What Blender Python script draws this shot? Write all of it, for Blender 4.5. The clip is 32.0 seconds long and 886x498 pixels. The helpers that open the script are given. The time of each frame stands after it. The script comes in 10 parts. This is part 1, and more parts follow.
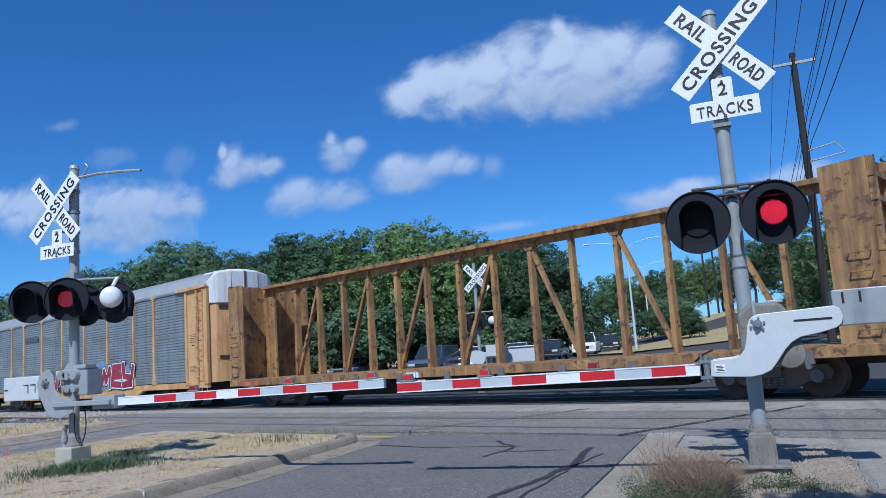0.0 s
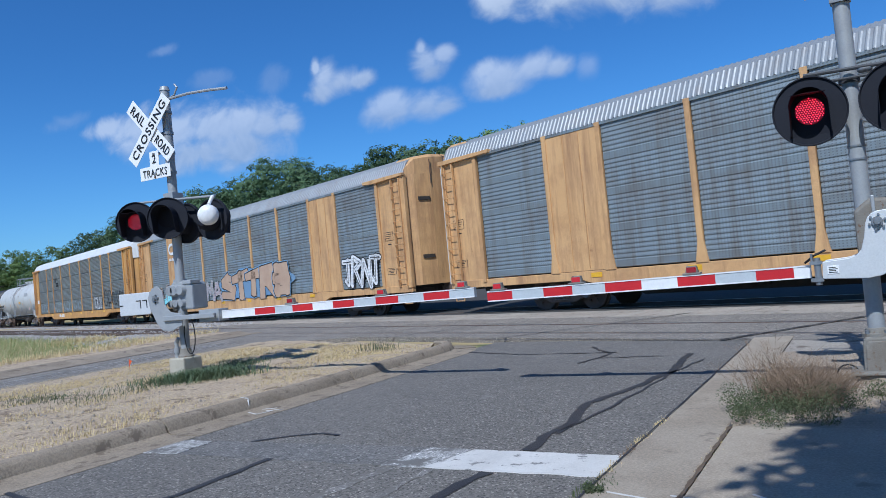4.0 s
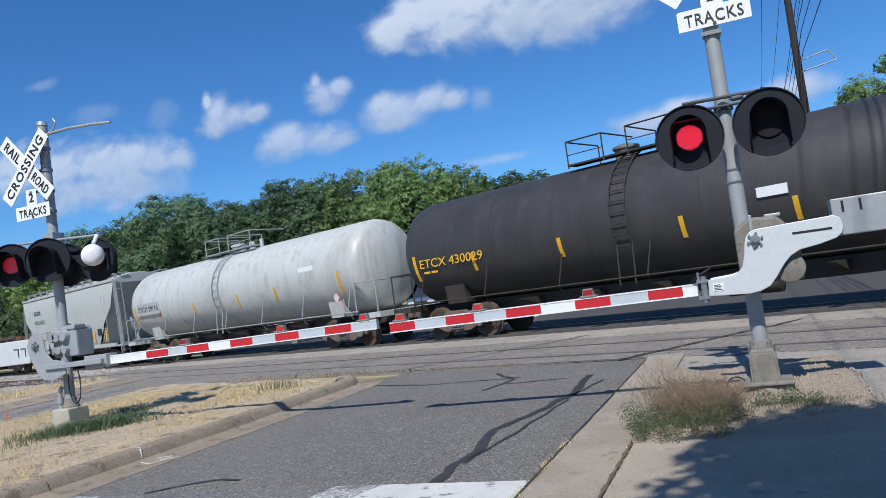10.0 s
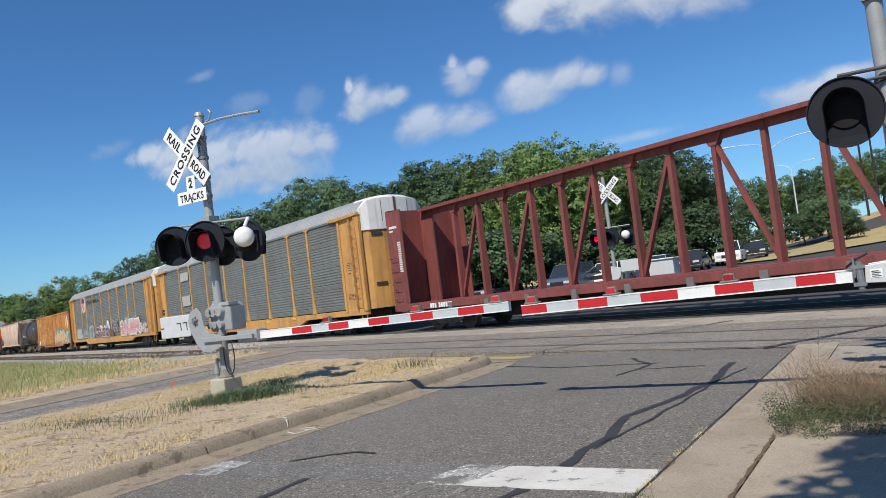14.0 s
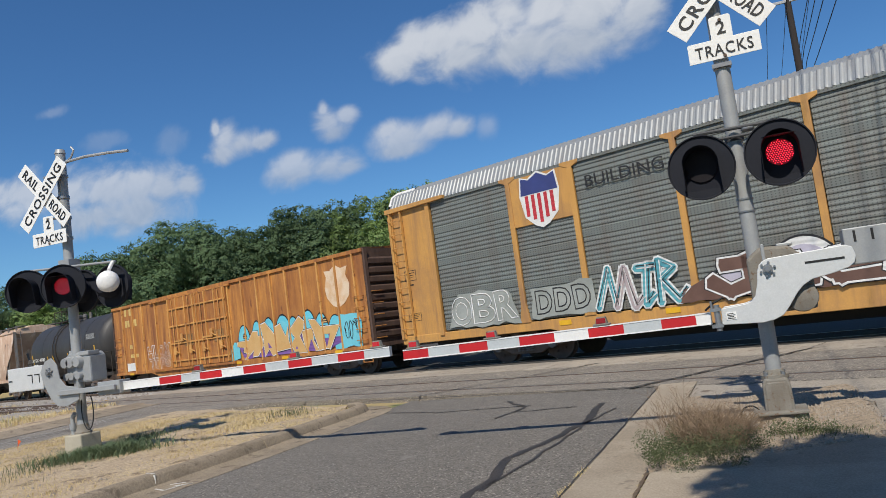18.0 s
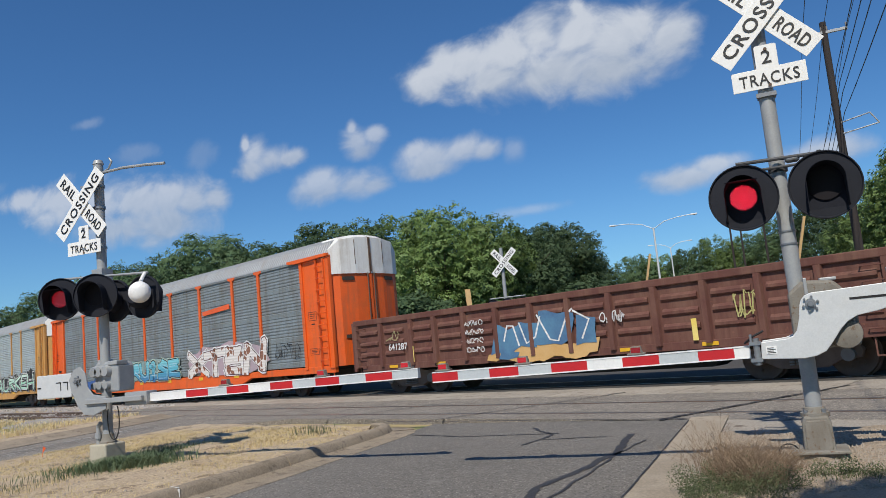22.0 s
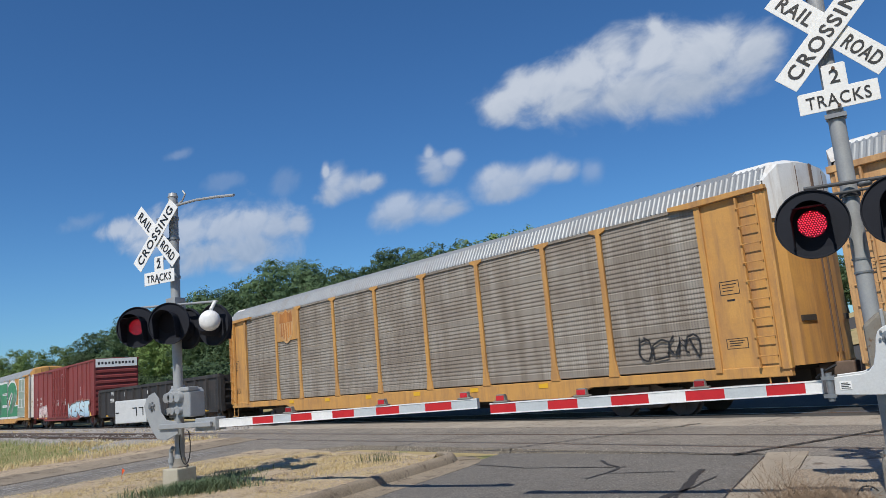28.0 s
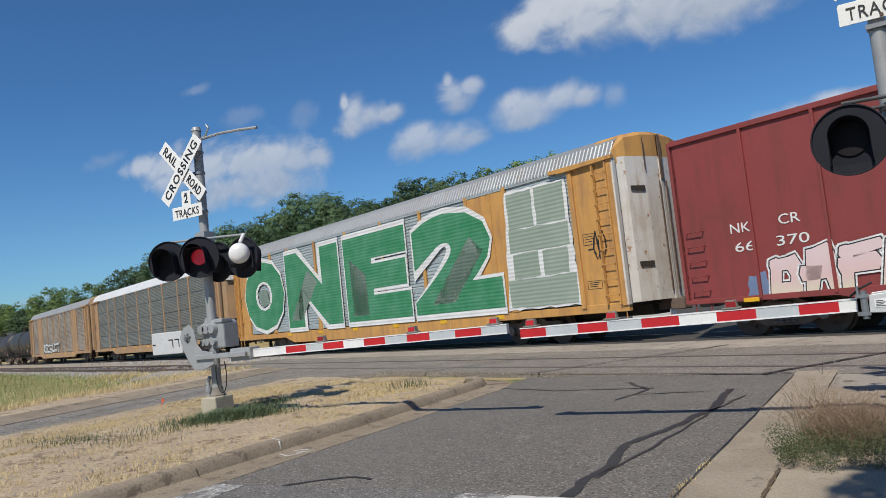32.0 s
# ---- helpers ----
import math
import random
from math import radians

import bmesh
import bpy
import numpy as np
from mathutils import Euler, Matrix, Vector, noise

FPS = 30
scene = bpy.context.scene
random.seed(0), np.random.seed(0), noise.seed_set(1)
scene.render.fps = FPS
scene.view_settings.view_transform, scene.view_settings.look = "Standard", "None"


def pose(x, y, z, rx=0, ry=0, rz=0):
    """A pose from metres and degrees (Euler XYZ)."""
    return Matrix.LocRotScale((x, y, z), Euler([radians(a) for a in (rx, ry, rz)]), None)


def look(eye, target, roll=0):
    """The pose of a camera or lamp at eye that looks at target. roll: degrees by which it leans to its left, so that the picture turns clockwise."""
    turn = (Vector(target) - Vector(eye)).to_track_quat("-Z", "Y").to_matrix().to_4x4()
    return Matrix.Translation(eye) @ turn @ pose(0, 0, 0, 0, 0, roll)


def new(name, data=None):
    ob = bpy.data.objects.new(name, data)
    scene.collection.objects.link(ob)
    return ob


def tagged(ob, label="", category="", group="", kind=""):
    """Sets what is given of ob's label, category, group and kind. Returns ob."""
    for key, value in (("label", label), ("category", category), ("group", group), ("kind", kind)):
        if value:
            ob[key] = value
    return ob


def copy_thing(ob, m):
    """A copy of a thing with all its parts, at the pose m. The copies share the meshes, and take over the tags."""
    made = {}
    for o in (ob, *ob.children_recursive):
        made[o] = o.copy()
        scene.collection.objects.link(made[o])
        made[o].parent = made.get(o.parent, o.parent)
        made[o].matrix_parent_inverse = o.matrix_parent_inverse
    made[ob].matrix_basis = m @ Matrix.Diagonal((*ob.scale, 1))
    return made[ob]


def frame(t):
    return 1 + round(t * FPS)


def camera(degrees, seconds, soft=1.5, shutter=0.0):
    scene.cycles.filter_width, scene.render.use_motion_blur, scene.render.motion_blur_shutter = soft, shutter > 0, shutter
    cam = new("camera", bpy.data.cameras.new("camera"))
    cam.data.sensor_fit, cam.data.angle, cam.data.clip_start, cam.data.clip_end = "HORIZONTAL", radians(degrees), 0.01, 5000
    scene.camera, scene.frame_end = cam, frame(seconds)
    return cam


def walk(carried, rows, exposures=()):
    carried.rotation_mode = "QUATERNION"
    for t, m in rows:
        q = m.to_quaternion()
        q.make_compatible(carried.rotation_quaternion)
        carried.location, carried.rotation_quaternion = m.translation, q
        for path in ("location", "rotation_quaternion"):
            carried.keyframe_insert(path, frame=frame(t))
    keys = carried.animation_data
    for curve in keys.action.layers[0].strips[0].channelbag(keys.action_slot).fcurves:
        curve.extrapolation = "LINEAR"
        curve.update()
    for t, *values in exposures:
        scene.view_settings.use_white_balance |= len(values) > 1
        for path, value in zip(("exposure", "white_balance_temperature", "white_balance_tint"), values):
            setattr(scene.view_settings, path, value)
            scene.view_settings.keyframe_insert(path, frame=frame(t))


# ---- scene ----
cam = camera(60.5, 32.0, 0.75)
PATH = [
    (0, (0.044, -0.249, 1.298), (-0.675, 1.596, 1.582), -4.0),
    (0.5, (0.085, -0.249, 1.291), (-0.734, 1.555, 1.569), -4.9),
    (1, (0.049, -0.192, 1.289), (-0.766, 1.620, 1.521), -5.0),
    (1.5, (-0.052, -0.110, 1.294), (-0.778, 1.745, 1.479), -4.3),
    (2, (-0.127, -0.054, 1.302), (-0.729, 1.845, 1.476), -5.0),
    (2.5, (-0.117, -0.015, 1.304), (-0.611, 1.913, 1.503), -5.1),
    (3, (-0.028, -0.014, 1.306), (-0.703, 1.858, 1.506), -4.2),
    (3.5, (0.029, -0.016, 1.306), (-0.925, 1.739, 1.417), -4.4),
    (5.5, (0.053, 0.080, 1.308), (-0.917, 1.829, 1.337), -6.6),
    (6, (-0.004, 0.037, 1.277), (-0.970, 1.788, 1.311), -6.8),
    (6.5, (0.016, 0.050, 1.284), (-0.988, 1.779, 1.303), -7.5),
    (7, (0.021, 0.035, 1.274), (-1.003, 1.753, 1.286), -8.0),
    (7.5, (0.001, 0.015, 1.292), (-0.976, 1.760, 1.299), -7.4),
    (8, (0.038, 0.072, 1.310), (-0.836, 1.871, 1.345), -6.7),
    (8.5, (-0.003, 0.011, 1.301), (-0.754, 1.860, 1.423), -6.4),
    (9, (-0.002, 0.023, 1.299), (-0.668, 1.900, 1.472), -6.8),
    (9.5, (0.017, 0.023, 1.296), (-0.656, 1.900, 1.454), -7.4),
    (10, (0.032, 0.043, 1.296), (-0.698, 1.901, 1.414), -7.7),
    (10.5, (0.026, 0.040, 1.293), (-0.828, 1.846, 1.389), -7.2),
    (11, (0.000, 0.004, 1.298), (-1.012, 1.727, 1.381), -6.9),
    (11.5, (-0.018, 0.001, 1.299), (-1.103, 1.680, 1.361), -6.8),
    (12, (-0.021, 0.030, 1.294), (-1.098, 1.715, 1.326), -6.9),
    (12.5, (-0.014, 0.035, 1.298), (-1.069, 1.734, 1.306), -7.3),
    (13, (-0.005, 0.015, 1.308), (-1.111, 1.681, 1.316), -7.7),
    (13.5, (0.024, 0.018, 1.307), (-1.138, 1.645, 1.358), -7.5),
    (14, (0.091, 0.036, 1.314), (-0.962, 1.733, 1.426), -7.0),
    (14.5, (0.142, 0.051, 1.306), (-0.620, 1.886, 1.532), -6.5),
    (16.5, (-0.116, -0.102, 1.336), (-0.894, 1.721, 1.596), -5.4),
    (17, (-0.047, -0.059, 1.343), (-0.792, 1.785, 1.552), -7.4),
    (17.5, (-0.010, -0.036, 1.321), (-0.726, 1.823, 1.497), -7.6),
    (18, (-0.014, -0.058, 1.312), (-0.748, 1.793, 1.502), -7.5),
    (18.5, (-0.019, -0.065, 1.316), (-0.802, 1.764, 1.522), -7.4),
    (19, (-0.022, -0.056, 1.327), (-0.847, 1.755, 1.521), -7.2),
    (19.5, (-0.023, -0.044, 1.316), (-0.852, 1.769, 1.471), -7.4),
    (20, (-0.011, -0.023, 1.324), (-0.813, 1.804, 1.467), -7.0),
    (20.5, (-0.013, 0.003, 1.335), (-0.809, 1.832, 1.480), -6.6),
    (21, (-0.095, 0.003, 1.316), (-0.922, 1.817, 1.470), -5.4),
    (21.5, (-0.140, -0.042, 1.332), (-0.959, 1.766, 1.578), -5.2),
    (22, (-0.136, -0.042, 1.338), (-0.918, 1.782, 1.590), -5.4),
    (22.5, (-0.076, -0.021, 1.329), (-0.778, 1.836, 1.567), -5.8),
    (23, (0.094, 0.019, 1.330), (-0.632, 1.866, 1.577), -5.8),
    (23.5, (0.166, 0.032, 1.335), (-0.732, 1.801, 1.589), -5.2),
    (24, (0.140, 0.018, 1.322), (-0.822, 1.751, 1.593), -4.7),
    (24.5, (0.063, 0.043, 1.320), (-0.820, 1.816, 1.597), -3.3),
    (25, (-0.051, 0.048, 1.322), (-0.874, 1.849, 1.600), -3.5),
    (25.5, (-0.102, 0.032, 1.320), (-0.946, 1.823, 1.601), -4.2),
    (27.5, (-0.024, 0.052, 1.395), (-0.930, 1.805, 1.723), -3.7),
    (28, (0.056, 0.086, 1.388), (-0.898, 1.813, 1.719), -5.0),
    (28.5, (0.111, 0.111, 1.408), (-0.896, 1.812, 1.709), -5.6),
    (29, (0.027, 0.048, 1.372), (-1.011, 1.735, 1.649), -5.8),
    (29.5, (0.037, 0.055, 1.397), (-1.041, 1.721, 1.648), -6.0),
    (30, (-0.002, 0.032, 1.376), (-1.097, 1.688, 1.618), -5.5),
    (30.5, (-0.007, 0.047, 1.381), (-1.094, 1.710, 1.608), -4.8),
    (31, (0.006, 0.067, 1.397), (-1.065, 1.744, 1.603), -4.8),
    (31.5, (0.000, 0.062, 1.400), (-1.051, 1.754, 1.585), -5.5),
    (32, (-0.010, 0.078, 1.371), (-1.040, 1.785, 1.525), -6.1),
]
EXPOSURES = [
    (0, -0.05, 5100, 10), (1, -0.12, 5100, 10), (3.5, -0.05, 5200, 10), (6, 0.0, 5400, 10), (9, 0.08, 5700, 10), (10.5, 0.17, 5800, 10), (13, 0.2, 6200, 10), (17, -0.05, 6500, 10), (20.5, 0.12, 6500, 10), (23, -0.1, 6300, 10), (25, -0.05, 6400, 10), (28, -0.06, 6200, 10), (30.5, 0.06, 6200, 10), (32, -0.08, 6400, 10),
]
walk(cam, [(t, look(eye, target, roll)) for t, eye, target, roll in PATH], EXPOSURES)

# ---- sky, sun ----
SUN_FROM = Vector((0.08, -0.84, 1.0)).normalized()
world = bpy.data.worlds.new("sky")
scene.world = world
world.use_nodes = True
wn, wl = world.node_tree.nodes, world.node_tree.links
wn.clear()
w_out = wn.new("ShaderNodeOutputWorld")
w_bg = wn.new("ShaderNodeBackground")
sky = wn.new("ShaderNodeTexSky")
sky.sky_type = "NISHITA"
sky.sun_disc = False
sky.sun_elevation = math.asin(SUN_FROM.z)
sky.sun_rotation = math.atan2(SUN_FROM.x, SUN_FROM.y)
sky.altitude, sky.air_density, sky.dust_density, sky.ozone_density = 200, 1.0, 0.5, 2.5
w_bg.inputs["Strength"].default_value = 0.092

# Clouds: how dense each is, its base and top, and its puffs at (across, up) on the plane one metre ahead, with a half-width and a half-height.
CLOUDS = [
    (1.0, .315, .43, [(-.43, .392, .045, .036), (-.40, .412, .035, .034), (-.36, .40, .06, .045), (-.30, .405, .06, .052), (-.255, .415, .05, .048), (-.20, .41, .055, .046), (-.195, .438, .018, .022),
                      (-.15, .385, .06, .055), (-.115, .395, .045, .045), (-.08, .372, .045, .04), (-.25, .358, .11, .042), (-.16, .343, .09, .042), (-.33, .37, .08, .036)]),
    (.80, .29, .36, [(-.745, .34, .034, .034), (-.725, .325, .048, .028), (-.68, .32, .034, .015), (-.765, .358, .012, .02), (-.755, .318, .038, .024)]),
    (.70, .29, .35, [(-.56, .325, .034, .026), (-.563, .345, .012, .016), (-.525, .33, .025, .02), (-.55, .306, .034, .018)]),
    (.72, .235, .29, [(-.615, .262, .062, .032), (-.57, .257, .055, .030), (-.62, .28, .034, .020), (-.535, .25, .035, .016)]),
    (.80, .245, .30, [(-.43, .275, .058, .028), (-.385, .278, .048, .024), (-.46, .29, .03, .018), (-.435, .258, .05, .018), (-.35, .27, .03, .018)]),
    (.34, .24, .28, [(-.305, .262, .022, .02)]),
    (.80, .23, .35, [(-1.30, .35, .07, .026), (-1.20, .33, .11, .046), (-1.10, .315, .11, .052), (-1.0, .30, .10, .052), (-.93, .30, .075, .043), (-.88, .285, .06, .043), (-1.05, .262, .14, .038), (-.93, .25, .1, .04), (-.835, .28, .04, .028)]),
    (.22, .36, .48, [(-1.12, .468, .04, .012), (-1.0, .39, .06, .02), (-.86, .36, .04, .03), (-1.42, .386, .08, .02)]),
    (.85, .165, .205, [(-.085, .183, .055, .018), (-.045, .193, .04, .016), (.07, .186, .055, .02)]),
    (.35, .10, .18, [(-.295, .174, .06, .010), (-1.703, .115, .12, .013)]),
]
w_co = wn.new("ShaderNodeTexCoord")
w_sep = wn.new("ShaderNodeSeparateXYZ")
wl.new(w_co.outputs["Generated"], w_sep.inputs[0])


def w_math(op, a, b=None, clamp=False):
    node = wn.new("ShaderNodeMath")
    node.operation, node.use_clamp = op, clamp
    for slot, v in enumerate((a, b)):
        if v is None:
            continue
        if isinstance(v, (int, float)):
            node.inputs[slot].default_value = v
        else:
            wl.new(v, node.inputs[slot])
    return node.outputs[0]


w_depth = w_math("MAXIMUM", w_sep.outputs["Y"], 0.02)
w_comb = wn.new("ShaderNodeCombineXYZ")
wl.new(w_math("DIVIDE", w_sep.outputs["X"], w_depth), w_comb.inputs["X"])
wl.new(w_math("DIVIDE", w_sep.outputs["Z"], w_depth), w_comb.inputs["Y"])


def w_noise(scale, detail, rough, stretch=(1, 1, 1), shift=0.0):
    mp = wn.new("ShaderNodeMapping")
    mp.inputs["Scale"].default_value = stretch
    mp.inputs["Location"].default_value = (0, shift, 0)
    wl.new(w_comb.outputs[0], mp.inputs["Vector"])
    nz = wn.new("ShaderNodeTexNoise")
    nz.inputs["Scale"].default_value, nz.inputs["Detail"].default_value, nz.inputs["Roughness"].default_value = scale, detail, rough
    nz.inputs["Distortion"].default_value = 0.35
    wl.new(mp.outputs[0], nz.inputs["Vector"])
    return nz.outputs["Fac"]


def w_step(v, lo, hi, smooth=True):
    q = wn.new("ShaderNodeMapRange")
    q.interpolation_type = "SMOOTHSTEP" if smooth else "LINEAR"
    q.inputs["From Min"].default_value, q.inputs["From Max"].default_value = lo, hi
    wl.new(v, q.inputs["Value"])
    return q.outputs[0]


w_up = w_comb.inputs["Y"].links[0].from_socket
w_cells = w_noise(13, 8, 0.56, (1, 1.25, 1))
w_fluff = w_math("MULTIPLY", w_math("SUBTRACT", w_cells, 0.5), 2.2)
w_relief = w_math("SUBTRACT", w_cells, w_noise(13, 8, 0.56, (1, 1.25, 1), 0.016))
w_mask, w_lit = None, None
for dense, foot, crest, puffs in CLOUDS:
    w_field = None
    for across, up, wide, high in puffs:
        mp = wn.new("ShaderNodeMapping")
        mp.inputs["Location"].default_value = (-across / wide, -up / high, 0)
        mp.inputs["Scale"].default_value = (1 / wide, 1 / high, 0)
        wl.new(w_comb.outputs[0], mp.inputs["Vector"])
        ln = wn.new("ShaderNodeVectorMath")
        ln.operation = "LENGTH"
        wl.new(mp.outputs[0], ln.inputs[0])
        puff = w_math("SUBTRACT", 1.0, ln.outputs["Value"])
        w_field = puff if w_field is None else w_math("SMOOTH_MAX", w_field, puff)
        if w_field is not puff:
            w_field.node.inputs[2].default_value = 0.30
    body = w_step(w_math("ADD", w_math("MULTIPLY", w_field, 1.25), w_fluff), -0.22, 0.95)
    veil = w_math("MULTIPLY", body, dense)
    light = w_math("MULTIPLY", w_step(w_up, foot, crest), body)
    w_mask = veil if w_mask is None else w_math("MAXIMUM", w_mask, veil)
    w_lit = light if w_lit is None else w_math("MAXIMUM", w_lit, light)
w_ahead = w_math("GREATER_THAN", w_sep.outputs["Y"], 0.05)
w_mask = w_math("MULTIPLY", w_math("MULTIPLY", w_mask, w_ahead), 0.95)
w_shade = wn.new("ShaderNodeMix")
w_shade.data_type = "RGBA"
w_shade.inputs["A"].default_value, w_shade.inputs["B"].default_value = (4.0, 4.7, 5.8, 1), (6.6, 7.0, 7.65, 1)
wl.new(w_math("ADD", w_math("ADD", w_math("MULTIPLY", w_lit, 0.85), 0.22), w_math("MULTIPLY", w_relief, 1.3), True), w_shade.inputs["Factor"])
w_tint = wn.new("ShaderNodeMix")
w_tint.data_type, w_tint.blend_type = "RGBA", "MULTIPLY"
w_tint.inputs["Factor"].default_value = 1.0
w_haze = wn.new("ShaderNodeMix")
w_haze.data_type = "RGBA"
w_haze.inputs["A"].default_value, w_haze.inputs["B"].default_value = (0.60, 0.94, 1.20, 1), (0.46, 0.80, 1.11, 1)
wl.new(w_step(w_sep.outputs["Z"], 0.02, 0.30), w_haze.inputs["Factor"])
wl.new(w_haze.outputs["Result"], w_tint.inputs["B"])
wl.new(sky.outputs[0], w_tint.inputs["A"])
w_mix = wn.new("ShaderNodeMix")
w_mix.data_type = "RGBA"
wl.new(w_mask, w_mix.inputs["Factor"])
wl.new(w_tint.outputs["Result"], w_mix.inputs["A"])
wl.new(w_shade.outputs["Result"], w_mix.inputs["B"])
wl.new(w_mix.outputs["Result"], w_bg.inputs["Color"])
wl.new(w_bg.outputs[0], w_out.inputs[0])

sun = new("sun", bpy.data.lights.new("sun", "SUN"))
sun.data.energy, sun.data.angle, sun.data.color = 4.6, radians(0.53), (1.0, 0.925, 0.80)
sun.matrix_world = look(SUN_FROM * 60, (0, 0, 0))


# ---- materials ----
MATS = {}


def surf(name, base, second=None, rough=0.6, metal=0.0, scale=3.0, fine=40.0, bump=0.15, amount=0.5, streak=(1, 1, 1), wear=None, wear_at=0.62, spec=0.5, rand=0.0, speck=0.35, thin=0.0, grime=None, grime_at=0.5, holes=0.0, chips=0.0):
    """A surface in two scales: broad patches of a second colour, fine grain with relief, and worn spots of a third."""
    if name in MATS:
        return MATS[name]
    m = bpy.data.materials.new(name)
    m.use_nodes = True
    nt = m.node_tree
    n, l = nt.nodes, nt.links
    bsdf = n["Principled BSDF"]
    bsdf.inputs["Roughness"].default_value, bsdf.inputs["Metallic"].default_value = rough, metal
    bsdf.inputs["Specular IOR Level"].default_value = spec
    second = second or tuple(c * 0.78 for c in base)
    co = n.new("ShaderNodeTexCoord")
    mp = n.new("ShaderNodeMapping")
    mp.inputs["Scale"].default_value = streak
    place = co.outputs["Object"]
    if grime:
        who, shift = n.new("ShaderNodeObjectInfo"), n.new("ShaderNodeVectorMath")
        shift.operation = "MULTIPLY_ADD"
        l.new(who.outputs["Random"], shift.inputs[0])
        shift.inputs[1].default_value = (37.0, 11.0, 23.0)
        l.new(place, shift.inputs[2])
        place = shift.outputs[0]
    l.new(place, mp.inputs["Vector"])

    def noise_at(sc, detail, rg=0.6, stretch=None):
        q = n.new("ShaderNodeTexNoise")
        q.inputs["Scale"].default_value, q.inputs["Detail"].default_value, q.inputs["Roughness"].default_value = sc, detail, rg
        source = mp
        if stretch:
            source = n.new("ShaderNodeMapping")
            source.inputs["Scale"].default_value = stretch
            l.new(place, source.inputs["Vector"])
        l.new(source.outputs[0], q.inputs["Vector"])
        return q.outputs["Fac"]

    def mix(fac, a, b, blend="MIX"):
        q = n.new("ShaderNodeMix")
        q.data_type, q.blend_type = "RGBA", blend
        for slot, v in (("Factor", fac), ("A", a), ("B", b)):
            if isinstance(v, tuple):
                q.inputs[slot].default_value = (*v, 1)
            elif isinstance(v, (int, float)):
                q.inputs[slot].default_value = v
            else:
                l.new(v, q.inputs[slot])
        return q.outputs["Result"]

    def ramp(v, lo, hi):
        q = n.new("ShaderNodeMapRange")
        q.inputs["From Min"].default_value, q.inputs["From Max"].default_value = lo, hi
        l.new(v, q.inputs["Value"])
        return q.outputs[0]

    broad, grain = noise_at(scale, 5), noise_at(fine, 3, 0.7)
    spread = 0.25 * (1.15 - amount)
    col = mix(ramp(broad, 0.5 - spread, 0.5 + spread), base, second)
    col = mix(speck, col, mix(grain if speck < 0.4 else ramp(grain, 0.36, 0.66), tuple(c * 0.55 for c in base), tuple(min(c * 1.35, 1) for c in base)))
    if chips:
        vor = n.new("ShaderNodeTexVoronoi")
        vor.inputs["Scale"].default_value = chips
        l.new(mp.outputs[0], vor.inputs["Vector"])
        tone = n.new("ShaderNodeSeparateColor")
        l.new(vor.outputs["Color"], tone.inputs[0])
        col = mix(1.0, col, mix(ramp(tone.outputs[0], 0.0, 1.0), (0.68,) * 3, (1.28,) * 3), "MULTIPLY")
        col = mix(ramp(tone.outputs[1], 0.90, 0.95), col, tuple(min(c * 1.9, 1) for c in base))
        col = mix(ramp(tone.outputs[2], 0.88, 0.93), col, tuple(c * 0.4 for c in base))
    if wear:
        col = mix(ramp(noise_at(scale * 2.7, 8, 0.68), wear_at, wear_at + 0.06), col, wear)
    if grime:
        col = mix(ramp(noise_at(2.2, 6, 0.7, (1.6, 1.6, 0.16)), grime_at, grime_at + 0.28), col, grime)
        col = mix(ramp(noise_at(0.55, 7, 0.72), grime_at + 0.02, grime_at + 0.34), col, grime)
    if holes:
        sep = n.new("ShaderNodeSeparateXYZ")
        l.new(co.outputs["Object"], sep.inputs[0])

        def wave(v, freq, duty):
            a, b, c = n.new("ShaderNodeMath"), n.new("ShaderNodeMath"), n.new("ShaderNodeMath")
            a.operation, b.operation, c.operation = "MULTIPLY", "FRACT", "LESS_THAN"
            a.inputs[1].default_value, c.inputs[1].default_value = freq, duty
            l.new(v, a.inputs[0])
            l.new(a.outputs[0], b.inputs[0])
            l.new(b.outputs[0], c.inputs[0])
            return c.outputs[0]

        both_ways = n.new("ShaderNodeMath")
        both_ways.operation = "MULTIPLY"
        l.new(wave(sep.outputs["X"], 13.0, 0.36), both_ways.inputs[0])
        l.new(wave(sep.outputs["Z"], 19.0, 0.45), both_ways.inputs[1])
        dark_hole = n.new("ShaderNodeMath")
        dark_hole.operation = "MULTIPLY"
        dark_hole.inputs[1].default_value = holes
        l.new(both_ways.outputs[0], dark_hole.inputs[0])
        col = mix(dark_hole.outputs[0], col, (0.03, 0.03, 0.03))
    if rand:
        oi = n.new("ShaderNodeObjectInfo")
        col = mix(1.0, col, mix(oi.outputs["Random"], (1 - rand,) * 3, (1 + rand,) * 3), "MULTIPLY")
    l.new(col, bsdf.inputs["Base Color"])
    if metal < 0.5:
        rg = n.new("ShaderNodeMapRange")
        rg.inputs["To Min"].default_value, rg.inputs["To Max"].default_value = max(rough - 0.12, 0.05), min(rough + 0.12, 1)
        l.new(broad, rg.inputs["Value"])
        l.new(rg.outputs[0], bsdf.inputs["Roughness"])
    if bump:
        bp = n.new("ShaderNodeBump")
        bp.inputs["Strength"].default_value, bp.inputs["Distance"].default_value = bump, 0.02
        l.new(grain, bp.inputs["Height"])
        l.new(bp.outputs[0], bsdf.inputs["Normal"])
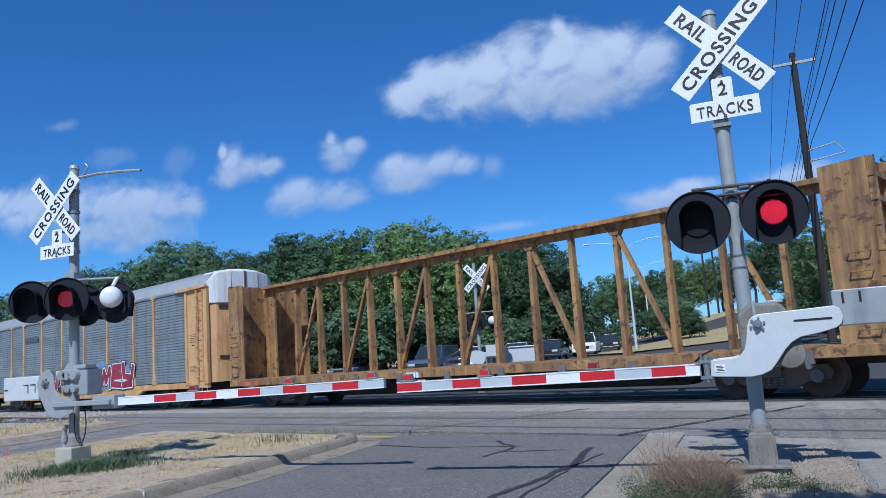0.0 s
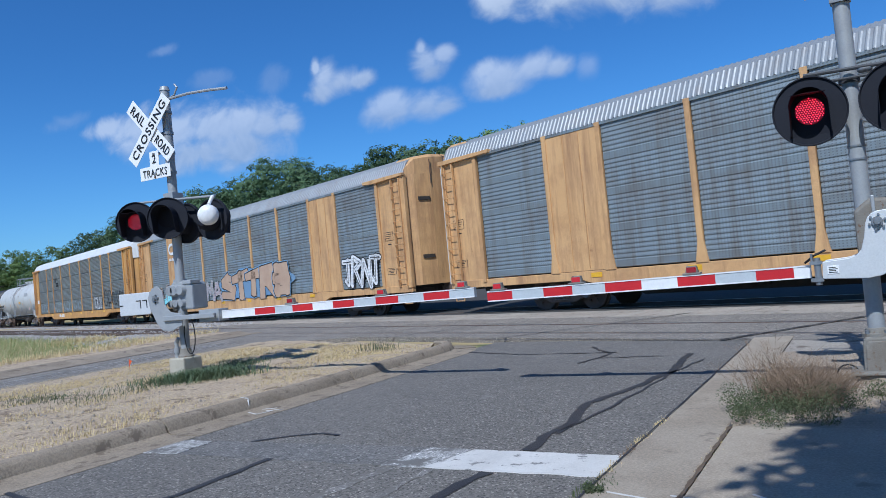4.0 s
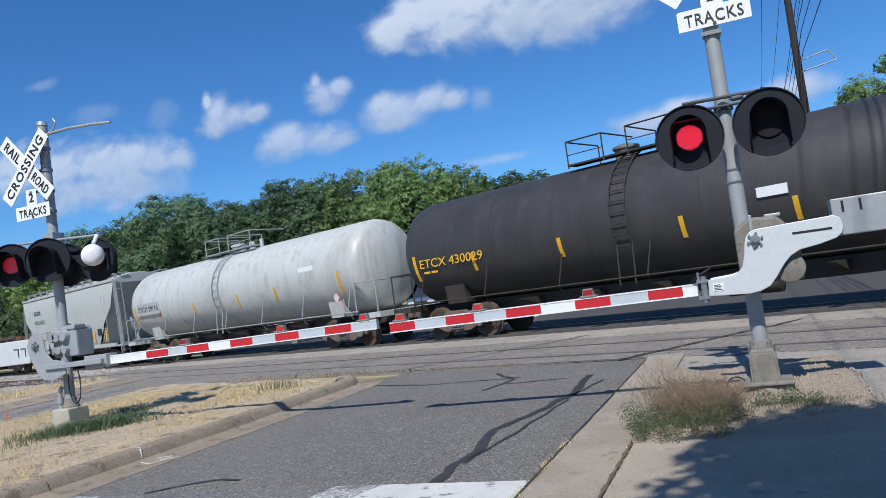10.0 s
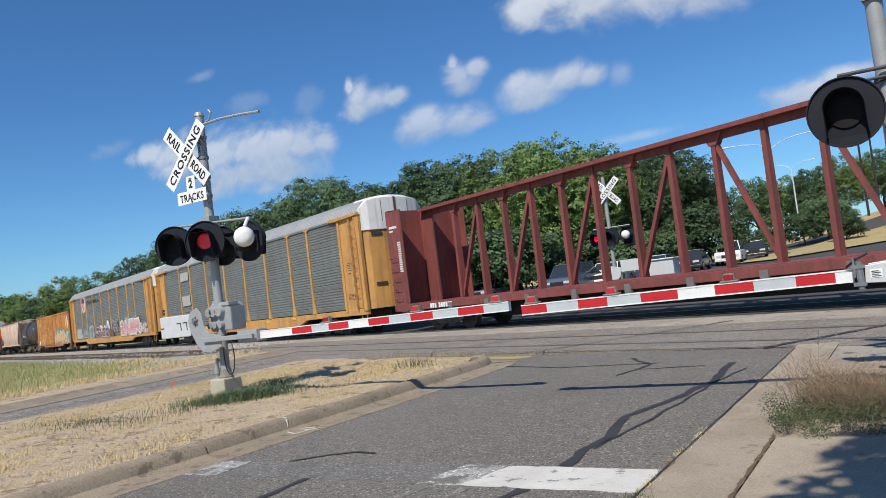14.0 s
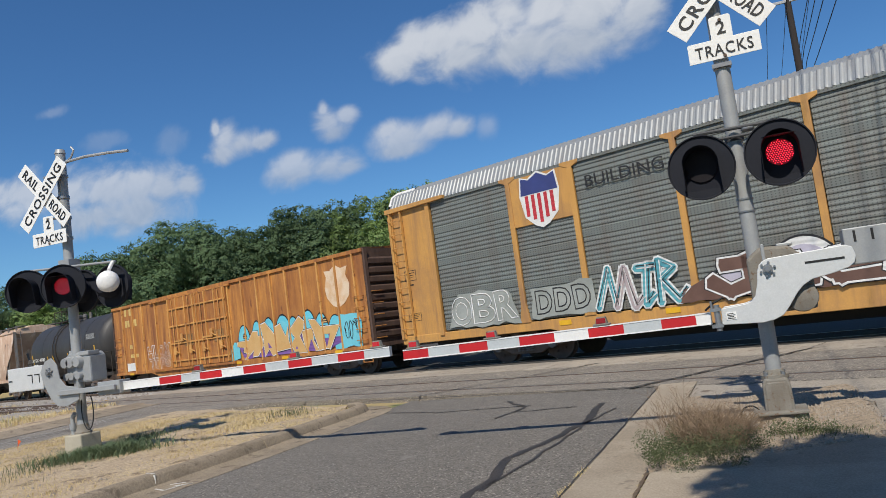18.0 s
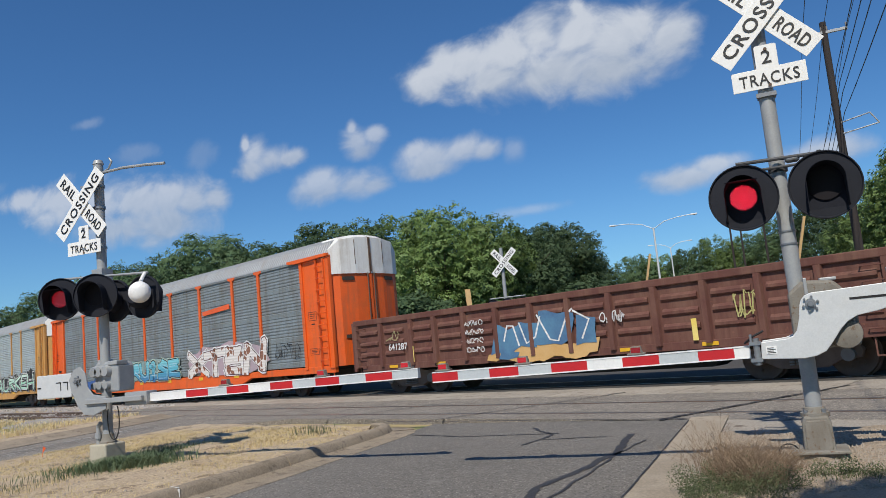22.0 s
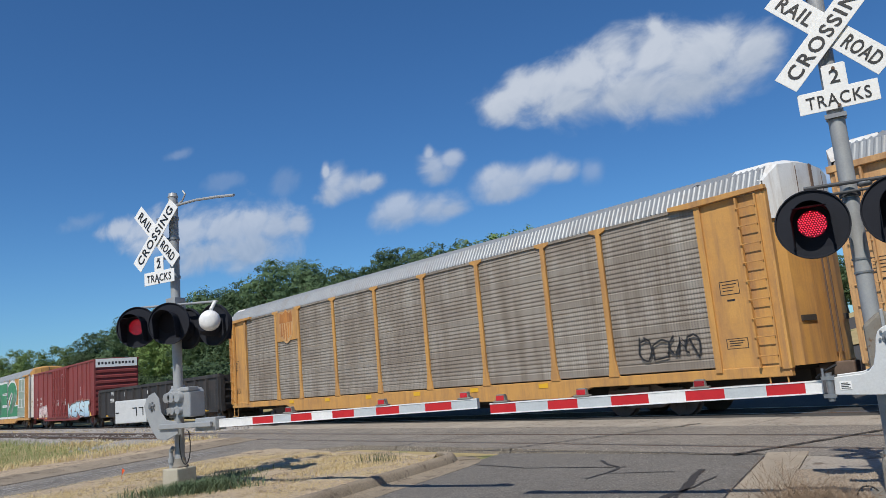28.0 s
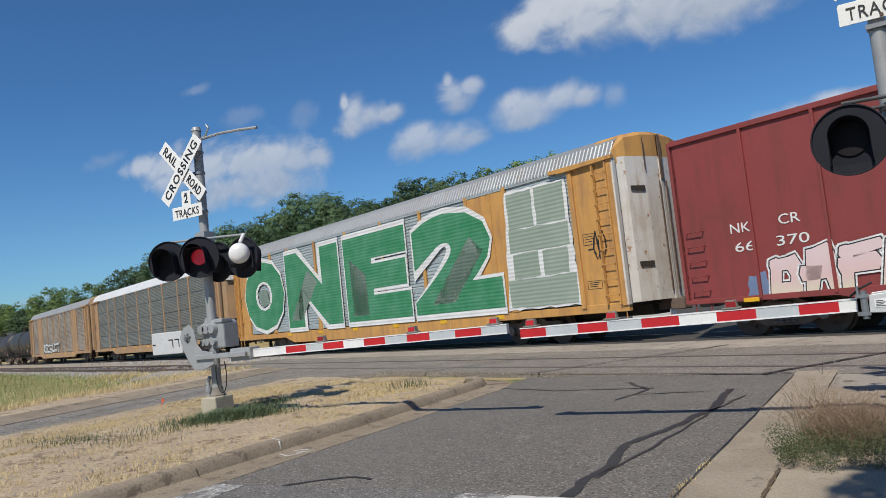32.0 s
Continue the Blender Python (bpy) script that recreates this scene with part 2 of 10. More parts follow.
    if thin:
        through_leaf, both = n.new("ShaderNodeBsdfTranslucent"), n.new("ShaderNodeMixShader")
        l.new(col, through_leaf.inputs["Color"])
        both.inputs[0].default_value = thin
        l.new(bsdf.outputs[0], both.inputs[1])
        l.new(through_leaf.outputs[0], both.inputs[2])
        l.new(both.outputs[0], n["Material Output"].inputs["Surface"])
    MATS[name] = m
    return m


def glow(name, base, emit, strength):
    if name in MATS:
        return MATS[name]
    m = surf(name, base, rough=0.25, bump=0.0)
    b = m.node_tree.nodes["Principled BSDF"]
    b.inputs["Emission Color"].default_value = (*emit, 1)
    b.inputs["Emission Strength"].default_value = strength
    return m


def glass(name, tint):
    if name in MATS:
        return MATS[name]
    m = surf(name, tint, rough=0.08, bump=0.0)
    m.node_tree.nodes["Principled BSDF"].inputs["Specular IOR Level"].default_value = 0.8
    return m


ASPHALT = surf("asphalt", (0.172, 0.157, 0.137), (0.130, 0.119, 0.105), 0.92, scale=0.45, fine=60, bump=0.5, amount=0.45, wear=(0.21, 0.197, 0.175), wear_at=0.64, speck=0.3, chips=75)
ASPHALT_OLD = surf("asphalt_old", (0.235, 0.208, 0.175), (0.165, 0.145, 0.122), 0.92, scale=0.9, fine=50, bump=0.5, amount=0.7, wear=(0.125, 0.10, 0.08), wear_at=0.60, speck=0.35, chips=60)
ASPHALT_DARK = surf("asphalt_dark", (0.060, 0.055, 0.050), (0.080, 0.072, 0.064), 0.9, scale=0.4, fine=30, bump=0.5, speck=0.5)
TAR = surf("tar", (0.030, 0.029, 0.029), (0.050, 0.047, 0.044), 0.6, scale=4, fine=50, bump=0.25)
CONCRETE = surf("concrete", (0.355, 0.298, 0.225), (0.28, 0.23, 0.17), 0.92, scale=1.3, fine=60, bump=0.3, amount=0.9, wear=(0.22, 0.18, 0.135), wear_at=0.60, rand=0.08, speck=0.42)
CONCRETE_PALE = surf("concrete_pale", (0.36, 0.318, 0.262), (0.255, 0.222, 0.182), 0.92, scale=1.1, fine=30, bump=0.5, amount=0.8, wear=(0.16, 0.125, 0.095), wear_at=0.58, rand=0.08, speck=0.55)
KERB = surf("kerb_concrete", (0.285, 0.232, 0.168), (0.215, 0.172, 0.122), 0.92, scale=1.7, fine=45, bump=0.4, amount=0.9, wear=(0.15, 0.118, 0.085), wear_at=0.56, rand=0.08, speck=0.45)
SOIL = surf("soil", (0.42, 0.325, 0.22), (0.52, 0.42, 0.285), 0.95, scale=1.5, fine=26, bump=1.0, amount=0.9, wear=(0.21, 0.155, 0.10), wear_at=0.55, speck=0.65)
DRY = surf("dry_ground", (0.42, 0.32, 0.15), (0.30, 0.24, 0.11), 0.95, scale=0.25, fine=9, bump=0.8, wear=(0.18, 0.19, 0.07), wear_at=0.58)
STRAW = surf("straw", (0.62, 0.49, 0.25), (0.49, 0.38, 0.19), 0.8, scale=0.8, fine=30, bump=0.0)
GREEN = surf("weed_green", (0.085, 0.115, 0.048), (0.145, 0.15, 0.07), 0.75, scale=1.2, fine=25, bump=0.0, thin=0.25)
TURF = surf("turf_green", (0.105, 0.155, 0.075), (0.16, 0.195, 0.10), 0.7, scale=1.2, fine=25, bump=0.0, thin=0.25)
TALLGRASS = surf("tall_grass", (0.20, 0.25, 0.09), (0.36, 0.35, 0.15), 0.8, scale=0.35, fine=18, bump=0.0)
DEADWEED = surf("dead_weed", (0.25, 0.175, 0.11), (0.19, 0.13, 0.085), 0.85, scale=2, fine=25, bump=0.0)
BALLAST = surf("ballast", (0.33, 0.30, 0.275), (0.24, 0.215, 0.20), 0.9, scale=2.2, fine=7, bump=1.0, amount=0.8, wear=(0.20, 0.14, 0.10), wear_at=0.58)
STONE = surf("ballast_stone", (0.38, 0.355, 0.33), (0.26, 0.235, 0.215), 0.9, scale=6, fine=30, bump=0.3)
RAILRUST = surf("rail_rust", (0.13, 0.085, 0.06), (0.095, 0.06, 0.045), 0.8, scale=3, fine=40)
RAILTOP = surf("rail_top", (0.34, 0.32, 0.31), (0.25, 0.22, 0.2), 0.4, 0.8, scale=5, bump=0.05)
TIE = surf("tie", (0.085, 0.06, 0.045), (0.13, 0.1, 0.075), 0.95, scale=4, fine=30, bump=0.5)
PAINT_LINE = surf("road_paint", (0.62, 0.60, 0.56), (0.48, 0.46, 0.43), 0.8, scale=2.2, fine=50, bump=0.3, wear=(0.20, 0.19, 0.18), wear_at=0.57)
PAINT_WORN = surf("road_paint_worn", (0.40, 0.39, 0.37), (0.24, 0.23, 0.215), 0.85, scale=1.6, fine=50, bump=0.4, amount=0.8, wear=(0.15, 0.142, 0.13), wear_at=0.5, chips=70)
PAINT_SCRUB = surf("road_paint_scrubbed", (0.165, 0.155, 0.142), (0.125, 0.119, 0.110), 0.85, scale=2.6, fine=50, bump=0.4, amount=0.8, wear=(0.25, 0.24, 0.225), wear_at=0.66, chips=70)
PAINT_SCRAPE = surf("road_scrape", (0.225, 0.21, 0.19), (0.165, 0.152, 0.135), 0.85, scale=3.5, fine=50, bump=0.4, amount=0.9, wear=(0.15, 0.138, 0.12), wear_at=0.48, chips=70)
GALV = surf("galvanised", (0.35, 0.36, 0.365), (0.27, 0.28, 0.29), 0.5, 0.15, scale=5, fine=60, bump=0.06, wear=(0.30, 0.31, 0.32), wear_at=0.64)
GALV_WHITE = surf("pale_zinc", (0.60, 0.61, 0.61), (0.54, 0.555, 0.56), 0.55, 0.2, scale=9, fine=60, bump=0.05, wear=(0.42, 0.41, 0.40), wear_at=0.70)
CASTBOX = surf("cast_grey", (0.25, 0.235, 0.205), (0.17, 0.155, 0.13), 0.8, 0.1, scale=6, fine=60, bump=0.25, wear=(0.15, 0.09, 0.055), wear_at=0.58, grime=(0.15, 0.12, 0.09), grime_at=0.5)
SIGNWHITE = surf("sign_white", (0.80, 0.80, 0.78), (0.74, 0.74, 0.72), 0.45, scale=3, bump=0.0, wear=(0.55, 0.53, 0.50), wear_at=0.70)
SIGNBLACK = surf("sign_black", (0.015, 0.015, 0.016), rough=0.5, bump=0.0)
LAMPBLACK = surf("lamp_black", (0.017, 0.0185, 0.026), (0.020, 0.022, 0.030), 0.85, scale=6, bump=0.1, spec=0.15)
LAMPDISC = surf("lamp_disc", (0.021, 0.023, 0.031), (0.018, 0.020, 0.027), 0.85, scale=5, fine=40, bump=0.1, wear=(0.045, 0.045, 0.05), wear_at=0.70, spec=0.2)
ARMWHITE = surf("arm_white", (0.78, 0.78, 0.76), (0.68, 0.68, 0.67), 0.4, scale=4, bump=0.03)
# white stripes turned grey: their shading and sheen put into the colour
ARM_SHEEN = surf("arm_white_sheen", (0.50, 0.535, 0.55), (0.43, 0.46, 0.48), 0.35, scale=4, bump=0.03)
ARMRED = surf("arm_red", (0.52, 0.018, 0.022), (0.42, 0.012, 0.018), 0.35, scale=4, bump=0.03)
BELLWHITE = surf("bell_white", (0.78, 0.77, 0.75), (0.6, 0.6, 0.59), 0.35, scale=6, bump=0.03)
RUBBER = surf("rubber", (0.012, 0.012, 0.013), rough=0.7, bump=0.1)
WOODPOLE = surf("creosote_pole", (0.024, 0.019, 0.018), (0.040, 0.030, 0.026), 0.9, scale=1.5, fine=25, streak=(6, 6, 0.5), bump=0.4)
WIRE = surf("wire_black", (0.012, 0.012, 0.014), rough=0.6, bump=0)
LEAF = surf("leaf", (0.17, 0.25, 0.07), (0.115, 0.18, 0.05), 0.6, scale=0.5, fine=3, bump=0.0, rand=0.30, thin=0.28)
LEAF_DARK = surf("leaf_dark", (0.108, 0.168, 0.078), (0.082, 0.130, 0.063), 0.65, scale=0.5, fine=3, bump=0.0, rand=0.30, thin=0.34, spec=0.25)
BARK = surf("bark", (0.10, 0.075, 0.055), (0.065, 0.05, 0.04), 0.95, scale=3, fine=20, bump=0.6)
DARK = surf("under_dark", (0.030, 0.025, 0.021), (0.055, 0.042, 0.032), 0.85, scale=2, fine=20, bump=0.3)
TRUCKSTEEL = surf("truck_steel", (0.15, 0.105, 0.08), (0.09, 0.068, 0.055), 0.85, scale=3, fine=25, bump=0.3)
WHEEL = surf("wheel_steel", (0.13, 0.085, 0.06), (0.09, 0.06, 0.045), 0.7, 0.3, scale=6, fine=40, bump=0.2)


# ---- mesh helpers ----
class Geo:
    """Points and faces that are put together, then linked as one mesh."""

    def __init__(self):
        self.v, self.f, self.s = [], [], []

    def add(self, pts, faces, smooth=False):
        k = len(self.v)
        self.v += [tuple(p) for p in pts]
        self.f += [tuple(k + i for i in fc) for fc in faces]
        self.s += [smooth] * len(faces)
        return self

    def box(self, x0, x1, y0, y1, z0, z1):
        p = [(x, y, z) for z in (z0, z1) for x, y in ((x0, y0), (x1, y0), (x1, y1), (x0, y1))]
        return self.add(p, [(3, 2, 1, 0), (4, 5, 6, 7), (0, 1, 5, 4), (1, 2, 6, 5), (2, 3, 7, 6), (3, 0, 4, 7)])

    def bar(self, a, b, w, d, up=(0, 0, 1)):
        """A straight bar of section w by d from a to b."""
        a, b = Vector(a), Vector(b)
        ax = (b - a).normalized()
        s = ax.cross(Vector(up))
        s = s.normalized() if s.length > 1e-4 else Vector((1, 0, 0))
        t = s.cross(ax).normalized()
        p = [c + s * (i * w / 2) + t * (j * d / 2) for c in (a, b) for i, j in ((-1, -1), (1, -1), (1, 1), (-1, 1))]
        return self.add(p, [(0, 1, 2, 3), (7, 6, 5, 4), (0, 4, 5, 1), (1, 5, 6, 2), (2, 6, 7, 3), (3, 7, 4, 0)])

    def tube(self, a, b, r, r2=None, seg=10, caps=True):
        a, b = Vector(a), Vector(b)
        r2 = r if r2 is None else r2
        q = (b - a).to_track_quat("Z", "Y")
        ring = [q @ Vector((math.cos(2 * math.pi * i / seg), math.sin(2 * math.pi * i / seg), 0)) for i in range(seg)]
        p = [a + c * r for c in ring] + [b + c * r2 for c in ring]
        self.add(p, [(i, (i + 1) % seg, seg + (i + 1) % seg, seg + i) for i in range(seg)], True)
        if caps:
            self.add(p, [tuple(range(seg - 1, -1, -1)), tuple(range(seg, 2 * seg))])
        return self

    def path(self, pts, r, seg=6):
        for a, b in zip(pts, pts[1:]):
            self.tube(a, b, r, seg=seg)
        return self

    def lathe(self, prof, axis="x", seg=24, at=(0, 0, 0), caps=True):
        """Turns a profile of (along, radius) round an axis."""
        rings = []
        for along, r in prof:
            for i in range(seg):
                c, s = math.cos(2 * math.pi * i / seg) * r, math.sin(2 * math.pi * i / seg) * r
                q = {"x": (along, c, s), "y": (s, along, c), "z": (c, s, along)}[axis]
                rings.append((q[0] + at[0], q[1] + at[1], q[2] + at[2]))
        fs = []
        for k in range(len(prof) - 1):
            for i in range(seg):
                j = (i + 1) % seg
                fs.append((k * seg + i, k * seg + j, (k + 1) * seg + j, (k + 1) * seg + i))
        self.add(rings, fs, True)
        if not caps:
            return self
        self.add(rings, [tuple(range(seg - 1, -1, -1)), tuple(range((len(prof) - 1) * seg, len(prof) * seg))])
        return self

    def prism(self, outline, lo, hi, axis="z"):
        """An outline of (a, b) drawn through from lo to hi along an axis; (a, b) are the other two axes in order."""
        k = len(outline)
        def put(a, b, c):
            return {"z": (a, b, c), "y": (a, c, b), "x": (c, a, b)}[axis]
        p = [put(a, b, lo) for a, b in outline] + [put(a, b, hi) for a, b in outline]
        area = sum(outline[i][0] * outline[(i + 1) % k][1] - outline[(i + 1) % k][0] * outline[i][1] for i in range(k))
        flip = (area < 0) != (axis == "y")
        caps = [tuple(range(k - 1, -1, -1)), tuple(range(k, 2 * k))]
        side = [(i, (i + 1) % k, k + (i + 1) % k, k + i) for i in range(k)]
        if flip:
            caps, side = [c[::-1] for c in caps], [c[::-1] for c in side]
        return self.add(p, caps + side)

    def strip(self, prof_a, prof_b, smooth=False):
        """Faces between two rows of as many points."""
        k = len(prof_a)
        return self.add(list(prof_a) + list(prof_b), [(i, i + 1, k + i + 1, k + i) for i in range(k - 1)], smooth)

    def mesh(self, name, mat):
        me = bpy.data.meshes.new(name)
        seen, index, pts = {}, [], []
        for p in self.v:
            key = (round(p[0], 4), round(p[1], 4), round(p[2], 4))
            if key not in seen:
                seen[key] = len(pts)
                pts.append(p)
            index.append(seen[key])
        faces, flags = [], []
        for fc, sm in zip(self.f, self.s):
            q = list(dict.fromkeys(index[i] for i in fc))
            if len(q) > 2:
                faces.append(q)
                flags.append(sm)
        me.from_pydata(pts, [], faces)
        me.polygons.foreach_set("use_smooth", flags)
        if any(flags):
            me.set_sharp_from_angle(angle=radians(42))
        me.materials.append(mat)
        me.update()
        return me


APART = {"end_panel", "end_sheet", "sign_bracket", "sill_reflector", "anchor_bolt", "bolt", "slot", "solid_panel", "insulator", "reflector", "stencil_panel", "bearing_cap", "winch", "marking_bar", "hatch_cover", "manway", "cover_boss", "hub_bolts", "shield_stripe", "weld_band", "data_panel"}


def pieces(geo):
    """The connected pieces of a geometry, each a geometry of its own."""
    root = {}

    def find(k):
        while root.setdefault(k, k) != k:
            k = root[k]
        return k

    keys = [(round(p[0], 3), round(p[1], 3), round(p[2], 3)) for p in geo.v]
    for fc in geo.f:
        for i in fc[1:]:
            root[find(keys[i])] = find(keys[fc[0]])
    out = {}
    for fc, sm in zip(geo.f, geo.s):
        out.setdefault(find(keys[fc[0]]), Geo()).add([geo.v[i] for i in fc], [tuple(range(len(fc)))], sm)
    return list(out.values())


def part(name, geo, mat, parent, label="", bevel=0.0, at=None):
    """Links geometry (or a finished mesh) as one mesh object under a thing or a part."""
    if name in APART and isinstance(geo, Geo) and parent is not None:
        split = pieces(geo)
        if len(split) > 1:
            for piece in split[1:]:
                part(name, piece, mat, parent, label, bevel, at)
            geo = split[0]
    me = geo.mesh(name, mat) if isinstance(geo, Geo) else geo
    ob = new(name, me)
    ob.parent = parent
    if at is not None:
        ob.matrix_basis = at
    if label:
        ob["label"] = label
    if bevel:
        mod = ob.modifiers.new("edge", "BEVEL")
        mod.width, mod.segments, mod.limit_method, mod.angle_limit = bevel, 2, "ANGLE", radians(40)
    return ob


def thing(name, m, label, category, group="", kind=""):
    ob = new(name)
    ob.matrix_basis = m
    return tagged(ob, label, category, group, kind)


def solid(name, geo, mat, label, category, group="", kind="", bevel=0.0, m=None):
    ob = part(name, geo, mat, None, "", bevel)
    if m is not None:
        ob.matrix_basis = m
    return tagged(ob, label, category, group, kind)


def letters(text, wide, high, mat, bold=0.0, space=1.0, stroke=0.0):
    """A mesh of built-in letters, centred, in x (along) and z (up), facing -y."""
    cu = bpy.data.curves.new("letters", "FONT")
    cu.body, cu.size, cu.align_x, cu.offset, cu.extrude, cu.space_character = text, 1.0, "CENTER", bold, 0.004, space
    cu.resolution_u = 3
    if stroke:
        cu.fill_mode, cu.extrude, cu.bevel_depth, cu.bevel_resolution = "NONE", 0.0, stroke, 0
    ob = bpy.data.objects.new("letters", cu)
    scene.collection.objects.link(ob)
    me = bpy.data.meshes.new_from_object(ob)
    bpy.data.objects.remove(ob)
    co = np.empty(len(me.vertices) * 3)
    me.vertices.foreach_get("co", co)
    co = co.reshape(-1, 3)
    lo, hi = co.min(0), co.max(0)
    out = np.zeros_like(co)
    out[:, 0] = (co[:, 0] - (lo[0] + hi[0]) / 2) * wide / (hi[0] - lo[0])
    out[:, 2] = (co[:, 1] - (lo[1] + hi[1]) / 2) * high / (hi[1] - lo[1])
    out[:, 1] = -co[:, 2] * (0.15 if stroke else 1.0)
    me.vertices.foreach_set("co", out.ravel())
    me.materials.clear()
    me.materials.append(mat)
    me.update()
    return me


TH = radians(20.75)
ALONG, ACROSS = Vector((math.cos(TH), -math.sin(TH), 0)), Vector((math.sin(TH), math.cos(TH), 0))
NEAR_TRACK, TRAIN_TRACK = 11.5, 16.95


def on_track(s, n, z=0.0):
    return ALONG * s + ACROSS * n + Vector((0, 0, z))

GRAVEL = surf("gravel_tan", (0.34, 0.29, 0.235), (0.24, 0.20, 0.16), 0.9, scale=9, fine=30, bump=0.3)


# ---- ground, road, tracks ----
def jag(pts, step, amp, seed):
    """A closed outline with its edges broken into short, slightly uneven steps."""
    rnd = random.Random(seed)
    out = []
    for (ax, ay), (bx, by) in zip(pts, pts[1:] + pts[:1]):
        k = max(1, int(math.hypot(bx - ax, by - ay) / step))
        for i in range(k):
            f = i / k
            out.append((ax + (bx - ax) * f + rnd.uniform(-amp, amp), ay + (by - ay) * f + rnd.uniform(-amp, amp)))
    return out


def lie(x, y):
    """The height of the open ground: level at the crossing, rising gently beyond the tracks to a bank."""
    n = ACROSS.x * x + ACROSS.y * y
    rise = max(0.0, n - 21.0)
    z = -0.10 + 3.0 * (1 - math.exp(-rise / 110)) if rise > 0 else -0.10
    z += 4.2 * math.exp(-((x - 4) / 16) ** 2 - ((y - 112) / 22) ** 2)
    return z


gx = [-1500, -700, -350, -200, -140, -110] + [-90 + 5 * i for i in range(37)] + [110, 140, 200, 350, 700, 1500]
gy = [-600, -250, -100, -40, 0, 10] + [14 + 4 * i for i in range(40)] + [190, 230, 300, 450, 800, 1500, 2500]
sheet = Geo()
rows = [[(x, y, lie(x, y)) for x in gx] for y in gy]
for ra, rb in zip(rows, rows[1:]):
    sheet.strip(ra, rb, True)
solid("ground", sheet, DRY, "dry sunburnt open ground with thin grass", "ground", kind="structure")

road = Geo()
road.prism([(-5.62, -30), (-1.45, -30), (-1.38, 11.3), (-5.9, 12.3)], -0.12, 0.0)
solid("road", road, ASPHALT, "worn grey asphalt road with sealed cracks", "road", kind="structure")


def drape(name, lines, mat, label, cat, lift, closed=None):
    """A road laid on the ground between a left and a right line."""
    geo = Geo()
    rows = []
    for (ax, ay), (bx, by) in lines:
        rows.append([(ax + (bx - ax) * q / 6, ay + (by - ay) * q / 6, lie(ax + (bx - ax) * q / 6, ay + (by - ay) * q / 6) + lift) for q in range(7)])
    for ra, rb in zip(rows, rows[1:]):
        geo.strip(ra, rb, True)
    return solid(name, geo, mat, label, cat, kind="structure")


def smooth_rows(lines, k=6):
    out = []
    for (a, b), (c, d) in zip(lines, lines[1:]):
        out += [((a[0] + (c[0] - a[0]) * i / k, a[1] + (c[1] - a[1]) * i / k), (b[0] + (d[0] - b[0]) * i / k, b[1] + (d[1] - b[1]) * i / k)) for i in range(k)]
    return out + [lines[-1]]


P1, P2 = on_track(-34, 19.1), on_track(9, 19.1)
drape("road_beyond", smooth_rows([((P1.x, P1.y), (P2.x, P2.y)), ((-24, 40), (2.0, 34)), ((-24, 60), (2.5, 52)), ((-20, 84), (7, 68)), ((-2, 100), (20, 82)), ((24, 118), (40, 92))]), ASPHALT_DARK, "dark asphalt road beyond the railway, bending away", "road", .09)
drape("traffic_island", smooth_rows([((-12, 58), (-8.5, 56)), ((-11.5, 70), (-2.5, 66)), ((-7, 84), (2.5, 76)), ((-1, 90), (6, 84))]), DRY, "dry kerbed traffic island beyond the railway", "traffic island", .2)
left_road = Geo()
left_road.prism([(-15.3, -30), (-12.45, -30), (-12.45, 14.2), (-9.0, 15.2), (-17.2, 18.2), (-16.6, 14), (-16.2, 10.5), (-15.4, 7)], -0.12, 0.0)
solid("road_opposite", left_road, ASPHALT_OLD, "grey asphalt opposite carriageway with tyre-worn lanes", "road", kind="structure")
# crossing surface in three belts along the tracks
for n0, n1 in ((10.0, 10.68), (10.86, 12.14), (12.32, 13.6)):
    a, b, c, d = (on_track(s, n) for s, n in ((-30, n0), (9, n0), (9, n1), (-30, n1)))
    solid("crossing_asphalt", Geo().prism([tuple(p[:2]) for p in (a, b, c, d)], -0.12, 0.004), ASPHALT_OLD, "old patched asphalt strip beside the rails of the crossing", "crossing surface", kind="structure")
for k in range(12):
    s0 = -29 + k * 3.05
    g = Geo()
    a, b, c, d = (on_track(s, n) for s, n in ((s0, 13.62), (s0 + 3.02, 13.62), (s0 + 3.02, 15.25), (s0, 15.25)))
    g.prism([tuple(p[:2]) for p in (a, b, c, d)], -0.12, 0.012)
    solid("crossing_panel", g, CONCRETE_PALE, "pale concrete slab between the two tracks", "concrete slab", "crossing slabs", "structure")
# the train's shade is painted in here: far darker than the near belts
belt = Geo()
for n0, n1 in ((15.3, 16.1), (16.3, 17.6), (17.8, 19.2)):
    a, b, c, d = (on_track(s, n) for s, n in ((-30, n0), (9, n0), (9, n1), (-30, n1)))
    belt.prism([tuple(p[:2]) for p in (a, b, c, d)], -0.12, -0.005)
solid("crossing_asphalt_far", belt, ASPHALT_DARK, "asphalt round the rails, darkened in colour as shade under the train", "crossing surface", kind="structure")

